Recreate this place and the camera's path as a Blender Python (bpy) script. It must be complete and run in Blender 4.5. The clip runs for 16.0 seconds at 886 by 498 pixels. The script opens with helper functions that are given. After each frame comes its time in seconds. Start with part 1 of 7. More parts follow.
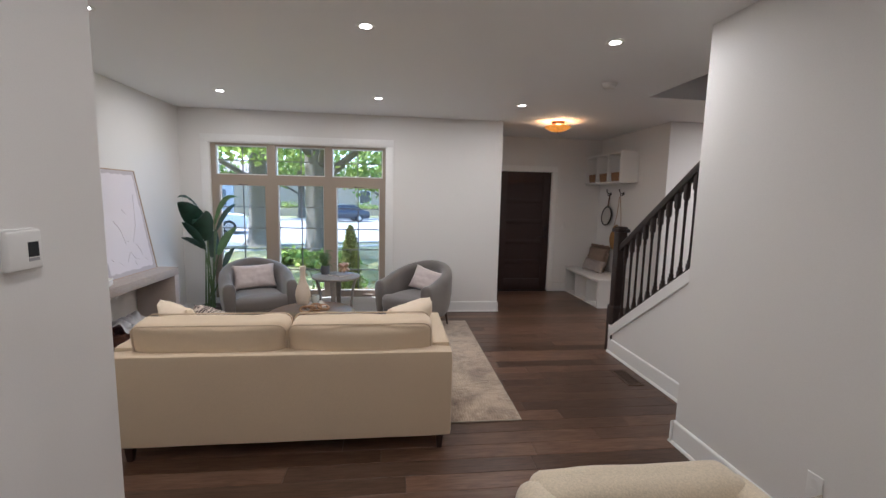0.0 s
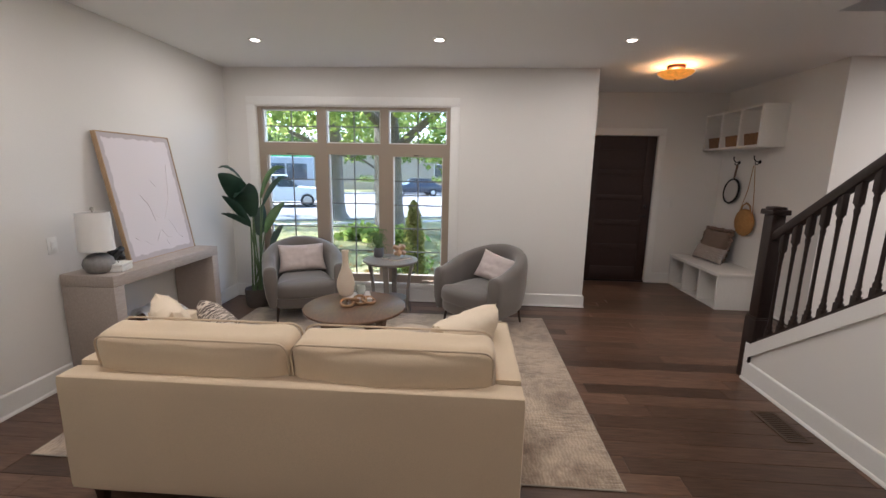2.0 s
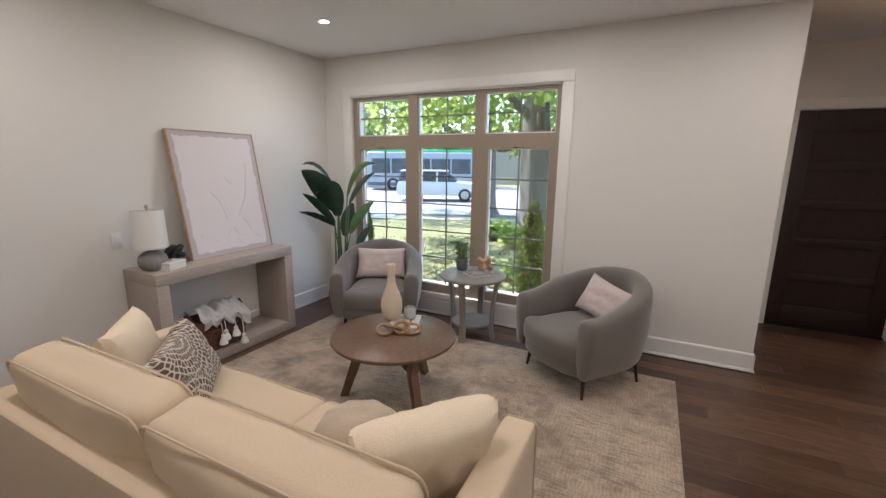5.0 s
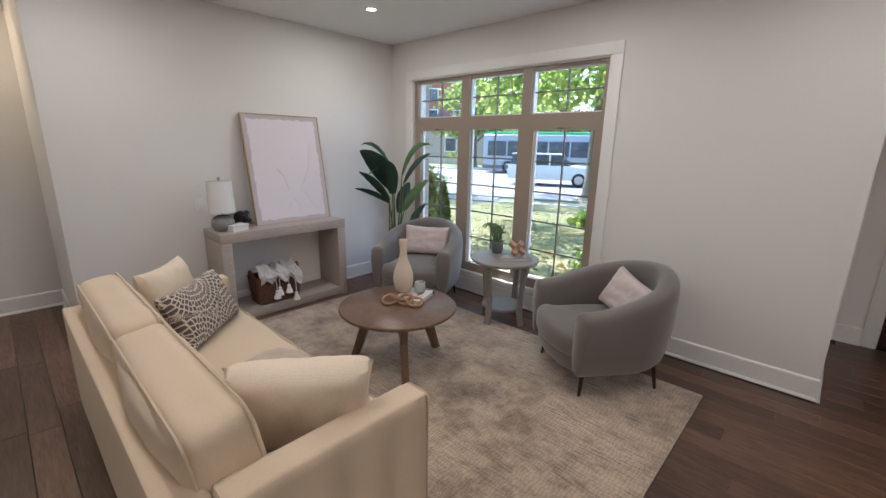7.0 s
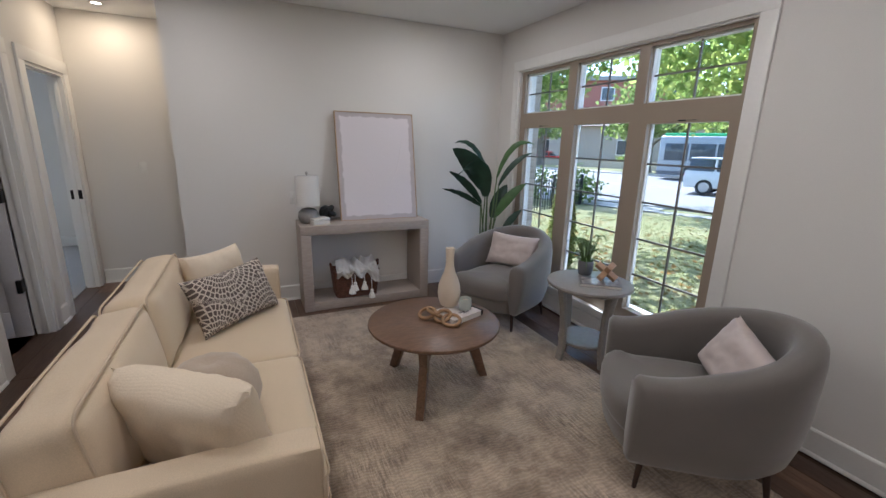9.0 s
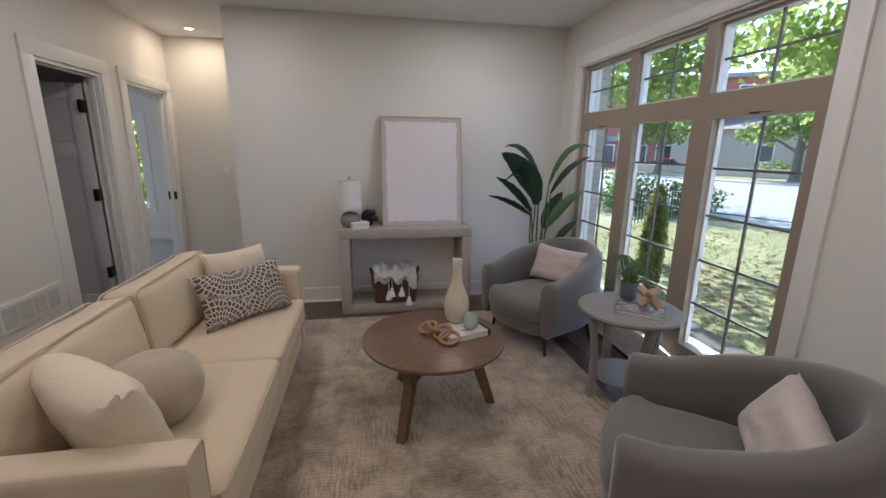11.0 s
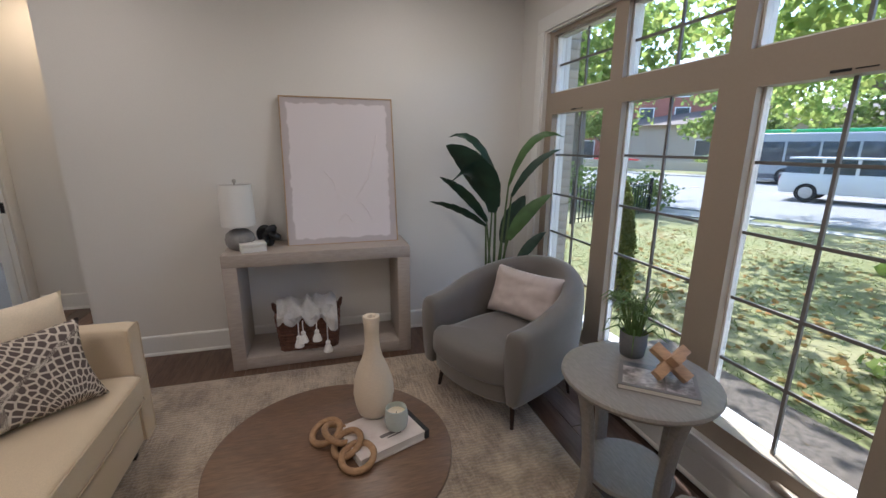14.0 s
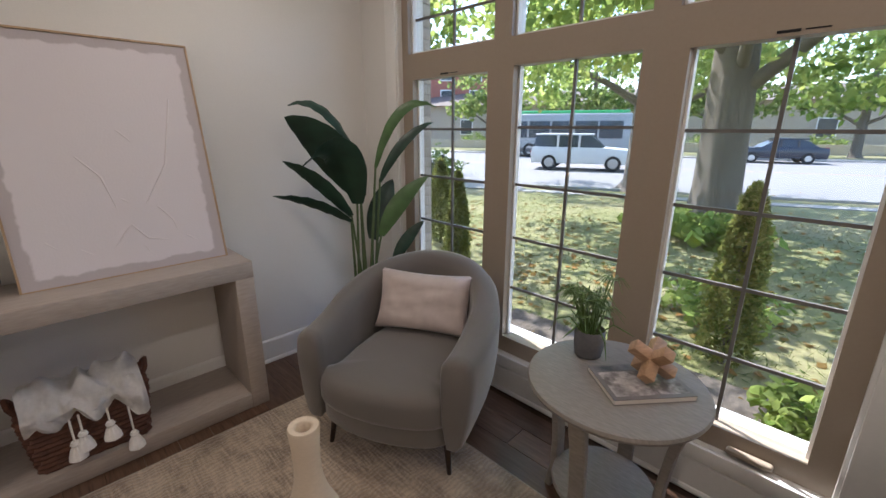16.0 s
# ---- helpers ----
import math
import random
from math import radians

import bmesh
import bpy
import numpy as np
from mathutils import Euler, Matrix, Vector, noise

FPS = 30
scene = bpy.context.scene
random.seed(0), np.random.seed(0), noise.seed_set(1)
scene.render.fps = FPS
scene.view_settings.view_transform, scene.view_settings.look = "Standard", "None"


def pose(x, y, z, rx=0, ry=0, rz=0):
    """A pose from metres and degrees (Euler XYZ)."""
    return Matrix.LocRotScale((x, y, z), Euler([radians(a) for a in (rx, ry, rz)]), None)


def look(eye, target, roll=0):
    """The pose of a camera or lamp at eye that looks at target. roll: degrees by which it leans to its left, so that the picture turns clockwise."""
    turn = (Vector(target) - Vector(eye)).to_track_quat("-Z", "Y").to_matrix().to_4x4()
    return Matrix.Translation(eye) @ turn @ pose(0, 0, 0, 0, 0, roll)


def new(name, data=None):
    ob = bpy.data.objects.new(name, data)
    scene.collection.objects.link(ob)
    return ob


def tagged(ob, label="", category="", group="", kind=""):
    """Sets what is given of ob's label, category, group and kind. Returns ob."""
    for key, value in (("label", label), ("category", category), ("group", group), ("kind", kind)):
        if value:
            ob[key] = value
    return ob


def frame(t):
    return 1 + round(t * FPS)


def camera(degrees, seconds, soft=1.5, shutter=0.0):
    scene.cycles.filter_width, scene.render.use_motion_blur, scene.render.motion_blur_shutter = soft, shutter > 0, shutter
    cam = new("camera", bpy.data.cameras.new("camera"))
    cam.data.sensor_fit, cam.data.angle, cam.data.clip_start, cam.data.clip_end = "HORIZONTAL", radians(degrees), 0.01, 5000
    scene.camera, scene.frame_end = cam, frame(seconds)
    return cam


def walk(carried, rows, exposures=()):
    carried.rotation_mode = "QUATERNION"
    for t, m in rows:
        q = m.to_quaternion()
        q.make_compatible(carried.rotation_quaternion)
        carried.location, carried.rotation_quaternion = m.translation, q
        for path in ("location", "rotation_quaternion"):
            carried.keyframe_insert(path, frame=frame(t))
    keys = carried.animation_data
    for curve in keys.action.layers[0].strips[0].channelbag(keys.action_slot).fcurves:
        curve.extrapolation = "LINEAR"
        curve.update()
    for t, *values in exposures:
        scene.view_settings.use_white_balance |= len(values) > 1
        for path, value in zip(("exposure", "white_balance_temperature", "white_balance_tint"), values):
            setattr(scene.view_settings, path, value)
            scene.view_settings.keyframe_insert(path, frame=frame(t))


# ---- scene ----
cam = camera(93.2, 16.0)
SKY, SUN, LAMP, LAMP_HALL, FAR_FILL, FOYER = 0.15, 2.9, 1.65, 1.15, 7.0, 2.6
PATH = [
    (0, (0.021, -0.081, 1.622), (0.254, 1.891, 1.381), 1.3),
    (0.5, (0.03, 0.129, 1.611), (0.216, 2.103, 1.351), 1.5),
    (1, (0.098, 0.372, 1.589), (0.204, 2.348, 1.302), 1.5),
    (1.5, (0.127, 0.597, 1.582), (0.135, 2.57, 1.252), 1.5),
    (2, (0.138, 0.847, 1.58), (0.02, 2.81, 1.212), 1.1),
    (2.5, (0.175, 1.069, 1.58), (-0.073, 3.013, 1.185), 0.5),
    (3, (0.234, 1.314, 1.587), (-0.151, 3.236, 1.19), -0.2),
    (3.5, (0.296, 1.541, 1.603), (-0.224, 3.429, 1.196), -0.5),
    (4, (0.411, 1.75, 1.6), (-0.261, 3.592, 1.205), -0.4),
    (6.5, (1.205, 2.102, 1.593), (0.037, 3.656, 1.122), 1.5),
    (7, (1.379, 2.297, 1.59), (0.056, 3.716, 1.103), 1.1),
    (7.5, (1.414, 2.471, 1.58), (-0.034, 3.756, 1.079), 1.1),
    (8, (1.396, 2.683, 1.579), (-0.169, 3.822, 1.073), 1.0),
    (8.5, (1.455, 2.956, 1.561), (-0.232, 3.908, 1.063), 1.0),
    (9, (1.494, 3.157, 1.561), (-0.267, 3.968, 1.07), 1.4),
    (9.5, (1.515, 3.319, 1.553), (-0.299, 4.008, 1.067), 1.6),
    (12, (1.37, 4.015, 1.526), (-0.569, 4.226, 1.083), 0.5),
    (12.5, (1.17, 4.056, 1.517), (-0.771, 4.257, 1.08), 0.6),
    (13, (0.983, 4.098, 1.514), (-0.951, 4.345, 1.068), 0.6),
    (13.5, (0.764, 4.14, 1.498), (-1.15, 4.506, 1.045), 0.7),
    (14, (0.538, 4.172, 1.499), (-1.328, 4.711, 1.023), 0.4),
    (14.5, (0.302, 4.122, 1.5), (-1.485, 4.867, 0.997), 0.2),
    (15, (0.119, 4.062, 1.494), (-1.55, 5.03, 0.969), 0.0),
    (15.5, (-0.082, 4.04, 1.472), (-1.602, 5.223, 0.933), 0.2),
    (16, (-0.228, 4.025, 1.455), (-1.592, 5.377, 0.898), 0.1),
]
walk(cam, [(t, look(eye, target, roll)) for t, eye, target, roll in PATH], [(0.0, 2.74, 5200, 12), (3.5, 2.65, 5680, 14), (7.0, 2.55, 5350, 12), (9.0, 2.27, 5250, 12), (12.0, 2.18, 5420, 13), (14.0, 2.13, 5560, 13), (16.0, 2.14, 5850, 15)])

# ---- world and light ----
world = bpy.data.worlds.new("sky")
scene.world = world
world.use_nodes = True
wn = world.node_tree
sky = wn.nodes.new("ShaderNodeTexSky")
sky.sky_type = "NISHITA"
sky.sun_disc = False
sky.sun_elevation = radians(58)
sky.sun_rotation = radians(-75)
wn.links.new(sky.outputs[0], wn.nodes["Background"].inputs[0])
wn.nodes["Background"].inputs[1].default_value = SKY

sun = new("sun", bpy.data.lights.new("sun", "SUN"))
sun.data.energy, sun.data.angle, sun.data.color = SUN, radians(0.5), (1.0, 0.95, 0.86)
sun.matrix_world = look((-5.0, 1.35, 8.2), (0, 0, 0))


# ---- materials ----
def mat(name, base, rough=0.5, metal=0.0, scale=40.0, vary=0.12, fine=None, bump=0.1, stain=0.0, stain_scale=2.0,
        piece=0.0, sheen=0.0, stretch=(1, 1, 1), coords="Object", second=None, spec=0.5):
    """A surface with grain and larger patches. second: a colour that the patches mix in."""
    m = bpy.data.materials.new(name)
    m.use_nodes = True
    n, l = m.node_tree.nodes, m.node_tree.links
    b = n["Principled BSDF"]
    b.inputs["Roughness"].default_value, b.inputs["Metallic"].default_value = rough, metal
    b.inputs["Specular IOR Level"].default_value = spec
    if sheen:
        b.inputs["Sheen Weight"].default_value = sheen
        b.inputs["Sheen Roughness"].default_value = 0.5
    tc, mp = n.new("ShaderNodeTexCoord"), n.new("ShaderNodeMapping")
    mp.inputs["Scale"].default_value = stretch
    l.new(tc.outputs[coords], mp.inputs[0])
    g, s = n.new("ShaderNodeTexNoise"), n.new("ShaderNodeTexNoise")
    g.inputs["Scale"].default_value, g.inputs["Detail"].default_value = scale, 5
    s.inputs["Scale"].default_value, s.inputs["Detail"].default_value = stain_scale, 4
    l.new(mp.outputs[0], g.inputs[0]), l.new(mp.outputs[0], s.inputs[0])
    dark = tuple(c * (1 - vary) for c in base)
    light = tuple(min(1, c * (1 + vary)) for c in base)
    r = n.new("ShaderNodeValToRGB")
    r.color_ramp.elements[0].position, r.color_ramp.elements[1].position = 0.3, 0.7
    r.color_ramp.elements[0].color, r.color_ramp.elements[1].color = (*dark, 1), (*light, 1)
    l.new(g.outputs[0], r.inputs[0])
    mix = n.new("ShaderNodeMix")
    mix.data_type, mix.blend_type = "RGBA", "MIX"
    r2 = n.new("ShaderNodeValToRGB")
    r2.color_ramp.elements[0].position, r2.color_ramp.elements[1].position = 0.45, 0.65
    r2.color_ramp.elements[1].color = (stain, stain, stain, 1)
    l.new(s.outputs[0], r2.inputs[0]), l.new(r2.outputs[0], mix.inputs[0])
    l.new(r.outputs[0], mix.inputs[6])
    mix.inputs[7].default_value = (*(second or tuple(c * 0.7 for c in base)), 1)
    out = mix.outputs[2]
    if piece:
        info, hsv = n.new("ShaderNodeObjectInfo"), n.new("ShaderNodeHueSaturation")
        mr = n.new("ShaderNodeMapRange")
        mr.inputs[3].default_value, mr.inputs[4].default_value = 1 - piece, 1 + piece
        l.new(info.outputs["Random"], mr.inputs[0]), l.new(mr.outputs[0], hsv.inputs["Value"])
        l.new(out, hsv.inputs["Color"])
        out = hsv.outputs[0]
    l.new(out, b.inputs["Base Color"])
    if bump:
        bp = n.new("ShaderNodeBump")
        bp.inputs["Strength"].default_value, bp.inputs["Distance"].default_value = bump, 0.002
        src = g
        if fine:
            src = n.new("ShaderNodeTexNoise")
            src.inputs["Scale"].default_value = fine
            l.new(mp.outputs[0], src.inputs[0])
        l.new(src.outputs[0], bp.inputs["Height"]), l.new(bp.outputs[0], b.inputs["Normal"])
    return m


def woven(m, density=900.0, strength=0.25):
    """Adds a cloth weave to a material's relief."""
    n, l = m.node_tree.nodes, m.node_tree.links
    tc = n.new("ShaderNodeTexCoord")
    waves = []
    for d in ("X", "Z"):
        w = n.new("ShaderNodeTexWave")
        w.bands_direction = d
        w.inputs["Scale"].default_value, w.inputs["Distortion"].default_value = density / 6.28, 1.5
        l.new(tc.outputs["Object"], w.inputs[0])
        waves.append(w)
    add, bp = n.new("ShaderNodeMath"), n.new("ShaderNodeBump")
    l.new(waves[0].outputs[1], add.inputs[0]), l.new(waves[1].outputs[1], add.inputs[1])
    bp.inputs["Strength"].default_value, bp.inputs["Distance"].default_value = strength, 0.0008
    l.new(add.outputs[0], bp.inputs["Height"])
    b = n["Principled BSDF"]
    if b.inputs["Normal"].links:
        l.new(b.inputs["Normal"].links[0].from_socket, bp.inputs["Normal"])
    l.new(bp.outputs[0], b.inputs["Normal"])
    return m


def glowing(name, colour, strength):
    m = bpy.data.materials.new(name)
    m.use_nodes = True
    b = m.node_tree.nodes["Principled BSDF"]
    b.inputs["Base Color"].default_value = (0.8, 0.8, 0.8, 1)
    b.inputs["Emission Color"].default_value, b.inputs["Emission Strength"].default_value = (*colour, 1), strength
    return m


def glass(name, tint=(1, 1, 1), rough=0.0):
    m = bpy.data.materials.new(name)
    m.use_nodes = True
    n, l = m.node_tree.nodes, m.node_tree.links
    out = n["Material Output"]
    tr, gl, mx, lw, pw, ma = n.new("ShaderNodeBsdfTransparent"), n.new("ShaderNodeBsdfGlossy"), n.new("ShaderNodeMixShader"), n.new("ShaderNodeLayerWeight"), n.new("ShaderNodeMath"), n.new("ShaderNodeMath")
    tr.inputs[0].default_value = (*tint, 1)
    gl.inputs["Roughness"].default_value = rough
    lw.inputs[0].default_value = 0.5
    pw.operation, pw.inputs[1].default_value = "POWER", 5.0
    ma.operation, ma.inputs[1].default_value, ma.inputs[2].default_value = "MULTIPLY_ADD", 0.7, 0.03
    l.new(lw.outputs["Facing"], pw.inputs[0]), l.new(pw.outputs[0], ma.inputs[0]), l.new(ma.outputs[0], mx.inputs[0])
    l.new(tr.outputs[0], mx.inputs[1]), l.new(gl.outputs[0], mx.inputs[2])
    l.new(mx.outputs[0], out.inputs[0])
    return m


M_WALL = mat("wall_paint", (0.75, 0.73, 0.70), 0.6, scale=220, vary=0.02, bump=0.06, stain=0.12, second=(0.72, 0.70, 0.67), stain_scale=0.8)
M_CEIL = mat("ceiling_paint", (0.86, 0.865, 0.865), 0.75, scale=260, vary=0.02, bump=0.08, stain=0.1, second=(0.83, 0.835, 0.835), stain_scale=0.7)
M_TRIM = mat("trim_paint", (0.80, 0.79, 0.765), 0.35, scale=60, vary=0.015, bump=0.02, stain=0.1, second=(0.74, 0.73, 0.70))
# the frame's backlit shade is put into this tan tone
M_FRAME = mat("backlit_vinyl", (0.33, 0.27, 0.21), 0.4, scale=80, vary=0.02, bump=0.02)
M_MUNTIN = mat("dark_muntin", (0.15, 0.14, 0.13), 0.4, scale=80, vary=0.05, bump=0.0)
M_GLASS = glass("pane_glass", (0.92, 0.93, 0.925))
M_PLANK = mat("walnut_plank", (0.102, 0.055, 0.034), 0.34, scale=9, vary=0.42, stretch=(1.2, 14, 8), stain=0.7, stain_scale=3, second=(0.165, 0.10, 0.066), piece=0.42, bump=0.12, fine=60)
M_GAP = mat("floor_joint", (0.05, 0.03, 0.02), 0.8, bump=0)
M_DARKWOOD = mat("espresso_wood", (0.022, 0.013, 0.011), 0.32, scale=12, vary=0.3, stretch=(6, 6, 1), bump=0.08)
M_DOOR = mat("front_door_paint", (0.026, 0.010, 0.007), 0.5, scale=30, vary=0.2, bump=0.05)
M_GREYDOOR = mat("grey_door_paint", (0.58, 0.56, 0.57), 0.45, scale=60, vary=0.03, bump=0.03)
M_BLACK = mat("black_metal", (0.018, 0.018, 0.02), 0.4, 0.6, scale=90, vary=0.1, bump=0.02)
M_SOFA = woven(mat("cream_linen", (0.68, 0.55, 0.385), 0.85, scale=300, vary=0.07, bump=0.25, stain=0.25, stain_scale=3, second=(0.62, 0.50, 0.355), sheen=0.25))
M_PIPE = mat("cream_piping", (0.62, 0.50, 0.36), 0.8, scale=300, vary=0.08, bump=0.2)
M_BOUCLE = mat("cream_boucle", (0.70, 0.60, 0.44), 0.9, scale=140, vary=0.10, bump=0.9, sheen=0.3)
M_CREAM = woven(mat("cream_pillow_cloth", (0.79, 0.67, 0.51), 0.85, scale=200, vary=0.06, bump=0.3, sheen=0.08, stain=0.2, second=(0.72, 0.60, 0.45)), 700, 0.3)
M_GREYCLOTH = mat("grey_velvet", (0.150, 0.133, 0.119), 0.75, scale=350, vary=0.10, bump=0.25, stain=0.3, stain_scale=5, second=(0.128, 0.116, 0.107), sheen=0.45)
M_SATIN = mat("silver_satin", (0.55, 0.47, 0.44), 0.40, scale=25, vary=0.05, bump=0.10, stain=0.2, second=(0.48, 0.405, 0.38), sheen=0.3)
M_CHAIRLEG = mat("dark_walnut_leg", (0.03, 0.014, 0.010), 0.35, scale=20, vary=0.25, stretch=(5, 5, 1), bump=0.05)
M_TABLEWOOD = mat("brown_table_wood", (0.165, 0.095, 0.058), 0.33, scale=10, vary=0.30, stretch=(16, 2, 10), stain=0.4, stain_scale=3, second=(0.11, 0.072, 0.05), bump=0.12, fine=80)
M_GREYWOOD = mat("weathered_grey_wood", (0.27, 0.245, 0.22), 0.45, scale=10, vary=0.16, stretch=(3, 16, 8), stain=0.35, second=(0.24, 0.22, 0.20), bump=0.12, fine=70)
M_CONSOLE = mat("washed_oak", (0.41, 0.355, 0.31), 0.6, scale=9, vary=0.10, stretch=(16, 2, 12), stain=0.4, stain_scale=4, second=(0.36, 0.31, 0.27), bump=0.05, fine=70)
M_WHITE = mat("white_lacquer", (0.78, 0.76, 0.72), 0.4, scale=60, vary=0.02, bump=0.02)
M_PLASTIC = mat("white_plastic", (0.76, 0.75, 0.72), 0.4, scale=60, vary=0.01, bump=0.0)


# ---- building helpers ----
def mesh(name, bm, material, smooth=False):
    me = bpy.data.meshes.new(name)
    bmesh.ops.recalc_face_normals(bm, faces=bm.faces)
    bm.to_mesh(me)
    bm.free()
    for m in material if isinstance(material, (list, tuple)) else [material]:
        me.materials.append(m)
    if smooth:
        me.polygons.foreach_set("use_smooth", [True] * len(me.polygons))
        me.set_sharp_from_angle(angle=radians(smooth if smooth is not True else 40))
    return me


def part(name, bm, material, parent=None, label="", smooth=40, at=None):
    ob = new(name, mesh(name, bm, material, smooth))
    if parent is not None:
        ob.parent = parent
    if at is not None:
        ob.matrix_basis = at
    if label:
        tagged(ob, label)
    return ob


def thing(name, m, label, category, group="", kind=""):
    ob = new(name)
    ob.empty_display_size = 0.1
    ob.matrix_basis = m
    return tagged(ob, label, category, group, kind)


def solid(name, bm, material, label, category, kind="", m=None, smooth=40, group=""):
    ob = new(name, mesh(name, bm, material, smooth))
    if m is not None:
        ob.matrix_basis = m
    return tagged(ob, label, category, group, kind)


def add_box(bm, x0, x1, y0, y1, z0, z1, bevel=0.0, seg=2, m=None):
    x0, x1, y0, y1, z0, z1 = min(x0, x1), max(x0, x1), min(y0, y1), max(y0, y1), min(z0, z1), max(z0, z1)
    r = bmesh.ops.create_cube(bm, size=1, matrix=Matrix.LocRotScale(((x0 + x1) / 2, (y0 + y1) / 2, (z0 + z1) / 2), None, (x1 - x0, y1 - y0, z1 - z0)))
    v = r["verts"]
    if bevel:
        e = list({e for q in v for e in q.link_edges})
        f = bmesh.ops.bevel(bm, geom=e, offset=bevel, segments=seg, affect="EDGES", profile=0.5)
        v = list({q for g in f["faces"] for q in g.verts} | {q for q in v if q.is_valid})
    if m is not None:
        bmesh.ops.transform(bm, matrix=m, verts=v)
    return v


def box(x0, x1, y0, y1, z0, z1, bevel=0.0, seg=2, m=None):
    bm = bmesh.new()
    add_box(bm, x0, x1, y0, y1, z0, z1, bevel, seg, m)
    return bm


def boxes(*rows, bevel=0.0):
    bm = bmesh.new()
    for r in rows:
        add_box(bm, *r, bevel=bevel)
    return bm


def lathe(profile, seg=32, bm=None, m=None):
    """Turns (radius, height) pairs about z; closes the ends where the radius is 0."""
    bm = bm or bmesh.new()
    rings = []
    for r, z in profile:
        if r < 1e-5:
            rings.append([bm.verts.new((0, 0, z))])
        else:
            rings.append([bm.verts.new((r * math.cos(2 * math.pi * k / seg), r * math.sin(2 * math.pi * k / seg), z)) for k in range(seg)])
    for a, b in zip(rings, rings[1:]):
        for k in range(seg):
            j = (k + 1) % seg
            if len(a) == 1 and len(b) > 1:
                bm.faces.new((a[0], b[j], b[k]))
            elif len(b) == 1 and len(a) > 1:
                bm.faces.new((a[k], a[j], b[0]))
            elif len(a) > 1:
                bm.faces.new((a[k], a[j], b[j], b[k]))
    if m is not None:
        bmesh.ops.transform(bm, matrix=m, verts=[v for r in rings for v in r])
    return bm


def tube(points, radius, seg=8, bm=None, caps=True, closed=False):
    """A tube along points; radius: one number or one for each point."""
    bm = bm or bmesh.new()
    pts = [Vector(p) for p in points]
    n = len(pts)
    rad = radius if isinstance(radius, (list, tuple)) else [radius] * n
    rings, up = [], None
    for i, p in enumerate(pts):
        d = (pts[(i + 1) % n] - pts[i - 1]) if closed else (pts[min(i + 1, n - 1)] - pts[max(i - 1, 0)])
        d.normalize()
        if up is None:
            up = Vector((0, 0, 1)) if abs(d.z) < 0.9 else Vector((1, 0, 0))
        side = d.cross(up).normalized()
        up = side.cross(d).normalized()
        rings.append([bm.verts.new(p + rad[i] * (math.cos(2 * math.pi * k / seg) * side + math.sin(2 * math.pi * k / seg) * up)) for k in range(seg)])
    pairs = list(zip(rings, rings[1:])) + ([(rings[-1], rings[0])] if closed else [])
    for a, b in pairs:
        for k in range(seg):
            j = (k + 1) % seg
            bm.faces.new((a[k], a[j], b[j], b[k]))
    if caps and not closed:
        bm.faces.new(rings[0]), bm.faces.new(rings[-1][::-1])
    return bm


def prism(outline, depth, axis="y", start=0.0, bevel=0.0):
    """A flat outline of (a, b) pairs pushed along an axis. axis y: a is x, b is z; x: a is y, b is z; z: a is x, b is y."""
    bm = bmesh.new()
    put = {"y": lambda a, b, d: (a, d, b), "x": lambda a, b, d: (d, a, b), "z": lambda a, b, d: (a, b, d)}[axis]
    f = bm.faces.new([bm.verts.new(put(a, b, start)) for a, b in outline])
    r = bmesh.ops.extrude_face_region(bm, geom=[f])
    off = Vector(put(0, 0, depth))
    bmesh.ops.translate(bm, vec=off, verts=[v for v in r["geom"] if isinstance(v, bmesh.types.BMVert)])
    if bevel:
        bmesh.ops.bevel(bm, geom=list(bm.edges), offset=bevel, segments=2, affect="EDGES", profile=0.5)
    return bm


def pillow(w, h, t, nx=26, ny=20, pinch=0.10, power=0.42, wave=0.006, seed=1.0):
    """A stuffed cushion that stands on its lower edge: width x, height z, thickness y; corners pulled out to ears."""
    bm = bmesh.new()
    grids = []
    for s in (1, -1):
        g = []
        for j in range(ny + 1):
            row = []
            for i in range(nx + 1):
                u, v = 2 * i / nx - 1, 2 * j / ny - 1
                full = max(0.0, (1 - u ** 4) * (1 - v ** 4)) ** power
                x = u * w / 2 * (1 - pinch * (1 - v * v) * abs(u) ** 3)
                z = v * h / 2 * (1 - pinch * (1 - u * u) * abs(v) ** 3)
                wr = noise.noise((u * 2.3 + seed * 7, v * 2.3, s * 3.1 + seed)) * wave * 2 + noise.noise((u * 6 + seed, v * 6, s)) * wave
                y = s * (t / 2 * full + wr * full)
                if s < 0 and (i in (0, nx) or j in (0, ny)):
                    row.append(grids[0][j][i])
                else:
                    row.append(bm.verts.new((x, y, z + h / 2)))
            g.append(row)
        grids.append(g)
        for j in range(ny):
            for i in range(nx):
                q = (g[j][i], g[j][i + 1], g[j + 1][i + 1], g[j + 1][i])
                bm.faces.new(q if s < 0 else q[::-1])
    return bm


def loft(rings, bm=None, caps=True):
    """Joins closed rings of equally many points."""
    bm = bm or bmesh.new()
    rs = [[bm.verts.new(p) for p in r] for r in rings]
    for a, b in zip(rs, rs[1:]):
        for k in range(len(a)):
            j = (k + 1) % len(a)
            bm.faces.new((a[k], a[j], b[j], b[k]))
    if caps:
        bm.faces.new(rs[0][::-1]), bm.faces.new(rs[-1])
    return bm


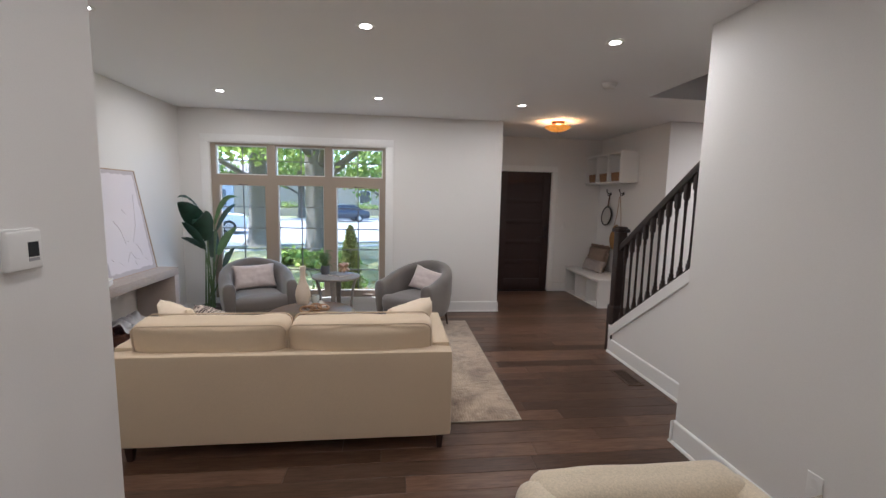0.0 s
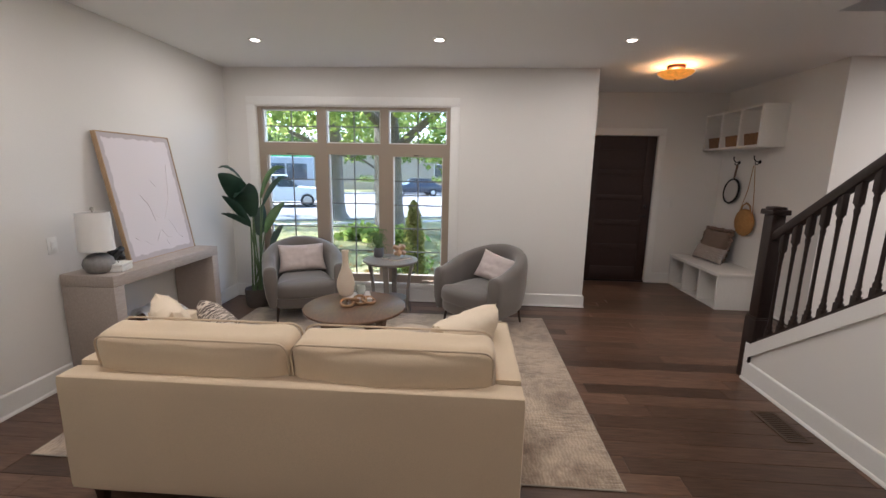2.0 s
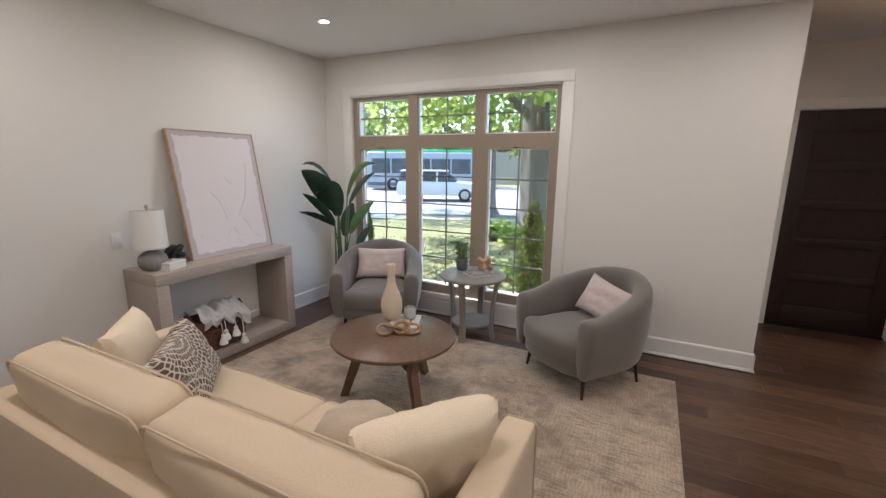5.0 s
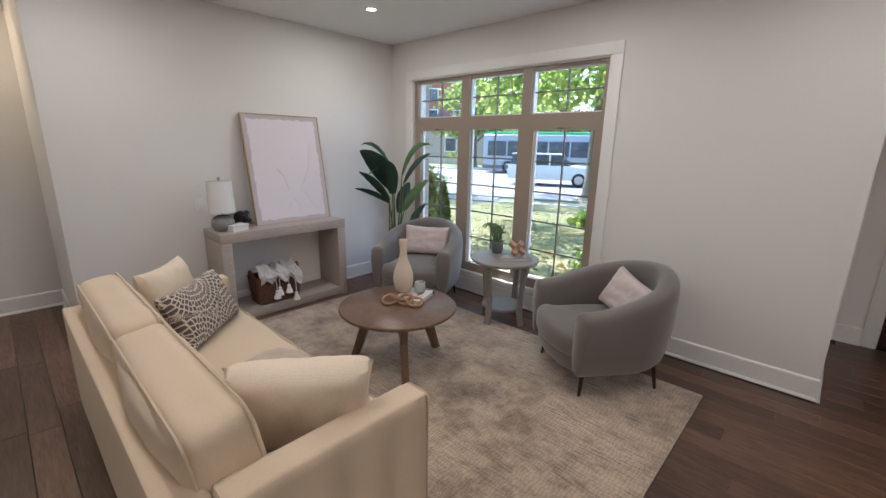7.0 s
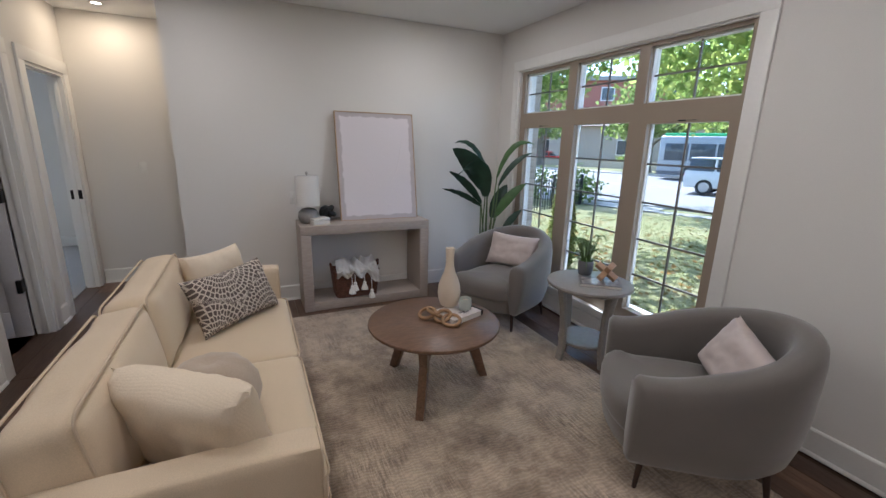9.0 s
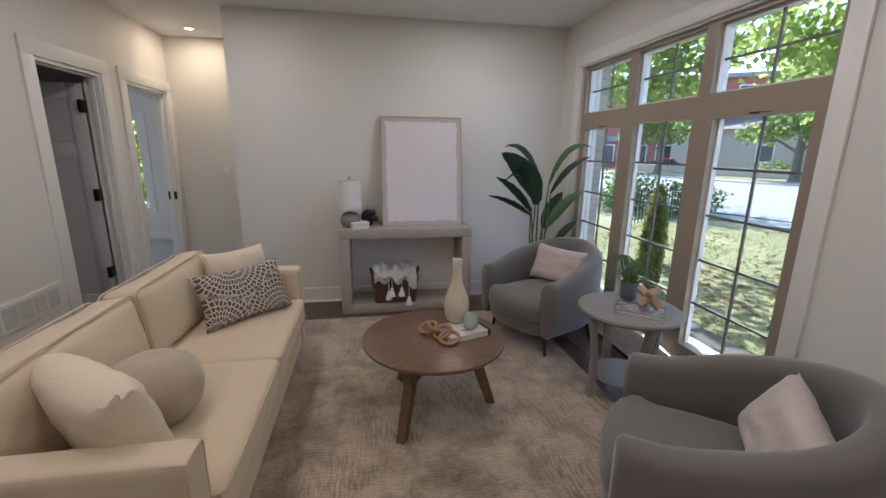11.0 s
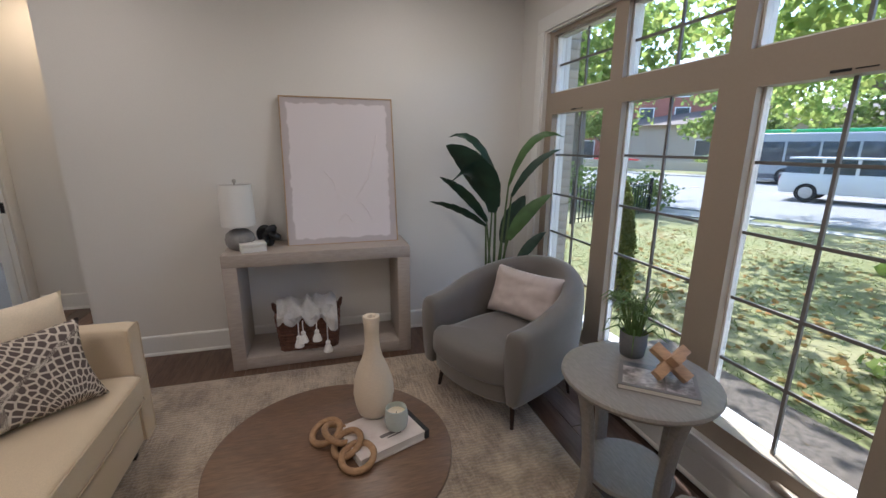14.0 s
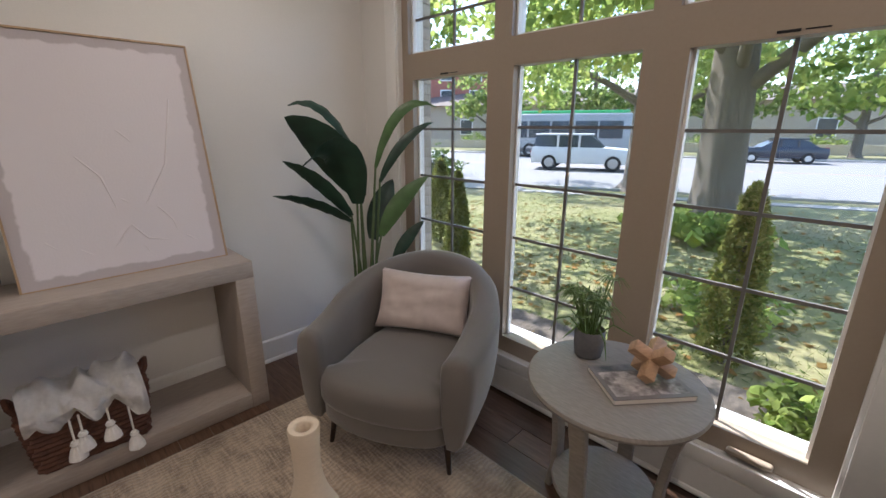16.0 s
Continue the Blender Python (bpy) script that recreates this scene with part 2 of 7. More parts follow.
def rounded_rect(w, d, r, n=5):
    out = []
    for cx, cy, a0 in ((w / 2 - r, d / 2 - r, 0), (-w / 2 + r, d / 2 - r, 90), (-w / 2 + r, -d / 2 + r, 180), (w / 2 - r, -d / 2 + r, 270)):
        for k in range(n + 1):
            a = radians(a0 + 90 * k / n)
            out.append((cx + r * math.cos(a), cy + r * math.sin(a)))
    return out


# ---- structure ----
H = 2.70                      # ceiling
WY = 5.76                     # window wall's inner face
LX = -2.73                    # left wall's inner face
WX0, WX1, WZ0, WZ1 = -2.36, -0.10, 0.22, 2.275   # window opening
FY = 7.10                     # foyer's far wall
FX = 3.66                     # foyer's bench wall


def wall(name, bm, label, material=None):
    return solid(name, bm, material or M_WALL, label, "wall", "structure", smooth=0)


wall("wall_window", boxes((LX - 0.15, WX0, WY, WY + 0.2, 0, H), (WX1, 1.515, WY, WY + 0.2, 0, H), (WX0, WX1, WY, WY + 0.2, 0, WZ0), (WX0, WX1, WY, WY + 0.2, WZ1, H)),
     "white painted wall round the big front window")
wall("wall_left", box(LX - 0.12, LX, 2.59, WY, 0, H), "white painted wall behind the console table")
wall("wall_hall_side", box(-4.07, LX - 0.12, 2.59, 2.71, 0, H), "white painted wall along the hall")
wall("wall_hall_end", box(-4.07, -3.95, 1.62, 2.59, 0, H), "white painted wall at the end of the hall")
D2, D3, DT = (-2.66, -1.935), (-3.835, -3.045), 2.10
wall("wall_doors", boxes((D2[1], -1.175, 1.51, 1.62, 0, H), (D3[1], D2[0], 1.51, 1.62, 0, H), (-4.52, D3[0], 1.51, 1.62, 0, H),
                         (D2[0], D2[1], 1.51, 1.62, DT, H), (D3[0], D3[1], 1.51, 1.62, DT, H)), "white painted wall with two doorways")
wall("wall_right", boxes((1.93, 2.40, -2.6, 2.40, 0, H)), "white painted wall beside the armchair")
wall("wall_back", box(-7.0, 8.0, -2.72, -2.6, 0, H), "plain white wall behind the walk")
wall("wall_bedroom_side", box(-1.72, -1.60, -2.6, 1.51, 0, H), "plain white wall between the rooms")
wall("wall_bedroom_middle", box(-2.86, -2.78, -2.6, 1.51, 0, H), "plain white wall between the bedrooms")
BWY0, BWY1, BWZ0, BWZ1 = -1.5, 0.30, 0.56, 1.97
wall("wall_bedroom_far", boxes((-6.15, -6.0, -2.6, BWY0, 0, H), (-6.15, -6.0, BWY1, 1.51, 0, H), (-6.15, -6.0, BWY0, BWY1, 0, BWZ0), (-6.15, -6.0, BWY0, BWY1, BWZ1, H)),
     "pale wall with a bedroom window")
wall("wall_bedroom_north", box(-6.15, -4.52, 1.51, 1.62, 0, H), "plain bedroom wall")
wall("wall_foyer_left", box(1.365, 1.515, WY + 0.2, FY + 0.2, 0, H), "white wall of the entrance")
FD = (1.845, 2.765, 2.115)
wall("wall_foyer", boxes((1.515, FD[0], FY, FY + 0.2, 0, H), (FD[1], FX, FY, FY + 0.2, 0, H), (FD[0], FD[1], FY, FY + 0.2, FD[2], H)), "white wall round the front door")
wall("wall_bench", box(FX, FX + 0.15, 5.25, FY + 0.2, 0, H), "white wall above the entrance bench")
DWX0, DWX1, DWZ0, DWZ1 = 4.72, 6.2, 0.95, 2.10
wall("wall_dining", boxes((FX + 0.15, DWX0, 5.25, 5.45, 0, H), (DWX1, 8.0, 5.25, 5.45, 0, H), (DWX0, DWX1, 5.25, 5.45, 0, DWZ0), (DWX0, DWX1, 5.25, 5.45, DWZ1, H)),
     "white front wall of the room past the stairs")
wall("wall_far_right", box(7.85, 8.0, -2.6, 5.25, 0, H), "plain white wall of the far room")

# ceiling with the stairwell's opening
OX0, OX1, OY0, OY1 = 2.61, 3.50, 0.6, 4.12
solid("ceiling", boxes((-6.15, OX0, -2.72, WY + 0.2, H, H + 0.25), (OX1, 8.0, -2.72, 5.45, H, H + 0.25),
                       (OX0, OX1, OY1, 5.45, H, H + 0.25), (OX0, OX1, -2.72, OY0, H, H + 0.25), (1.365, OX0, WY + 0.2, FY + 0.2, H, H + 0.25), (OX0, FX + 0.15, 5.45, FY + 0.2, H, H + 0.25)), M_CEIL, "flat white painted ceiling", "ceiling", "structure", smooth=0)
# greyer than the white walls: the stairwell's shade is put into its colour
M_SHAFT = mat("shaded_stairwell", (0.55, 0.56, 0.56), 0.7, scale=200, vary=0.03, bump=0.05)
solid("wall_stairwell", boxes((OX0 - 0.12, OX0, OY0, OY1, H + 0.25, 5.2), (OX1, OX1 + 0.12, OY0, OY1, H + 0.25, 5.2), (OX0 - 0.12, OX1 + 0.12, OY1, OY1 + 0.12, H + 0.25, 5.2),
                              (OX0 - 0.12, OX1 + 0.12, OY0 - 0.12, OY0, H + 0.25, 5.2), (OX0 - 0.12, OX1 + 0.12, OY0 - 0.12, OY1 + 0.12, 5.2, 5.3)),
      M_SHAFT, "stairwell above the stairs, greyed for its shade", "wall", "structure", smooth=0)
# floor base; the planks lie on it
floor = solid("floor", boxes((-6.15, 8.0, -2.72, 5.45, -0.2, -0.012), (-6.15, FX + 0.15, 5.45, WY + 0.2, -0.2, -0.012), (1.365, FX + 0.15, WY + 0.2, FY + 0.2, -0.2, -0.012)), M_GAP, "dark walnut plank floor", "floor", "structure", smooth=0)
solid("floor_carpet", box(-6.0, -2.86, -2.6, 1.51, -0.012, 0.012), mat("grey_carpet", (0.30, 0.29, 0.28), 0.95, scale=200, vary=0.2, bump=0.8), "grey carpet in the bedroom", "carpet", "structure", smooth=0)


def skirting(name, a, b, side, h=0.15):
    """A baseboard with cap and shoe between two floor points; side: the way it faces."""
    a, b = Vector((*a, 0)), Vector((*b, 0))
    d = (b - a).normalized()
    nrm = Vector((*side, 0))
    prof = [(0, 0), (0.026, 0), (0.026, 0.008), (0.020, 0.018), (0.014, 0.021), (0.014, h - 0.012), (0.010, h - 0.004), (0.004, h), (0, h)]
    rings = [[p + nrm * u + Vector((0, 0, w)) for u, w in prof] for p in (a, b)]
    return solid(name, loft(rings), M_TRIM, "white painted baseboard", "baseboard", "structure", smooth=20)


skirting("baseboard", (LX, 2.59), (LX, WY), (1, 0))
skirting("baseboard", (LX, WY), (1.515, WY), (0, -1))
skirting("baseboard", (1.515, WY - 0.026), (1.515, FY), (1, 0))
skirting("baseboard", (1.515, FY), (FD[0] - 0.1, FY), (0, -1))
skirting("baseboard", (FD[1] + 0.1, FY), (FX, FY), (0, -1))
skirting("baseboard", (FX, 5.25), (FX, 5.86), (-1, 0))
skirting("baseboard", (FX - 0.02, 5.25), (DWX1, 5.25), (0, -1))
skirting("baseboard", (1.93, -2.6), (1.93, 2.40), (-1, 0), 0.16)
skirting("baseboard", (1.93 - 0.026, 2.40), (2.36, 2.40), (0, 1), 0.16)
skirting("baseboard", (-1.055, 1.62), (D2[1] + 0.115, 1.62), (0, 1))
skirting("baseboard", (D2[0] - 0.115, 1.62), (D3[1] + 0.115, 1.62), (0, 1))
skirting("baseboard", (-3.95, 1.645), (-3.95, 2.59), (1, 0))
skirting("baseboard", (-3.95, 2.59), (LX, 2.59), (0, -1))
wall("wall_thermostat", box(-1.175, -1.055, -2.6, 1.62, 0, H), "white wall with the thermostat")
skirting("baseboard", (-1.055, -2.6), (-1.055, 1.62 + 0.02), (1, 0))
skirting("baseboard", (-6.0, -2.6), (-6.0, 1.51), (1, 0))


# ---- big window: frame, casing, sashes, muntins ----
def pane_bars(parent, x0, x1, z0, z1, cols, rows, y, axis="x"):
    w = 0.0065
    for k in range(1, cols):
        u = x0 + (x1 - x0) * k / cols
        part("muntin", box(u - w, u + w, y - 0.006, y + 0.006, z0, z1) if axis == "x" else box(y - 0.006, y + 0.006, u - w, u + w, z0, z1), M_MUNTIN, parent, smooth=0)
    for k in range(1, rows):
        u = z0 + (z1 - z0) * k / rows
        part("muntin", box(x0, x1, y - 0.0065, y + 0.0065, u - w, u + w) if axis == "x" else box(y - 0.0065, y + 0.0065, x0, x1, u - w, u + w), M_MUNTIN, parent, smooth=0)


win = thing("window_1", pose(0, 0, 0), "large front window of three tall casements under three transoms", "window", kind="structure")
YF = WY + 0.03                # frame's inner face
TR = ((-2.305, -1.655), (-1.55, -0.91), (-0.815, -0.14))
LO = ((-2.27, -1.69), (-1.53, -0.93), (-0.765, -0.18))
fr = bmesh.new()
add_box(fr, WX0, TR[0][0], YF, YF + 0.10, WZ0, WZ1)
add_box(fr, TR[2][1], WX1, YF, YF + 0.10, WZ0, WZ1)
add_box(fr, TR[0][0], TR[2][1], YF, YF + 0.10, 2.25, WZ1)
add_box(fr, TR[0][0], TR[2][1], YF, YF + 0.10, 1.76, 1.87)
add_box(fr, TR[0][0], TR[2][1], YF, YF + 0.10, WZ0, 0.29)
for a, b in ((TR[0][1], TR[1][0]), (TR[1][1], TR[2][0])):
    add_box(fr, a, b, YF, YF + 0.10, 1.87, 2.25)
    add_box(fr, a, b, YF, YF + 0.10, 0.29, 1.76)
part("window_frame", fr, M_FRAME, win, "vinyl window frame, toned tan for its backlit shade", smooth=0)
for k in range(3):
    x0, x1 = TR[k]
    sash = boxes((x0, x0 + 0.012, YF + 0.03, YF + 0.09, 1.87, 2.25), (x1 - 0.012, x1, YF + 0.03, YF + 0.09, 1.87, 2.25), (x0, x1, YF + 0.03, YF + 0.09, 1.87, 1.882), (x0, x1, YF + 0.03, YF + 0.09, 2.238, 2.25))
    part("transom_sash", sash, M_TRIM, win, "white glazing bead", smooth=0)
    p = part("pane", box(x0, x1, YF + 0.055, YF + 0.061, 1.87, 2.25), M_GLASS, win, smooth=0)
    p.visible_shadow = False
    pane_bars(win, x0, x1, 1.872, 2.248, 2, 2, YF + 0.058)
    a, b = LO[k]
    zt = 1.742 if k == 1 else 1.728
    ox0, ox1 = (TR[k][0], TR[k][1])
    s = bmesh.new()
    for r in ((ox0, a, 0.29, 1.76), (b, ox1, 0.29, 1.76), (a, b, zt, 1.76), (a, b, 0.29, 0.312)):
        add_box(s, r[0], r[1], YF, YF + 0.075, r[2], r[3])
    part("sash", s, M_FRAME, win, smooth=30)
    part("glazing_bead", boxes((a, a + 0.010, YF + 0.04, YF + 0.07, 0.312, zt), (b - 0.010, b, YF + 0.04, YF + 0.07, 0.312, zt)), M_TRIM, win, "white glazing bead", smooth=0)
    p = part("pane", box(a, b, YF + 0.048, YF + 0.054, 0.31, zt), M_GLASS, win, smooth=0)
    p.visible_shadow = False
    pane_bars(win, a, b, 0.312, zt, 2, 5, YF + 0.051)
    if k != 1:
        c = (a + b) / 2
        part("sash_lock", boxes((c - 0.05, c + 0.01, YF - 0.003, YF + 0.001, zt + 0.010, zt + 0.019), (c + 0.02, c + 0.08, YF - 0.003, YF + 0.001, zt + 0.013, zt + 0.017), bevel=0.001), M_BLACK, win, "dark sticker on the sash head")
        h = box(c + 0.06, c + 0.21, YF - 0.035, YF - 0.001, 0.232, 0.262, bevel=0.012, seg=3)
        part("crank_handle", h, M_FRAME, win, "folding crank handle in the frame's toned colour")
part("window_sill", box(WX0 - 0.02, WX1 + 0.02, YF + 0.10, WY + 0.25, 0.17, 0.275, bevel=0.006), M_TRIM, win, "white outer sill in sunlight")
part("window_jamb", boxes((WX0 - 0.012, WX0 - 0.001, WY - 0.004, YF + 0.1, WZ0, WZ1), (WX1 + 0.001, WX1 + 0.012, WY - 0.004, YF + 0.1, WZ0, WZ1)), M_TRIM, win, smooth=0)
cas = boxes((WX0 - 0.105, WX0 - 0.012, WY - 0.018, WY, 0.15, WZ1 + 0.012), (WX1 + 0.012, WX1 + 0.105, WY - 0.018, WY, 0.15, WZ1 + 0.012),
            (WX0 - 0.105, WX1 + 0.105, WY - 0.018, WY, WZ1 + 0.012, WZ1 + 0.105), (WX0 - 0.012, WX1 + 0.012, WY - 0.018, WY, 0.151, WZ0), bevel=0.003)
part("casing", cas, M_TRIM, win, "white flat casing")


def small_window(name, wallpos, u0, u1, z0, z1, axis, label, cols, rows, out):
    """A plain framed window in a wall. axis x: the wall runs along x at y = wallpos; y: along y at x = wallpos. out: the way outside."""
    w = thing(name, pose(0, 0, 0), label, "window", kind="structure")
    f, g = bmesh.new(), bmesh.new()
    def put(bm, a, b, d0, d1, c, d):
        add_box(bm, a, b, d0, d1, c, d) if axis == "x" else add_box(bm, d0, d1, a, b, c, d)
    p, q = wallpos + out * 0.04, wallpos + out * 0.10
    for r in ((u0, u0 + 0.06, z0, z1), (u1 - 0.06, u1, z0, z1), (u0 + 0.06, u1 - 0.06, z0, z0 + 0.06), (u0 + 0.06, u1 - 0.06, z1 - 0.06, z1)):
        put(f, r[0], r[1], p, q, r[2], r[3])
    part("window_frame", f, M_TRIM, w, smooth=0)
    put(g, u0 + 0.06, u1 - 0.06, wallpos + out * 0.068, wallpos + out * 0.073, z0 + 0.06, z1 - 0.06)
    part("pane", g, M_GLASS, w, smooth=0).visible_shadow = False
    pane_bars(w, u0 + 0.06, u1 - 0.06, z0 + 0.06, z1 - 0.06, cols, rows, wallpos + out * 0.07, axis)
    c, e = bmesh.new(), 0.09
    s = wallpos - out * 0.018
    for r in ((u0 - e, u0, z0 - e, z1 + e), (u1, u1 + e, z0 - e, z1 + e), (u0, u1, z1, z1 + e), (u0, u1, z0 - e, z0)):
        put(c, r[0], r[1], wallpos, s, r[2], r[3])
    part("casing", c, M_TRIM, w, smooth=0)


small_window("window_2", -6.0, BWY0, BWY1, BWZ0, BWZ1, "y", "white bedroom window with a garden view", 5, 4, -1)
small_window("window_3", 5.25, DWX0, DWX1, DWZ0, DWZ1, "x", "white window in the room past the stairs", 4, 4, 1)


# daylight standing in the bedroom window's opening
day = new("bedroom_daylight", bpy.data.lights.new("bedroom_daylight", "AREA"))
day.data.shape, day.data.size, day.data.size_y, day.data.energy, day.data.color = "RECTANGLE", 1.2, 1.6, 5.0, (1.0, 0.97, 0.90)
day.matrix_world = look((-5.93, (BWY0 + BWY1) / 2, (BWZ0 + BWZ1) / 2), (-4.0, (BWY0 + BWY1) / 2, 1.0))


# ---- interior doorways ----
def casing(name, x0, x1, top, y, out, w=0.115):
    e = 0.006
    bm = boxes((x0 - w, x0 - e, y, y + out * 0.018, 0, top + e), (x1 + e, x1 + w, y, y + out * 0.018, 0, top + e), (x0 - w, x1 + w, y, y + out * 0.018, top + e, top + w), bevel=0.003)
    return bm


def doorway(name, x0, x1, top, y0, y1, label):
    d = thing(name, pose(0, 0, 0), label, "doorway", kind="structure")
    part("casing", casing("casing", x0, x1, top, y1, 1), M_TRIM, d)
    part("casing", casing("casing", x0, x1, top, y0, -1), M_TRIM, d)
    j = 0.02
    part("jamb", boxes((x0 - 0.002, x0 + j, y0 - 0.004, y1 + 0.004, 0, top), (x1 - j, x1 + 0.002, y0 - 0.004, y1 + 0.004, 0, top), (x0 + j, x1 - j, y0 - 0.004, y1 + 0.004, top - j, top + 0.002)), M_TRIM, d, smooth=0)
    part("door_stop", boxes((x0 + j, x0 + j + 0.012, y0 + 0.04, y0 + 0.075, 0, top - j), (x1 - j - 0.012, x1 - j, y0 + 0.04, y0 + 0.075, 0, top - j), (x0 + j, x1 - j, y0 + 0.04, y0 + 0.075, top - j - 0.012, top - j), bevel=0.002), M_TRIM, d)
    return d


doorway("door_1", D2[0], D2[1], DT, 1.51, 1.62, "white cased doorway to a dark room")
dw3 = doorway("door_2", D3[0], D3[1], DT, 1.51, 1.62, "white cased doorway to a bedroom")
part("strike_plate", box(D3[0] + 0.02, D3[0] + 0.024, 1.525, 1.615, 0.93, 1.02), M_BLACK, dw3, "black latch plate", smooth=0)


def panel_door(name, w, h, t, m, material, label, rows, category="door", hinge=True):
    """A panelled door leaf, hinged at its local origin, that runs along +x."""
    d = thing(name, m, label, category, kind="structure")
    bm = box(0, w, -t / 2 + 0.008, t / 2 - 0.008, 0.012, h)
    part("panel", bm, material, d, smooth=0)
    st = 0.105
    s = bmesh.new()
    add_box(s, 0, st, -t / 2, t / 2, 0.01, h, bevel=0.004)
    add_box(s, w - st, w, -t / 2, t / 2, 0.01, h, bevel=0.004)
    for z0, z1 in rows:
        add_box(s, st, w - st, -t / 2, t / 2, z0, z1, bevel=0.004)
    part("stile", s, material, d)
    return d


leaf = panel_door("door_leaf", 0.66, 2.02, 0.036, pose(D2[0] + 0.045, 1.50, 0, 0, 0, -84), M_GREYDOOR, "grey shaker door standing open into a dark room", ((0.012, 0.22), (1.42, 1.54), (1.90, 2.02)), "door")
part("center_stile", box(0.28, 0.38, -0.018, 0.018, 0.22, 1.42, bevel=0.004), M_GREYDOOR, leaf)
for z in (0.42, 1.11, 1.84):
    part("hinge", boxes((-0.004, 0.03, -0.03, 0.045, z - 0.05, z + 0.05), bevel=0.004), M_BLACK, leaf, "black hinge")

# front door
fdoor = thing("door_3", pose(0, 0, 0), "dark espresso panelled front door, closed", "door", kind="structure")
part("casing", casing("casing", FD[0], FD[1], FD[2], FY, -1, 0.10), M_TRIM, fdoor, "white casing")
part("leaf", box(FD[0] + 0.004, FD[1] - 0.004, FY + 0.03, FY + 0.075, 0.02, FD[2] - 0.004), M_DOOR, fdoor, smooth=0)
s = bmesh.new()
add_box(s, FD[0] + 0.004, FD[0] + 0.13, FY + 0.018, FY + 0.03, 0.02, FD[2] - 0.004, bevel=0.003)
add_box(s, FD[1] - 0.13, FD[1] - 0.004, FY + 0.018, FY + 0.03, 0.02, FD[2] - 0.004, bevel=0.003)
for z0, z1 in ((0.02, 0.22), (0.48, 0.56), (0.84, 0.92), (1.20, 1.28), (1.56, 1.64), (1.92, 2.111)):
    add_box(s, FD[0] + 0.13, FD[1] - 0.13, FY + 0.018, FY + 0.03, z0, z1, bevel=0.003)
part("stile", s, M_DOOR, fdoor)
part("threshold", box(FD[0], FD[1], FY - 0.01, FY + 0.12, -0.01, 0.02, bevel=0.004), M_BLACK, fdoor)
part("deadbolt", lathe([(0, 0), (0.03, 0), (0.03, 0.015), (0.012, 0.02), (0.012, 0.04), (0, 0.04)], 20, m=pose(FD[1] - 0.075, FY + 0.018, 1.12, 90)), M_BLACK, fdoor, "black deadbolt")
hb = lathe([(0, 0), (0.028, 0), (0.028, 0.012), (0.011, 0.016), (0.011, 0.05), (0, 0.05)], 20, m=pose(FD[1] - 0.075, FY + 0.018, 0.98, 90))
add_box(hb, FD[1] - 0.185, FD[1] - 0.065, FY - 0.040, FY - 0.024, 0.972, 0.992, bevel=0.006)
part("door_handle", hb, M_BLACK, fdoor, "black lever handle")


# ---- stairs ----
SX0, SX1 = 2.36, 3.44
RISE, RUN, Y0S = 0.185, 0.254, 3.98
steps = 13
st = thing("staircase", pose(0, 0, 0), "straight staircase with white skirts and dark treads", "staircase", kind="structure")


def slope(y):
    return 0.30 + (4.064 - y) * 0.728


for sx, nm in ((SX0, -1), (SX1 - 0.10, 1)):
    prof = [(4.10, 0), (4.10, slope(4.10)), (2.40 if nm < 0 else 1.2, slope(2.40 if nm < 0 else 1.2)), (2.40 if nm < 0 else 1.2, 0)]
    part("skirt_wall", prism(prof, 0.10, "x", sx), M_WALL, st, "white wall under the stairs", smooth=0)
# raised border on the near skirt wall: sloping board, upright and base
top = [(4.06, slope(4.06) - 0.115), (4.06, slope(4.06) - 0.005), (2.41, slope(2.41) - 0.005), (2.41, slope(2.41) - 0.115)]
part("skirt_board", prism(top, 0.016, "x", SX0 - 0.016), M_TRIM, st, "white sloping skirt board", smooth=0)
part("skirt_post", box(SX0 - 0.016, SX0, 4.06, 4.10, 0.15, slope(4.06)), M_TRIM, st, smooth=0)
skirting("baseboard", (SX0, 4.10), (SX0, 2.40), (-1, 0), 0.155)
for k in range(steps):
    y = Y0S - k * RUN
    part("tread", box(SX0 + 0.10, SX1 - 0.10, y - RUN - 0.01, y + 0.028, (k + 1) * RISE - 0.028, (k + 1) * RISE, bevel=0.008), M_DARKWOOD, st)
    part("riser", box(SX0 + 0.10, SX1 - 0.10, y - 0.018, y, k * RISE, (k + 1) * RISE - 0.03), M_TRIM, st, smooth=0)


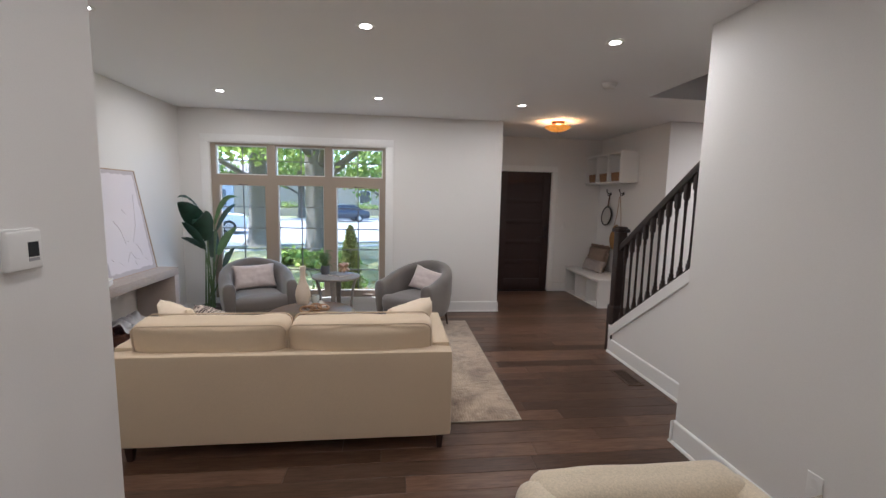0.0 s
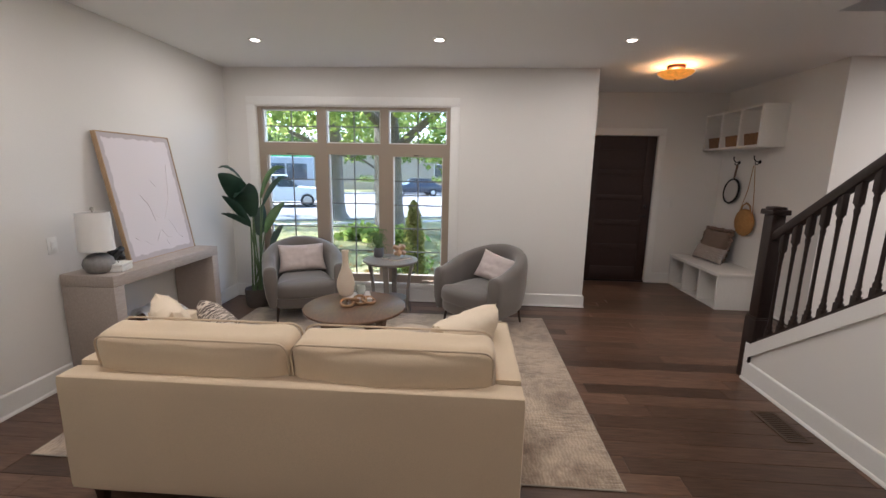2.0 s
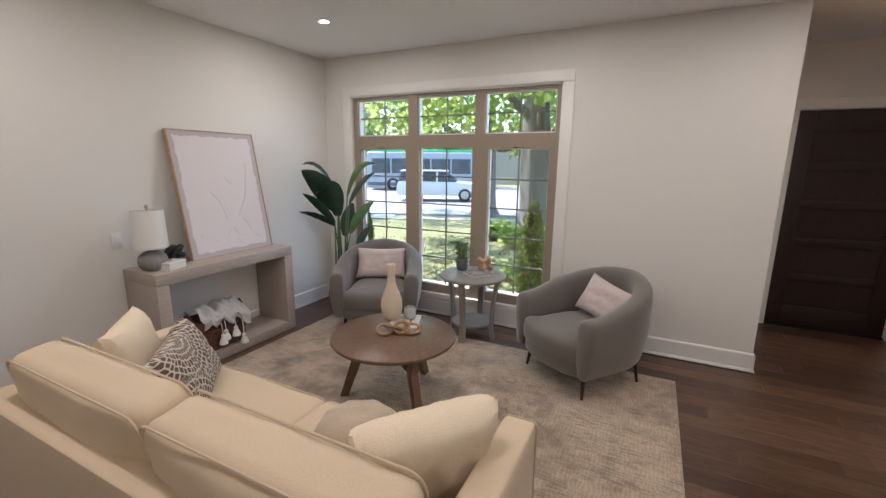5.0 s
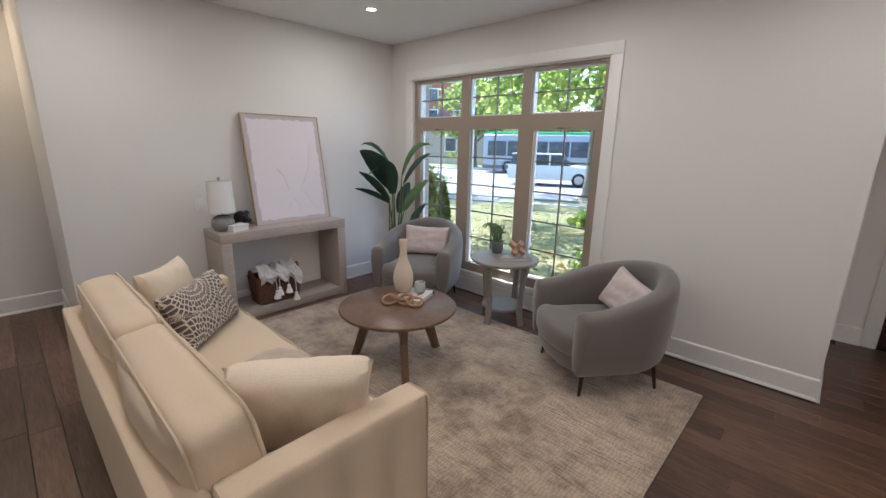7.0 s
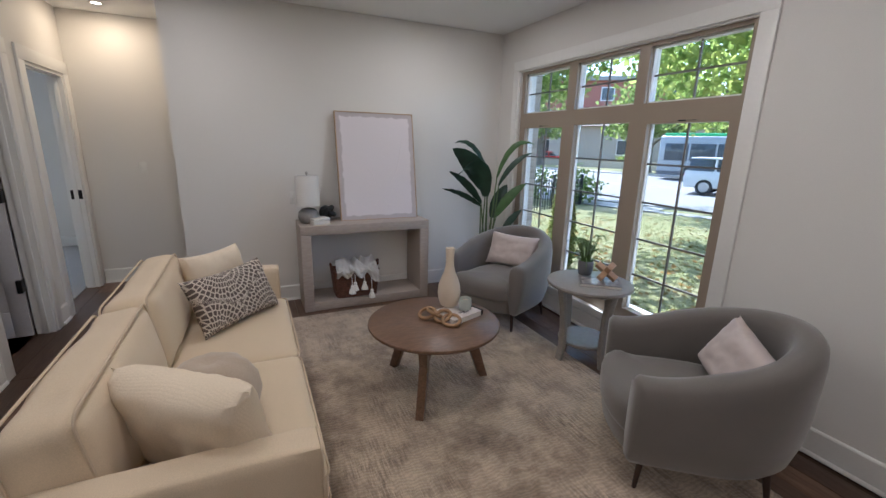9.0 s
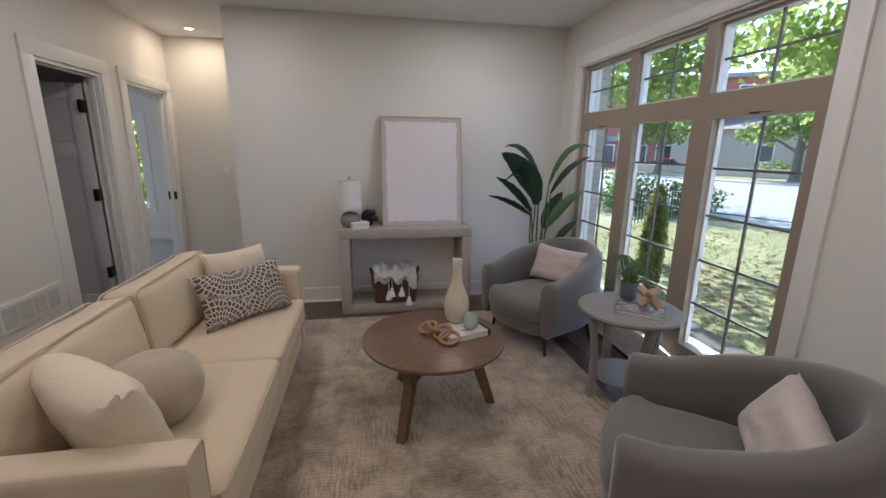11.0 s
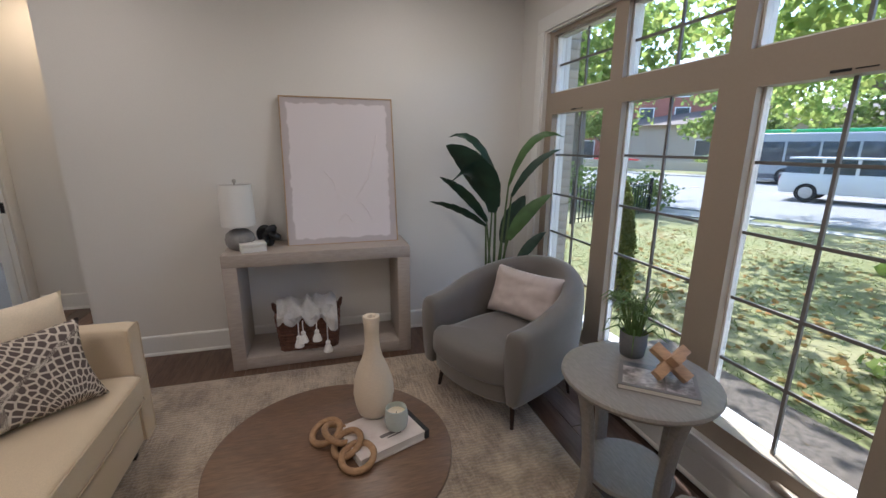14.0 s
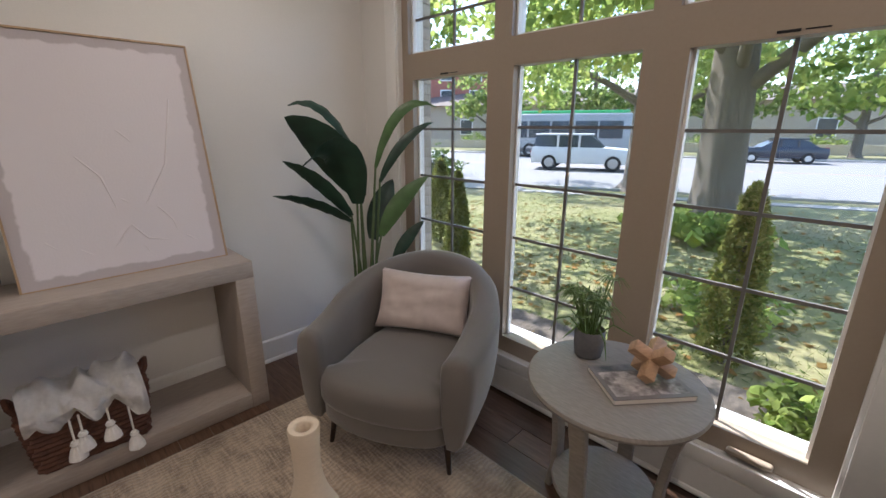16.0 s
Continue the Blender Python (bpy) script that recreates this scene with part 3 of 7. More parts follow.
def railing(x, y_end, label):
    r = thing("stair_railing", pose(x, 0, 0), label, "railing")
    n = bmesh.new()
    add_box(n, -0.062, 0.062, 4.04, 4.165, 0.0, 0.50, bevel=0.006)
    add_box(n, -0.048, 0.048, 4.055, 4.15, 0.49, 1.31, bevel=0.006)
    add_box(n, -0.058, 0.058, 4.045, 4.16, 0.50, 0.515, bevel=0.005)
    part("newel_post", n, M_DARKWOOD, r)
    cap = bmesh.new()
    add_box(cap, -0.068, 0.068, 4.035, 4.17, 1.305, 1.345, bevel=0.008)
    add_box(cap, -0.05, 0.05, 4.052, 4.152, 1.34, 1.365, bevel=0.012)
    part("newel_cap", cap, M_DARKWOOD, r)
    rail = []
    for y in (4.06, y_end):
        z = slope(y) + 0.862
        rail.append([(u, y, z + w) for u, w in ((-0.028, -0.055), (0.028, -0.055), (0.034, -0.02), (0.034, 0.0), (0.026, 0.018), (0.0, 0.024), (-0.026, 0.018), (-0.034, 0.0), (-0.034, -0.02))])
    part("handrail", loft(rail), M_DARKWOOD, r)
    shoe = [[(u, y, slope(y) + w) for u, w in ((-0.03, 0.002), (0.03, 0.002), (0.03, 0.034), (-0.03, 0.034))] for y in (4.04, y_end)]
    part("shoe_rail", loft(shoe), M_DARKWOOD, r)
    y = 3.975
    while y > y_end:
        z0, z1 = slope(y) + 0.025, slope(y) + 0.862 - 0.045
        b = lathe([(0.0, z0 + 0.05), (0.018, z0 + 0.05), (0.021, z0 + 0.085), (0.013, z0 + 0.10), (0.016, z0 + 0.115), (0.0125, z0 + 0.14), (0.0105, z0 + 0.36), (0.0125, z1 - 0.20), (0.017, z1 - 0.165), (0.013, z1 - 0.15), (0.02, z1 - 0.135), (0.02, z1 - 0.12), (0, z1 - 0.12)], 12, m=pose(0, y, 0))
        add_box(b, -0.019, 0.019, y - 0.019, y + 0.019, z0 - 0.02, z0 + 0.06, bevel=0.002)
        add_box(b, -0.019, 0.019, y - 0.019, y + 0.019, z1 - 0.13, z1 + 0.02, bevel=0.002)
        part("baluster", b, M_DARKWOOD, r)
        y -= 0.1045
    return r


railing(SX0 + 0.05, 2.42, "dark stained stair railing with turned balusters")
railing(SX1 - 0.05, 1.6, "dark stained railing on the far side of the stairs")

# floor vent by the stairs
vent = thing("floor_vent", pose(2.18, 3.425, 0, 0, 0, 0), "bronze floor register beside the stair skirt", "vent")
M_BRONZE = mat("bronze_register", (0.10, 0.065, 0.045), 0.45, 0.5, scale=80, vary=0.1)
part("frame", boxes((-0.075, 0.075, -0.17, -0.15, 0.001, 0.007), (-0.075, 0.075, 0.15, 0.17, 0.001, 0.007), (-0.075, -0.055, -0.15, 0.15, 0.001, 0.007), (0.055, 0.075, -0.15, 0.15, 0.001, 0.007)), M_BRONZE, vent, smooth=0)
for k in range(14):
    part("slat", box(-0.055, 0.055, -0.142 + k * 0.0215, -0.130 + k * 0.0215, 0.001, 0.005), M_BRONZE, vent, smooth=0)
part("backing", box(-0.056, 0.056, -0.151, 0.151, 0.0002, 0.0012), M_BLACK, vent, smooth=0)


# ---- ceiling lights ----
M_LAMP = glowing("led_disc", (1.0, 0.86, 0.66), 3.0)
# last two lamps: unseen, added to brighten the wall past the stairs
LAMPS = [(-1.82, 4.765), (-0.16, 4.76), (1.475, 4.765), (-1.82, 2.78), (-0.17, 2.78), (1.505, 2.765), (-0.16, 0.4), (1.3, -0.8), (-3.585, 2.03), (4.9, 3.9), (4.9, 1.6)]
# seventh and eighth lamps are out of view over the start
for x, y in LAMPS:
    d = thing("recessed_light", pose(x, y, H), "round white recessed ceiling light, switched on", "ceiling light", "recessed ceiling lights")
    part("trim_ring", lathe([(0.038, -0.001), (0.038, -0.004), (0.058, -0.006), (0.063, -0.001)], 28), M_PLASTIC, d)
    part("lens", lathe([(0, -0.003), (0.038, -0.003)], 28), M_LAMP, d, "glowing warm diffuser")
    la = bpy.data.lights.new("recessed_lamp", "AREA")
    la.shape, la.size, la.energy, la.color = "DISK", 0.09, (LAMP_HALL if x < -3 else FAR_FILL if x > 3 else LAMP), (1.0, 0.72, 0.42) if x < -3 else (1.0, 0.85, 0.68)
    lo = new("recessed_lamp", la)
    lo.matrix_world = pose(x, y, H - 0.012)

det = thing("smoke_detector", pose(1.975, 3.715, H), "white round smoke detector on the ceiling", "smoke detector")
part("body", lathe([(0, -0.042), (0.035, -0.042), (0.045, -0.036), (0.055, -0.034), (0.066, -0.012), (0.07, -0.001)], 32), M_PLASTIC, det)
part("grille_ring", lathe([(0.046, -0.036), (0.052, -0.040), (0.056, -0.035)], 32), M_PLASTIC, det)

# amber glass flush light
fx = thing("flush_ceiling_light", pose(2.25, 5.63, H), "amber stained glass bowl ceiling light, switched on", "ceiling light")
part("canopy", lathe([(0.0, -0.001), (0.09, -0.001), (0.085, -0.03), (0.05, -0.05), (0.02, -0.055), (0.02, -0.075), (0, -0.075)], 32), M_BRONZE, fx, "bronze canopy")
bowlm = mat("amber_glass", (0.75, 0.28, 0.03), 0.25, scale=20, vary=0.4, bump=0.1)
bn = bowlm.node_tree
bb = bn.nodes["Principled BSDF"]
er = bn.nodes.new("ShaderNodeValToRGB")
en = bn.nodes.new("ShaderNodeTexVoronoi")
en.inputs["Scale"].default_value = 22
er.color_ramp.elements[0].color, er.color_ramp.elements[1].color = (1.0, 0.16, 0.01, 1), (1.0, 0.50, 0.07, 1)
bn.links.new(en.outputs["Distance"], er.inputs[0]), bn.links.new(er.outputs[0], bb.inputs["Emission Color"])
bb.inputs["Emission Strength"].default_value = 0.10
ribs = bmesh.new()
R = []
for (r, z) in [(0.0, -0.135), (0.06, -0.132), (0.11, -0.118), (0.15, -0.092), (0.175, -0.068), (0.168, -0.066), (0.14, -0.088), (0.10, -0.11), (0.0, -0.125)]:
    R.append((r, z))
bowl = lathe(R, 40, ribs)
for v in bowl.verts:
    a = math.atan2(v.co.y, v.co.x)
    r = math.hypot(v.co.x, v.co.y)
    k = 1 + 0.035 * math.cos(20 * a) * (r / 0.175)
    v.co.x, v.co.y = v.co.x * k, v.co.y * k
part("glass_bowl", bowl, bowlm, fx, "amber and red scalloped glass bowl")
part("finial", lathe([(0, -0.155), (0.008, -0.15), (0.012, -0.14), (0.008, -0.132), (0, -0.13)], 16), M_BRONZE, fx)
fl = new("foyer_lamp", bpy.data.lights.new("foyer_lamp", "POINT"))
fl.data.energy, fl.data.color, fl.data.shadow_soft_size = FOYER, (1.0, 0.60, 0.28), 0.05
fl.location = (2.25, 5.63, H - 0.075)


# ---- living room: rug and large furniture ----
def rug_material():
    m = bpy.data.materials.new("distressed_rug")
    m.use_nodes = True
    n, l = m.node_tree.nodes, m.node_tree.links
    b = n["Principled BSDF"]
    b.inputs["Roughness"].default_value = 0.9
    b.inputs["Sheen Weight"].default_value = 0.3
    tc = n.new("ShaderNodeTexCoord")
    big, mid, fib = n.new("ShaderNodeTexNoise"), n.new("ShaderNodeTexNoise"), n.new("ShaderNodeTexNoise")
    mp = n.new("ShaderNodeMapping")
    mp.inputs["Scale"].default_value = (1.0, 9.0, 1.0)
    mp.inputs["Rotation"].default_value = (0, 0, radians(8))
    l.new(tc.outputs["Object"], big.inputs[0]), l.new(tc.outputs["Object"], mp.inputs[0])
    l.new(mp.outputs[0], mid.inputs[0]), l.new(tc.outputs["Object"], fib.inputs[0])
    big.inputs["Scale"].default_value, big.inputs["Detail"].default_value, big.inputs["Roughness"].default_value = 4.2, 9, 0.74
    mid.inputs["Scale"].default_value, mid.inputs["Detail"].default_value, mid.inputs["Roughness"].default_value = 9.0, 5, 0.7
    fib.inputs["Scale"].default_value = 260
    rib = n.new("ShaderNodeTexWave")
    rib.bands_direction = "X"
    rib.inputs["Scale"].default_value, rib.inputs["Distortion"].default_value, rib.inputs["Detail"].default_value, rib.inputs["Detail Scale"].default_value = 15.0, 9.0, 5, 1.2
    l.new(tc.outputs["Object"], rib.inputs[0])
    r = n.new("ShaderNodeValToRGB")
    e = r.color_ramp.elements
    e[0].position, e[0].color = 0.30, (0.165, 0.118, 0.086, 1)
    e[1].position, e[1].color = 0.66, (0.60, 0.485, 0.36, 1)
    k = e.new(0.46)
    k.color = (0.325, 0.245, 0.178, 1)
    k = e.new(0.52)
    k.color = (0.43, 0.335, 0.245, 1)
    l.new(big.outputs[0], r.inputs[0])
    r2 = n.new("ShaderNodeValToRGB")
    r2.color_ramp.elements[0].position, r2.color_ramp.elements[1].position = 0.44, 0.60
    r2.color_ramp.elements[0].color, r2.color_ramp.elements[1].color = (0, 0, 0, 1), (0.9, 0.9, 0.9, 1)
    l.new(mid.outputs[0], r2.inputs[0])
    patch = n.new("ShaderNodeTexNoise")
    patch.inputs["Scale"].default_value = 1.3
    l.new(tc.outputs["Object"], patch.inputs[0])
    r3 = n.new("ShaderNodeValToRGB")
    r3.color_ramp.elements[0].position, r3.color_ramp.elements[1].position = 0.40, 0.62
    l.new(patch.outputs[0], r3.inputs[0])
    mul = n.new("ShaderNodeMath")
    mul.operation = "MULTIPLY"
    l.new(r2.outputs[0], mul.inputs[0]), l.new(r3.outputs[0], mul.inputs[1])
    mx = n.new("ShaderNodeMix")
    mx.data_type = "RGBA"
    mx.inputs[7].default_value = (0.68, 0.555, 0.41, 1)
    l.new(mul.outputs[0], mx.inputs[0]), l.new(r.outputs[0], mx.inputs[6])
    worn = n.new("ShaderNodeMapRange")
    worn.inputs[3].default_value, worn.inputs[4].default_value = 0.86, 1.07
    dim = n.new("ShaderNodeHueSaturation")
    l.new(rib.outputs[1], worn.inputs[0]), l.new(worn.outputs[0], dim.inputs["Value"])
    l.new(mx.outputs[2], dim.inputs["Color"]), l.new(dim.outputs[0], b.inputs["Base Color"])
    add = n.new("ShaderNodeMath")
    rid = n.new("ShaderNodeMath")
    l.new(rib.outputs[1], rid.inputs[0]), l.new(mul.outputs[0], rid.inputs[1])
    l.new(fib.outputs[0], add.inputs[0]), l.new(rid.outputs[0], add.inputs[1])
    bp = n.new("ShaderNodeBump")
    bp.inputs["Strength"].default_value, bp.inputs["Distance"].default_value = 0.6, 0.004
    l.new(add.outputs[0], bp.inputs["Height"]), l.new(bp.outputs[0], b.inputs["Normal"])
    return m


rug = thing("area_rug", pose(0, 0, 0), "large distressed grey and beige rug on the plank floor", "rug")
part("rug_field", box(-2.22, 0.972, 2.757, 5.275, 0.0005, 0.011, bevel=0.004), rug_material(), rug)
part("bound_edge", tube([(-2.22, 2.757, 0.007), (0.972, 2.757, 0.007), (0.972, 5.275, 0.007), (-2.22, 5.275, 0.007)], 0.005, 6, closed=True), mat("rug_binding", (0.42, 0.37, 0.30), 0.9, scale=300, vary=0.15), rug, "light bound edge")


def soft_box(x0, x1, y0, y1, z0, z1, r, crown=0.0, n=10, seed=0.0, wave=0.003, crown_axis="z"):
    """A stuffed block with rounded edges; crown swells the faces across crown_axis."""
    bm = bmesh.new()
    bmesh.ops.create_cube(bm, size=2)
    bmesh.ops.subdivide_edges(bm, edges=list(bm.edges), cuts=n, use_grid_fill=True)
    cx, cy, cz = (x0 + x1) / 2, (y0 + y1) / 2, (z0 + z1) / 2
    hx, hy, hz = (x1 - x0) / 2, (y1 - y0) / 2, (z1 - z0) / 2
    rr = min(r, hx, hy, hz)
    for v in bm.verts:
        p = v.co.copy()
        # spread the grid so that rows gather at the rounded edges
        q = Vector((math.copysign(abs(p.x) ** 0.8, p.x) * hx, math.copysign(abs(p.y) ** 0.8, p.y) * hy, math.copysign(abs(p.z) ** 0.8, p.z) * hz))
        core = Vector((max(-hx + rr, min(hx - rr, q.x)), max(-hy + rr, min(hy - rr, q.y)), max(-hz + rr, min(hz - rr, q.z))))
        d = q - core
        if d.length > 1e-6:
            d.normalize()
            q = core + d * rr
        sw = crown * (1 - (q.x / hx) ** 2) * ((1 - (q.y / hy) ** 2) if crown_axis == "z" else (1 - (q.z / hz) ** 2))
        if crown_axis == "z":
            q.z += math.copysign(sw, q.z) * min(1, abs(q.z) / hz)
        else:
            q.y += math.copysign(sw, q.y) * min(1, abs(q.y) / hy)
        w = noise.noise((q.x * 3 + seed, q.y * 3, q.z * 3 + seed)) * wave + noise.noise((q.x * 9 + seed, q.y * 9, q.z * 9)) * wave * 0.4
        nrm = d if d.length > 0 else Vector((0, 0, 1))
        v.co = q + nrm * w + Vector((cx, cy, cz))
    return bm


def piping(pts, parent, material, r=0.0045, closed=True, name="piping"):
    return part(name, tube(pts, r, 6, closed=closed), material, parent)


def rr_loop(w, d, r, n=4):
    return rounded_rect(w, d, r, n)


# sofa
SOX0, SOX1, SOY0, SOY1 = -1.66, 0.397, 2.435, 3.31
sofa = thing("sofa", pose(0, 0, 0), "cream linen two-cushion sofa with piped edges and dark tapered legs", "sofa")
part("back", soft_box(SOX0, SOX1, SOY0, SOY0 + 0.13, 0.100, 0.665, 0.018, 0.004, 12, 1.0, 0.002, "y"), M_SOFA, sofa)
for x0, x1 in ((SOX0, SOX0 + 0.125), (SOX1 - 0.125, SOX1)):
    part("arm", soft_box(x0, x1, SOY0 + 0.128, SOY1 - 0.02, 0.101, 0.684, 0.02, 0.003, 12, x0, 0.002), M_SOFA, sofa)
    loop = [(x, SOY1 - 0.024, z) for x, z in [((x0 + x1) / 2 + a, 0.392 + b) for a, b in rr_loop(0.118, 0.575, 0.02)]]
    piping(loop, sofa, M_PIPE, 0.004)
part("seat_base", soft_box(SOX0 + 0.12, SOX1 - 0.12, SOY0 + 0.125, SOY1 - 0.03, 0.102, 0.335, 0.015, 0, 10, 3.0, 0.001), M_SOFA, sofa)
mid = -0.63
for x0, x1, sd in ((SOX0 + 0.128, mid - 0.002, 1.3), (mid + 0.002, SOX1 - 0.128, 4.7)):
    part("seat_cushion", soft_box(x0, x1, SOY0 + 0.14, SOY1 + 0.012, 0.325, 0.475, 0.035, 0.014, 14, sd, 0.005), M_SOFA, sofa)
    for z in (0.345, 0.458):
        lp = [((x0 + x1) / 2 + a, (SOY0 + 0.14 + SOY1 + 0.016) / 2 + b, z) for a, b in rr_loop(x1 - x0 - 0.002, SOY1 - SOY0 - 0.125, 0.04)]
        piping(lp, sofa, M_PIPE, 0.004)
    c = part("back_cushion", soft_box(x0 - 0.01 if sd < 2 else x0, x1 + (0.008 if sd > 2 else 0), -0.10, 0.10, 0.0, 0.388, 0.06, 0.042, 18, sd + 2, 0.018, "y"), M_SOFA, sofa, at=pose(0, SOY0 + 0.225, 0.462, 9))
    for y in (-0.088, 0.088):
        lp = [((x0 + x1) / 2 + a, y, 0.194 + b) for a, b in rr_loop(x1 - x0 - 0.012, 0.376, 0.05)]
        piping(lp, c, M_PIPE, 0.005)
for x, y in ((SOX0 + 0.11, SOY0 + 0.05), (SOX1 - 0.07, SOY0 + 0.05), (SOX0 + 0.11, SOY1 - 0.10), (SOX1 - 0.07, SOY1 - 0.10)):
    part("leg", loft([[(x + a, y + b, z) for a, b in rounded_rect(w, w, 0.006, 2)] for w, z in ((0.034, 0.0), (0.052, 0.108))]), M_CHAIRLEG, sofa, "dark tapered leg")


def print_material():
    """Charcoal cloth with fans of pale drops."""
    m = mat("dotted_cloth", (0.60, 0.54, 0.46), 0.85, scale=200, vary=0.06, bump=0.2)
    n, l = m.node_tree.nodes, m.node_tree.links
    b = n["Principled BSDF"]
    tc, mp, vo = n.new("ShaderNodeTexCoord"), n.new("ShaderNodeMapping"), n.new("ShaderNodeTexVoronoi")
    mp.inputs["Scale"].default_value = (34, 34, 34)
    l.new(tc.outputs["UV"], mp.inputs[0]), l.new(mp.outputs[0], vo.inputs[0])
    vo.feature = "DISTANCE_TO_EDGE"
    vo.inputs["Scale"].default_value = 1.0
    vo.inputs["Randomness"].default_value = 0.5
    vo.voronoi_dimensions = "2D"
    r = n.new("ShaderNodeValToRGB")
    r.color_ramp.elements[0].position, r.color_ramp.elements[1].position = 0.10, 0.16
    r.color_ramp.elements[0].color, r.color_ramp.elements[1].color = (0.62, 0.55, 0.47, 1), (0.115, 0.088, 0.08, 1)
    l.new(vo.outputs["Distance"], r.inputs[0]), l.new(r.outputs[0], b.inputs["Base Color"])
    return m


def fan_uv(ob, w, h):
    """Lays rings about points on the cushion's lower edge, so that the drops stand in fans."""
    me = ob.data
    uv = me.uv_layers.new(name="UVMap")
    for lp in me.loops:
        p = me.vertices[lp.vertex_index].co
        best = None
        for cx, cz in ((-0.30 * w, -0.1 * h), (0.12 * w, 1.08 * h), (0.42 * w, -0.12 * h)):
            d = math.hypot(p.x - cx, p.z - cz)
            if best is None or d < best[0]:
                best = (d, math.atan2(p.z - cz, p.x - cx) * 0.16)
        uv.data[lp.index].uv = (best[1] * 1.5, best[0] * 0.95)


def cushion(name, m, w, h, t, material, label, seed, **kw):
    d = thing(name, m, label, "pillow")
    c = part("cover", pillow(w, h, t, seed=seed, **kw), material, d)
    return d, c


d, c = cushion("throw_pillow", pose(-1.36, 2.80, 0.478, -18, 0, 4) @ pose(0, 0, 0, 0, 5, 0), 0.44, 0.40, 0.15, M_CREAM, "cream square pillow with a stitched seam at the sofa's end", 1.0)
part("seam", tube([(-0.05, -0.075, 0.04), (-0.045, -0.088, 0.12), (-0.045, -0.092, 0.2), (-0.045, -0.088, 0.28), (-0.05, -0.075, 0.36)], 0.003, 6), M_PIPE, d)
d.matrix_basis = pose(-1.39, 2.96, 0.482, 16, 0, -43)
d, c = cushion("lumbar_pillow", pose(-1.145, 3.065, 0.484, 26, 0, -44), 0.58, 0.345, 0.15, print_material(), "long charcoal and cream patterned lumbar pillow on the sofa", 2.0)
fan_uv(c, 0.58, 0.345)
d, c = cushion("throw_pillow", pose(0.075, 2.97, 0.482, 15, 0, 52), 0.50, 0.39, 0.19, M_CREAM, "plump cream pillow leaning on the sofa's arm", 3.0)
# round knotted pillow
rp = thing("round_pillow", pose(-0.155, 2.96, 0.480), "round beige gathered pillow on the sofa seat", "pillow")
M_BEIGE = mat("beige_velvet", (0.46, 0.37, 0.28), 0.8, scale=200, vary=0.08, bump=0.2, sheen=0.4, stain=0.3, second=(0.40, 0.32, 0.24))
bm = lathe([(0, 0.004), (0.07, 0.0), (0.12, 0.02), (0.158, 0.065), (0.172, 0.125), (0.162, 0.185), (0.128, 0.235), (0.08, 0.262), (0.03, 0.264), (0, 0.25)], 40)
for v in bm.verts:
    a = math.atan2(v.co.y, v.co.x)
    v.co += Vector((v.co.x, v.co.y, 0)) * 0.035 * math.cos(8 * a + 2 * noise.noise(v.co * 6)) * max(0, v.co.z / 0.2)
part("cover", bm, M_BEIGE, rp)


# tub armchairs
def outline_loft(outline, levels, lift=0.0):
    """Lofts a plan outline through (inset, z) levels; lift raises the middle of the top."""
    rings = []
    cx = sum(p[0] for p in outline) / len(outline)
    cy = sum(p[1] for p in outline) / len(outline)
    for inset, z in levels:
        ring = []
        for x, y in outline:
            d = Vector((x - cx, y - cy))
            k = max(0.0, 1 - inset / max(d.length, 1e-4))
            ring.append((cx + d.x * k, cy + d.y * k, z))
        rings.append(ring)
    return loft(rings)


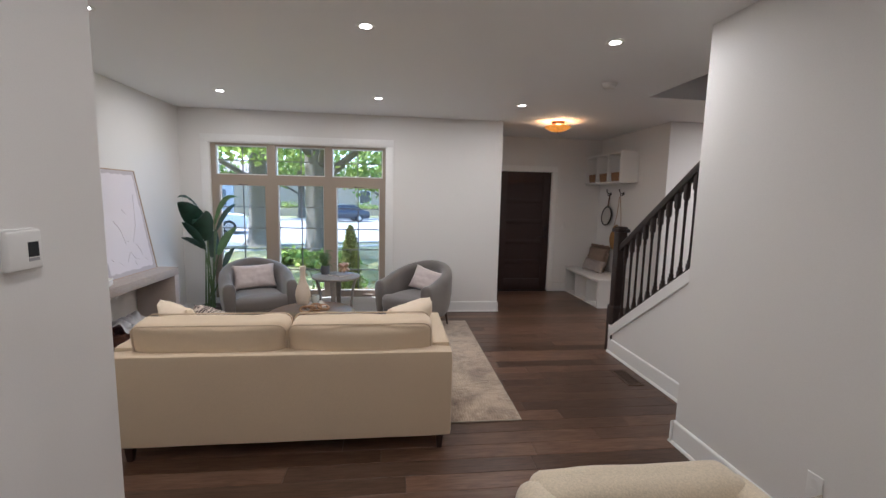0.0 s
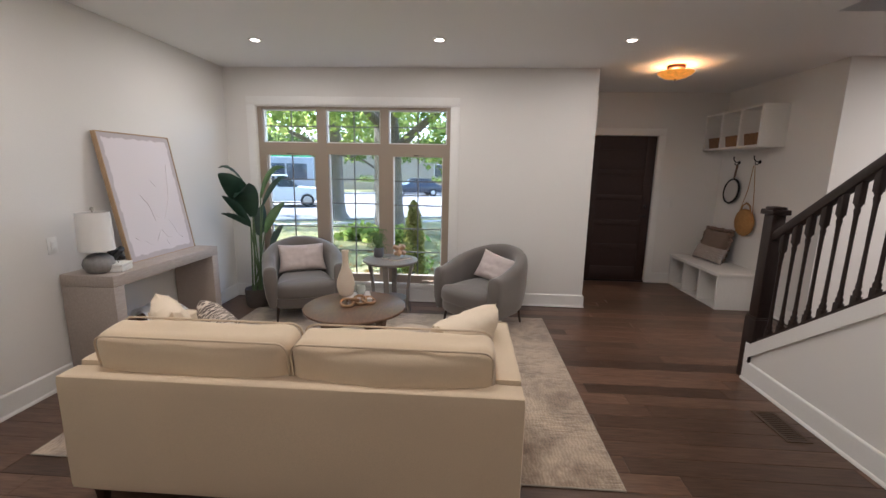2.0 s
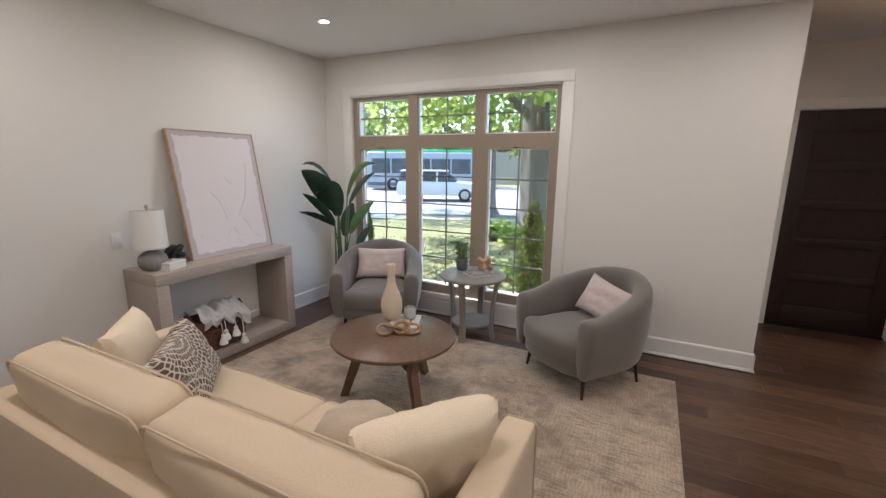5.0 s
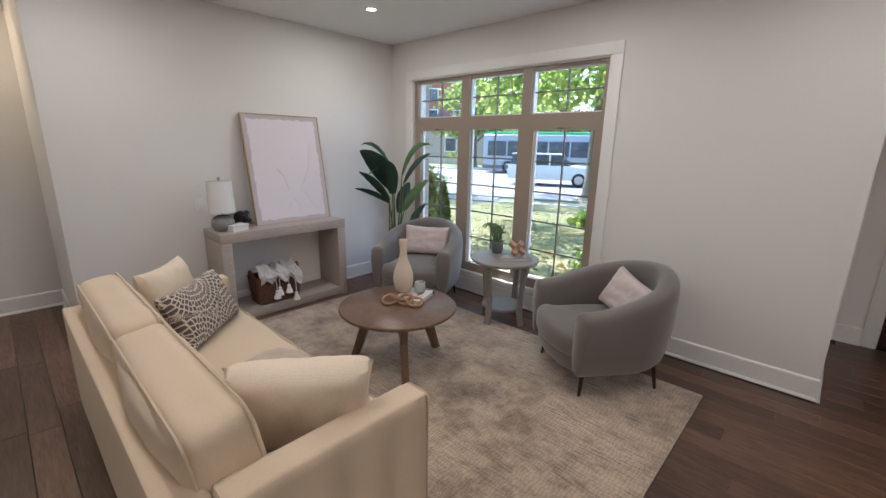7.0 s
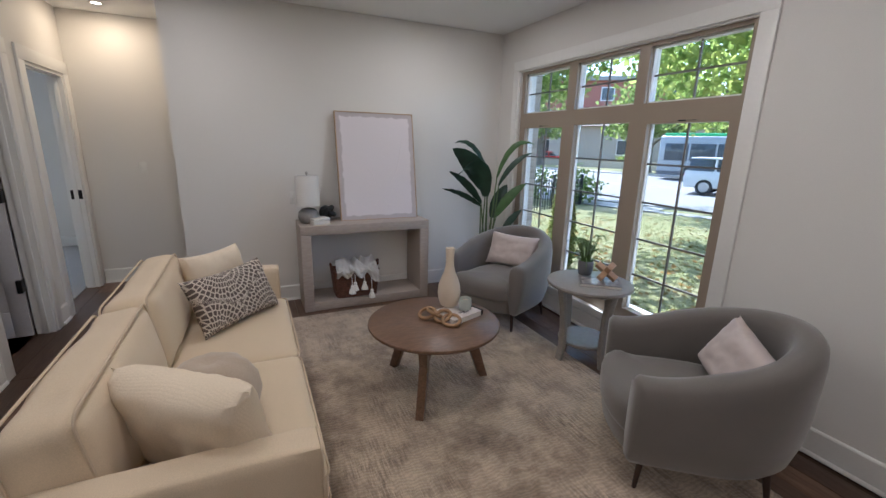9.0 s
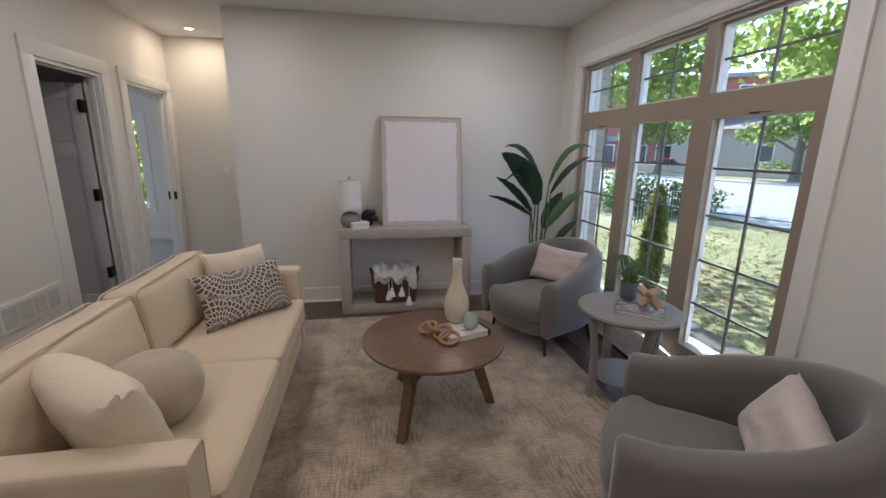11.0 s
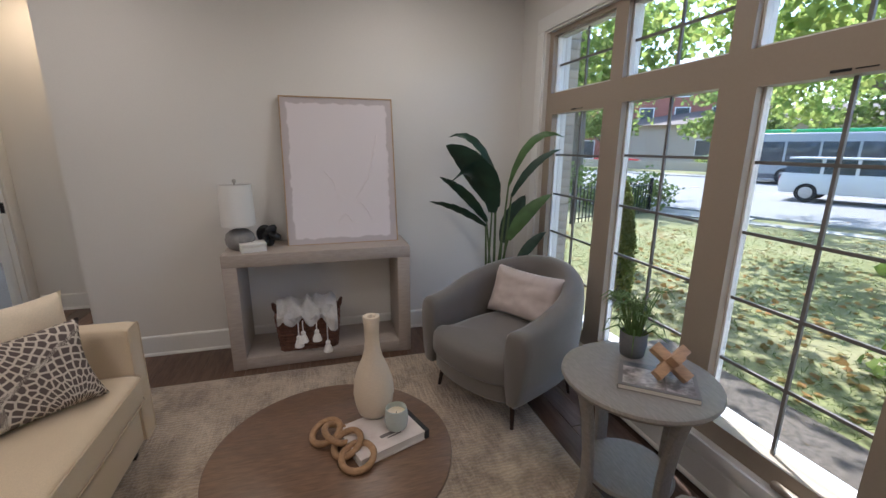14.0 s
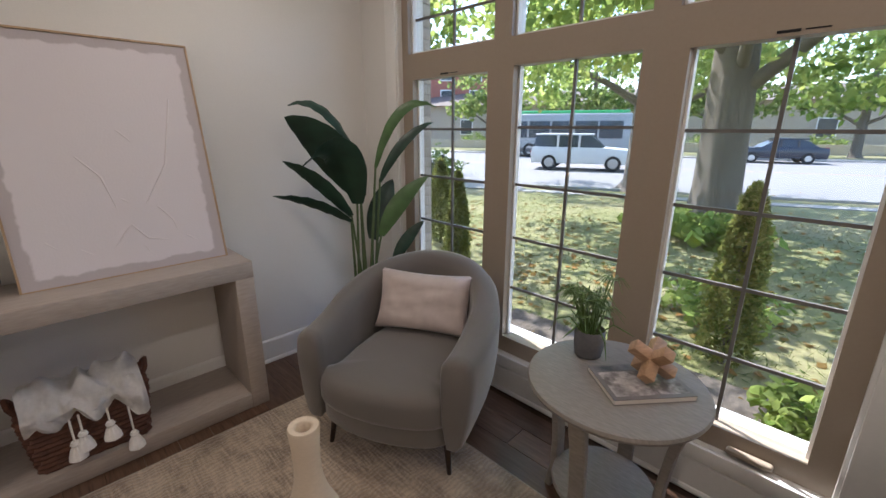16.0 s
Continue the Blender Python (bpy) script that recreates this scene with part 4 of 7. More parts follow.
def tub_chair(m, label):
    ch = thing("armchair", m, label, "armchair", "grey tub armchairs")
    hw, yb, db, yf = 0.348, -0.02, 0.435, -0.325
    N = 44
    rings = []
    for i in range(-2, N + 3):
        a = max(-1.0, min(1.0, 2 * i / N - 1))
        if abs(a) < 0.62:
            f = a / 0.62 * math.pi / 2
            x, y = hw * math.sin(f) * (1 + 0.04 * math.sin(2 * abs(f))), yb + db * math.cos(f)
            nx, ny = math.sin(f) / hw, math.cos(f) / db
        else:
            k = (abs(a) - 0.62) / 0.38
            x, y = math.copysign(hw - 0.012 * k * k, a), yb + (yf - yb) * k
            nx, ny = math.copysign(1, a), 0.12 * k
        ln = math.hypot(nx, ny)
        nx, ny = nx / ln, ny / ln
        back = 0.5 + 0.5 * math.cos(math.pi * min(1, abs(a) / 0.95))
        zt = 0.605 + 0.195 * back ** 0.95
        sh = 1.0
        if i in (-2, N + 2):
            sh = 0.80
        if i in (-1, N + 1):
            sh = 0.92
        y -= 0.012 * (i in (-1, N + 1)) + 0.022 * (i in (-2, N + 2))
        prof = [(-0.034, 0.185), (-0.056, 0.30), (-0.062, 0.46), (-0.062, zt - 0.075), (-0.056, zt - 0.032), (-0.036, zt - 0.007), (0.002, zt), (0.042, zt - 0.009), (0.064, zt - 0.036), (0.073, zt - 0.10), (0.070, 0.44), (0.056, 0.31), (0.032, 0.21), (0.008, 0.178)]
        zc = (0.18 + zt) / 2
        rings.append([(x + nx * u * sh, y + ny * u * sh, zc + (z - zc) * (sh if sh == 1 else 0.5 + sh / 2)) for u, z in prof])
    part("shell", loft(rings), M_GREYCLOTH, ch, "rounded upholstered back and arms", smooth=60)
    half = [(0.0, -0.415), (0.10, -0.408), (0.19, -0.390), (0.26, -0.362), (0.305, -0.325), (0.312, -0.290), (0.285, -0.262), (0.272, -0.22), (0.272, -0.05), (0.255, 0.08), (0.22, 0.20), (0.12, 0.30), (0.0, 0.33)]
    outline = half + [(-x, y) for x, y in half[-2:0:-1]]
    part("seat_cushion", outline_loft(outline, [(0.03, 0.275), (0.008, 0.285), (0.0, 0.31), (0.0, 0.375), (0.008, 0.405), (0.03, 0.424), (0.08, 0.434), (0.18, 0.440), (0.26, 0.441)]), M_GREYCLOTH, ch, smooth=60)
    base = [(x * 0.97, y * 0.95 if y < 0 else y) for x, y in outline]
    part("seat_frame", outline_loft(base, [(0.05, 0.166), (0.018, 0.172), (0.004, 0.19), (0.0, 0.276), (0.02, 0.277)]), M_GREYCLOTH, ch, smooth=60)
    for sx, sy in ((-1, -1), (1, -1), (-1, 1), (1, 1)):
        x, y = 0.27 * sx, 0.25 * sy
        part("leg", loft([[(x + q + 0.028 * sx * (1 - z / 0.23), y + w + 0.028 * sy * (1 - z / 0.23), z) for q, w in rounded_rect(s, s, s * 0.45, 3)] for s, z in ((0.019, 0.0), (0.027, 0.10), (0.036, 0.200))]), M_CHAIRLEG, ch, "dark tapered leg")
    return ch


def facing(dx, dy):
    """Degrees about z that turn -y to the way given."""
    return math.degrees(math.atan2(dx, -dy))


CHR = pose(0.312, 5.085, 0, 0, 0, facing(-0.593, -0.805))
CHL = pose(-1.643, 5.205, 0, 0, 0, facing(0.434, -0.900))
tub_chair(CHR, "grey upholstered tub armchair at the rug's corner beside the blank wall")
tub_chair(CHL, "grey upholstered tub armchair in front of the potted plant")
for m, w, h, sd in ((pose(-0.035, -0.025, -0.025) @ CHR @ pose(0.03, 0.15, 0.455, -24, 0, 10) @ pose(0, 0, 0, 0, 14, 0), 0.44, 0.31, 5.0), (CHL @ pose(0.0, 0.125, 0.438, -22, 0, 3), 0.52, 0.32, 6.0)):
    d, c = cushion("lumbar_pillow", m, w, h, 0.14, M_SATIN, "silvery satin lumbar pillow on the grey armchair", sd, wave=0.007)


# coffee table
ct = thing("coffee_table", pose(-0.79, 4.158, 0), "round brown wooden coffee table with three splayed legs", "coffee table")
TZ = 0.458
part("tabletop", lathe([(0, TZ - 0.030), (0.40, TZ - 0.030), (0.414, TZ - 0.024), (0.42, TZ - 0.014), (0.418, TZ - 0.004), (0.412, TZ), (0, TZ)], 72), M_TABLEWOOD, ct, smooth=35)
for k, (fx_, fy_) in enumerate(((-0.315, -0.18), (0.335, -0.225), (0.045, 0.37))):
    a = math.atan2(fy_, fx_)
    R = math.hypot(fx_, fy_)
    rot = pose(0, 0, 0, 0, 0, math.degrees(a))
    w, t = 0.030, 0.024
    bm = bmesh.new()
    prof = [(R - 0.045, 0.012), (R + 0.012, 0.012), (R - 0.085, 0.30), (R - 0.045, TZ - 0.030), (R - 0.125, TZ - 0.030), (R - 0.150, 0.29)]
    v0 = [bm.verts.new((x, -t, z)) for x, z in prof]
    v1 = [bm.verts.new((x, t, z)) for x, z in prof]
    bm.faces.new(v0), bm.faces.new(v1[::-1])
    for i in range(len(prof)):
        j = (i + 1) % len(prof)
        bm.faces.new((v0[i], v0[j], v1[j], v1[i]))
    bmesh.ops.bevel(bm, geom=list(bm.edges), offset=0.004, segments=2, affect="EDGES", profile=0.5)
    bmesh.ops.transform(bm, matrix=rot, verts=bm.verts)
    part("leg", bm, M_TABLEWOOD, ct)
    st_ = bmesh.new()
    add_box(st_, 0.0, R - 0.11, -0.017, 0.017, 0.285, 0.335, bevel=0.004)
    bmesh.ops.transform(st_, matrix=rot @ pose(0, 0, 0.004 * k), verts=st_.verts)
    part("stretcher", st_, M_TABLEWOOD, ct)

# side table
STX, STY, STZ = -0.718, 5.369, 0.602
sd = thing("side_table", pose(STX, STY, 0), "round grey-washed wooden side table with a lower shelf", "side table")
part("tabletop", lathe([(0, STZ - 0.034), (0.285, -0.034 + STZ), (0.298, STZ - 0.026), (0.304, STZ - 0.014), (0.300, STZ - 0.003), (0.29, STZ), (0, STZ)], 64), M_GREYWOOD, sd, smooth=35)
part("shelf", lathe([(0, 0.135), (0.175, 0.135), (0.185, 0.142), (0.187, 0.152), (0.182, 0.16), (0, 0.16)], 56), M_GREYWOOD, sd, smooth=35)
for ang in (-92, -2, 88, 178):
    bm = bmesh.new()
    path = [(0.215, 0.0), (0.195, 0.12), (0.198, 0.26), (0.215, 0.42), (0.245, STZ - 0.034)]
    wid = [0.030, 0.030, 0.028, 0.030, 0.040]
    rings = []
    for (r, z), w in zip(path, wid):
        rings.append([(r + a, b, z) for a, b in rounded_rect(w, 0.058, 0.006, 2)])
    loft(rings, bm)
    bmesh.ops.transform(bm, matrix=pose(0, 0, 0, 0, 0, ang), verts=bm.verts)
    part("leg", bm, M_GREYWOOD, sd, smooth=50)

# console table
con = thing("console_table", pose(0, 0, 0), "washed oak waterfall console table against the white wall", "console table")
CX0, CX1, CY0, CY1, CZ = -2.715, -2.32, 3.522, 4.752, 0.812
part("top", box(CX0, CX1, CY0, CY1, CZ - 0.085, CZ, bevel=0.004), M_CONSOLE, con)
part("side", box(CX0 + 0.001, CX1 - 0.001, CY0 + 0.001, CY0 + 0.09, 0.0, CZ - 0.085, bevel=0.003), M_CONSOLE, con)
part("side", box(CX0 + 0.001, CX1 - 0.001, CY1 - 0.09, CY1 - 0.001, 0.0, CZ - 0.085, bevel=0.003), M_CONSOLE, con)
part("bottom", box(CX0 + 0.002, CX1 - 0.002, CY0 + 0.09, CY1 - 0.09, 0.002, 0.085, bevel=0.003), M_CONSOLE, con)

# leaning canvas
def canvas_material():
    m = mat("plaster_canvas", (0.66, 0.61, 0.63), 0.8, scale=120, vary=0.04, bump=0.3)
    n, l = m.node_tree.nodes, m.node_tree.links
    b = n["Principled BSDF"]
    tc, sep, no = n.new("ShaderNodeTexCoord"), n.new("ShaderNodeSeparateXYZ"), n.new("ShaderNodeTexNoise")
    l.new(tc.outputs["Object"], sep.inputs[0]), l.new(tc.outputs["Object"], no.inputs[0])
    no.inputs["Scale"].default_value, no.inputs["Detail"].default_value = 16, 4
    def math_(op, a, c):
        q = n.new("ShaderNodeMath")
        q.operation = op
        for s, v in zip(q.inputs, (a, c)):
            if isinstance(v, (int, float)):
                s.default_value = v
            else:
                l.new(v, s)
        return q.outputs[0]
    ax = math_("DIVIDE", math_("ABSOLUTE", sep.outputs["Y"], 0), 0.385)
    az = math_("DIVIDE", math_("ABSOLUTE", math_("SUBTRACT", sep.outputs["Z"], 0.515), 0), 0.515)
    ex = math_("MULTIPLY", math_("SUBTRACT", 1.0, ax), 0.385)
    ez = math_("MULTIPLY", math_("SUBTRACT", 1.0, az), 0.515)
    edge = math_("MINIMUM", ex, ez)
    wob = math_("ADD", edge, math_("MULTIPLY", math_("SUBTRACT", no.outputs[0], 0.5), 0.045))
    r = n.new("ShaderNodeValToRGB")
    r.color_ramp.elements[0].position, r.color_ramp.elements[1].position = 0.040, 0.048
    r.color_ramp.elements[0].color, r.color_ramp.elements[1].color = (0.50, 0.45, 0.46, 1), (0.72, 0.67, 0.69, 1)
    l.new(wob, r.inputs[0]), l.new(r.outputs[0], b.inputs["Base Color"])
    return m


lean = math.degrees(math.atan2(0.175, 1.02))
art = thing("wall_canvas", pose(-2.508, 4.31, CZ, 0, -lean, 0), "large off-white textured canvas in thin oak frame leaning on wall", "painting")
part("canvas", box(-0.030, -0.004, -0.382, 0.382, 0.004, 1.026), canvas_material(), art, smooth=0)
M_OAK = mat("light_oak", (0.42, 0.29, 0.17), 0.5, scale=20, vary=0.15, stretch=(4, 4, 1), bump=0.05)
part("frame", boxes((-0.036, 0.002, -0.390, -0.382, 0, 1.034), (-0.036, 0.002, 0.382, 0.390, 0, 1.034), (-0.036, 0.002, -0.382, 0.382, 1.026, 1.034), (-0.036, 0.002, -0.382, 0.382, 0, 0.0045)), M_OAK, art, "thin light oak frame", smooth=0)
M_RIDGE = mat("plaster_ridge", (0.76, 0.71, 0.72), 0.8, scale=120, vary=0.04)
RIDGES = (((-0.12, 0.53), (-0.05, 0.44), (-0.02, 0.30)), ((0.27, 0.78), (0.20, 0.48), (0.095, 0.31)), ((0.04, 0.64), (0.085, 0.59)), ((-0.055, 0.13), (-0.01, 0.19), (0.02, 0.22)), ((0.02, 0.22), (0.07, 0.15), (0.15, 0.13)),
          ((0.135, 0.29), (0.185, 0.22), (0.195, 0.17)), ((-0.28, 0.19), (-0.25, 0.16)), ((-0.175, 0.14), (-0.135, 0.11)), ((0.225, 0.14), (0.265, 0.11)), ((0.0, 0.34), (0.03, 0.32)), ((0.05, 0.12), (0.07, 0.08)))
for pts in RIDGES:
    part("plaster_ridge", tube([(-0.003, y, z) for y, z in pts], [0.003] + [0.0042] * (len(pts) - 2) + [0.002], 6), M_RIDGE, art)


# tall leafy plant
M_LEAF = mat("dark_leaf", (0.014, 0.042, 0.026), 0.42, scale=12, vary=0.35, stretch=(1, 1, 1), stain=0.35, second=(0.03, 0.085, 0.04), bump=0.08)
M_LEAF2 = mat("light_leaf", (0.065, 0.135, 0.042), 0.4, scale=12, vary=0.25, stain=0.3, second=(0.095, 0.18, 0.055), bump=0.08)
M_STEM = mat("green_stem", (0.09, 0.14, 0.055), 0.5, scale=20, vary=0.2, stretch=(5, 5, 1))
plant = thing("potted_plant", pose(-2.265, 5.365, 0), "tall bird-of-paradise plant with broad dark leaves in a basket pot", "plant")
M_POT = mat("dark_basket", (0.10, 0.085, 0.075), 0.8, scale=60, vary=0.3, bump=0.6, stretch=(1, 1, 4))
part("pot", lathe([(0, 0), (0.105, 0), (0.125, 0.03), (0.135, 0.20), (0.130, 0.215), (0.122, 0.205), (0.118, 0.18), (0, 0.175)], 32), M_POT, plant)
ORG = Vector((-2.25, 5.32, -0.015))


def blade(start, ctrl, tip, width, material, sidev, fold=0.25):
    s, c, t = (Vector(p) - ORG for p in (start, ctrl, tip))
    bm = bmesh.new()
    d0 = t - s
    sidev = Vector((0, d0.z, -d0.y)).normalized() * 0.6 + Vector((0.62 if sidev[0] > 0.7 else -0.4, 0, 0))
    n, rows = 16, []
    for i in range(n + 1):
        u = i / n
        p = s * (1 - u) ** 2 + c * 2 * u * (1 - u) + t * u * u
        d = ((c - s) * (1 - u) + (t - c) * u).normalized()
        side = Vector(sidev) - d * d.dot(Vector(sidev))
        side.normalize()
        nrm = d.cross(side)
        w = 1.08 * width * (math.sin(math.pi * min(1.0, u * 0.93 + 0.06)) ** 0.75) * (1 - 0.25 * u)
        if i == n:
            w = 0.002
        rip = 0.004 * math.sin(i * 2.1)
        rows.append([bm.verts.new(p + side * (w * k / 2) + nrm * (abs(k) * w * fold * 0.5 + rip * abs(k) - (0.0015 if lay else 0))) for lay in (0, 1) for k in (-1, -0.5, 0, 0.5, 1)])
    for a, b in zip(rows, rows[1:]):
        for o in (0, 5):
            for k in range(4):
                q = (a[o + k], a[o + k + 1], b[o + k + 1], b[o + k])
                bm.faces.new(q if o == 0 else q[::-1])
        bm.faces.new((a[0], b[0], b[5], a[5])), bm.faces.new((a[4], a[9], b[9], b[4]))
    return part("leaf", bm, material, plant, smooth=60)


def grow(start, ctrl, tip, width, material, turn, a):
    blade(start, ctrl, tip, width, material, (turn, 0, 0))
    b0 = Vector((0.05 * math.cos(a), 0.05 * math.sin(a), 0.17))
    e = Vector(start) - ORG
    mid_ = Vector((e.x * 0.55 + b0.x * 0.45, e.y * 0.55 + b0.y * 0.45, (e.z + 0.17) / 2))
    part("stem", tube([b0, mid_, e], [0.011, 0.009, 0.006], 7), M_STEM, plant)


grow((-2.27, 5.34, 1.26), (-2.36, 5.22, 1.64), (-2.43, 5.03, 1.55), 0.079, M_LEAF, 0.6, 0.0)
grow((-2.25, 5.33, 1.05), (-2.34, 5.20, 1.38), (-2.42, 5.00, 1.49), 0.240, M_LEAF, 0.8, 2.4)
grow((-2.24, 5.30, 1.02), (-2.22, 5.24, 1.46), (-2.27, 5.00, 1.24), 0.22, M_LEAF, 0.9, 4.8)
grow((-2.26, 5.27, 0.95), (-2.33, 5.12, 1.18), (-2.36, 4.94, 1.27), 0.094, M_LEAF, 0.8, 7.2)
grow((-2.25, 5.26, 0.92), (-2.31, 5.08, 1.06), (-2.335, 4.86, 1.10), 0.072, M_LEAF, 0.9, 9.6)
grow((-2.19, 5.40, 1.22), (-2.12, 5.50, 1.66), (-1.99, 5.69, 1.55), 0.061, M_LEAF2, 0.9, 12.0)
grow((-2.18, 5.42, 1.14), (-2.10, 5.52, 1.42), (-2.03, 5.70, 1.47), 0.061, M_LEAF, 0.9, 14.4)
grow((-2.16, 5.40, 0.83), (-2.11, 5.48, 1.06), (-2.02, 5.65, 1.17), 0.108, M_LEAF2, 0.8, 16.8)
grow((-2.22, 5.38, 0.80), (-2.24, 5.46, 1.02), (-2.24, 5.56, 1.14), 0.150, M_LEAF, 0.9, 19.2)
grow((-2.13, 5.46, 0.66), (-2.10, 5.54, 0.82), (-2.05, 5.64, 0.90), 0.079, M_LEAF, 0.8, 21.6)


# cream armchair near the start
ca = thing("armchair", pose(0.82, 0.80, 0), "cream boucle armchair beside the bare wall", "armchair")
part("back", soft_box(-0.36, 0.36, 0.22, 0.39, 0.16, 0.745, 0.06, 0.01, 12, 3.3, 0.006, "y"), M_BOUCLE, ca)
for x in (-0.34, 0.34):
    part("arm", soft_box(x - 0.075, x + 0.075, -0.36, 0.36, 0.15, 0.735 if x < 0 else 0.72, 0.065, 0.006, 12, x * 9, 0.006), M_BOUCLE, ca)
part("seat_cushion", soft_box(-0.265, 0.265, -0.37, 0.22, 0.22, 0.44, 0.05, 0.015, 12, 8.1, 0.006), M_BOUCLE, ca)
for x in (-0.3, 0.3):
    for y in (-0.3, 0.3):
        part("leg", loft([[(x + a, y + b, z) for a, b in rounded_rect(w, w, 0.01, 2)] for w, z in ((0.03, 0), (0.045, 0.17))]), M_CHAIRLEG, ca)
d, c = cushion("throw_pillow", pose(1.0, 0.80, 0.452, -10, 0, 3), 0.46, 0.37, 0.14, mat("taupe_pillow_cloth", (0.48, 0.42, 0.35), 0.85, scale=200, vary=0.08, bump=0.3), "flat taupe pillow on the boucle armchair", 9.0)


# ---- outdoors ----
G = -0.35
GR = -0.60                    # level of the street
UX, UY = Vector((0.922, 0.387, 0)), Vector((-0.387, 0.922, 0))
RO = Vector((-4.0, 19.2, GR))


def gz(x, y):
    """The lawn's height: level by the house, then falling to the street."""
    v = (x - RO.x) * UY.x + (y - RO.y) * UY.y
    return G + (GR - G) * max(0.0, min(1.0, (v + 11.0) / 9.5))



def road_at(u, v, z=0.0):
    return RO + UX * u + UY * v + Vector((0, 0, z))


def strip(u0, u1, v0, v1, z0, z1, bevel=0.0):
    bm = bmesh.new()
    add_box(bm, u0, u1, v0, v1, z0, z1, bevel)
    bmesh.ops.transform(bm, matrix=Matrix.Translation((RO.x, RO.y, 0)) @ Matrix(((UX.x, UY.x, 0), (UX.y, UY.y, 0), (0, 0, 1))).to_4x4(), verts=bm.verts)
    return bm


M_GRASS = mat("lawn", (0.165, 0.168, 0.062), 0.9, scale=30, vary=0.45, stain=0.8, stain_scale=0.45, second=(0.27, 0.235, 0.12), bump=0.9, fine=160)
M_MULCH = mat("mulch", (0.10, 0.082, 0.066), 0.95, scale=25, vary=0.5, bump=0.9, stain=0.4, second=(0.09, 0.07, 0.05), stain_scale=6)
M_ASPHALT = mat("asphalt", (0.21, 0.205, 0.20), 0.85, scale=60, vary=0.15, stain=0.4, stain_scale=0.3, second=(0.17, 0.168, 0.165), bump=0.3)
M_CONC = mat("concrete", (0.29, 0.28, 0.255), 0.85, scale=40, vary=0.10, stain=0.4, stain_scale=0.7, second=(0.30, 0.285, 0.26), bump=0.3)
M_BARK = mat("bark", (0.15, 0.125, 0.10), 0.9, scale=8, vary=0.4, stretch=(5, 5, 1), stain=0.5, second=(0.20, 0.18, 0.15), bump=0.9)
lawn = bmesh.new()
cols = []
for u in (-190, 190):
    cols.append([lawn.verts.new(Vector((RO.x, RO.y, 0)) + UX * u + UY * v + Vector((0, 0, G + (GR - G) * max(0.0, min(1.0, (v + 11.0) / 9.5))))) for v in (-90, -11.0, -1.5, 220)])
for i in range(3):
    lawn.faces.new((cols[0][i], cols[1][i], cols[1][i + 1], cols[0][i + 1]))
solid("ground", lawn, M_GRASS, "mown lawn with yellowed patches falling to the street", "lawn", "structure", smooth=0)
solid("planting_bed", boxes((-2.5, 1.3, WY + 0.2, 7.35, G - 0.02, G + 0.03)), M_MULCH, "dark mulch bed under the window", "bed", "structure", smooth=0)
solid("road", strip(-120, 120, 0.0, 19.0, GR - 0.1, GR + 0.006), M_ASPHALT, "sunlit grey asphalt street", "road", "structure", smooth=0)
for v in (-0.18, 19.0):
    solid("kerb", strip(-120, 120, v, v + 0.18, GR - 0.1, GR + 0.08, 0.02), M_CONC, "concrete kerb along the street", "kerb", "structure")
solid("pavement", strip(-120, 120, -1.49, -0.95, GR - 0.1, GR + 0.02), M_CONC, "concrete pavement along the street", "pavement", "structure", smooth=0)
solid("pavement", strip(-120, 120, 20.6, 22.0, GR - 0.1, GR + 0.012), M_CONC, "concrete pavement across the street", "pavement", "structure", smooth=0)
solid("driveway", strip(-30, -5.5, -1.49, -0.16, GR - 0.1, GR + 0.03), M_CONC, "pale concrete drive crossing the verge", "driveway", "structure", smooth=0)
solid("lane_mark", strip(-120, 120, 9.4, 9.52, GR, GR + 0.012), mat("lane_paint", (0.50, 0.33, 0.16), 0.7, scale=20, vary=0.2), "worn yellow line in the street", "road marking", "structure", smooth=0)


def leaf_material(name, colour, glow):
    m = bpy.data.materials.new(name)
    m.use_nodes = True
    n, l = m.node_tree.nodes, m.node_tree.links
    out = n["Material Output"]
    n.remove(n["Principled BSDF"])
    d, t, mx = n.new("ShaderNodeBsdfDiffuse"), n.new("ShaderNodeBsdfTranslucent"), n.new("ShaderNodeMixShader")
    geo, ramp, ramp2 = n.new("ShaderNodeNewGeometry"), n.new("ShaderNodeValToRGB"), n.new("ShaderNodeValToRGB")
    for r, c in ((ramp, colour), (ramp2, glow)):
        r.color_ramp.elements[0].color = (c[0] * 0.6, c[1] * 0.7, c[2] * 0.6, 1)
        r.color_ramp.elements[1].color = (min(1, c[0] * 1.5), min(1, c[1] * 1.3), c[2] * 1.3, 1)
        l.new(geo.outputs["Random Per Island"], r.inputs[0])
    l.new(ramp.outputs[0], d.inputs[0]), l.new(ramp2.outputs[0], t.inputs[0])
    mx.inputs[0].default_value = 0.5
    l.new(d.outputs[0], mx.inputs[1]), l.new(t.outputs[0], mx.inputs[2]), l.new(mx.outputs[0], out.inputs[0])
    return m


M_FOL = leaf_material("maple_foliage", (0.14, 0.19, 0.065), (0.42, 0.54, 0.15))
M_FOLFAR = leaf_material("far_foliage", (0.12, 0.165, 0.07), (0.30, 0.40, 0.12))
M_THUJA = leaf_material("thuja_foliage", (0.17, 0.19, 0.07), (0.29, 0.32, 0.09))
M_FALLEN = leaf_material("fallen_leaves", (0.30, 0.20, 0.08), (0.2, 0.12, 0.04))

SHAPE = ((0.0, -0.5), (0.30, -0.28), (0.5, 0.05), (0.22, 0.18), (0.0, 0.5), (-0.22, 0.18), (-0.5, 0.05), (-0.30, -0.28))


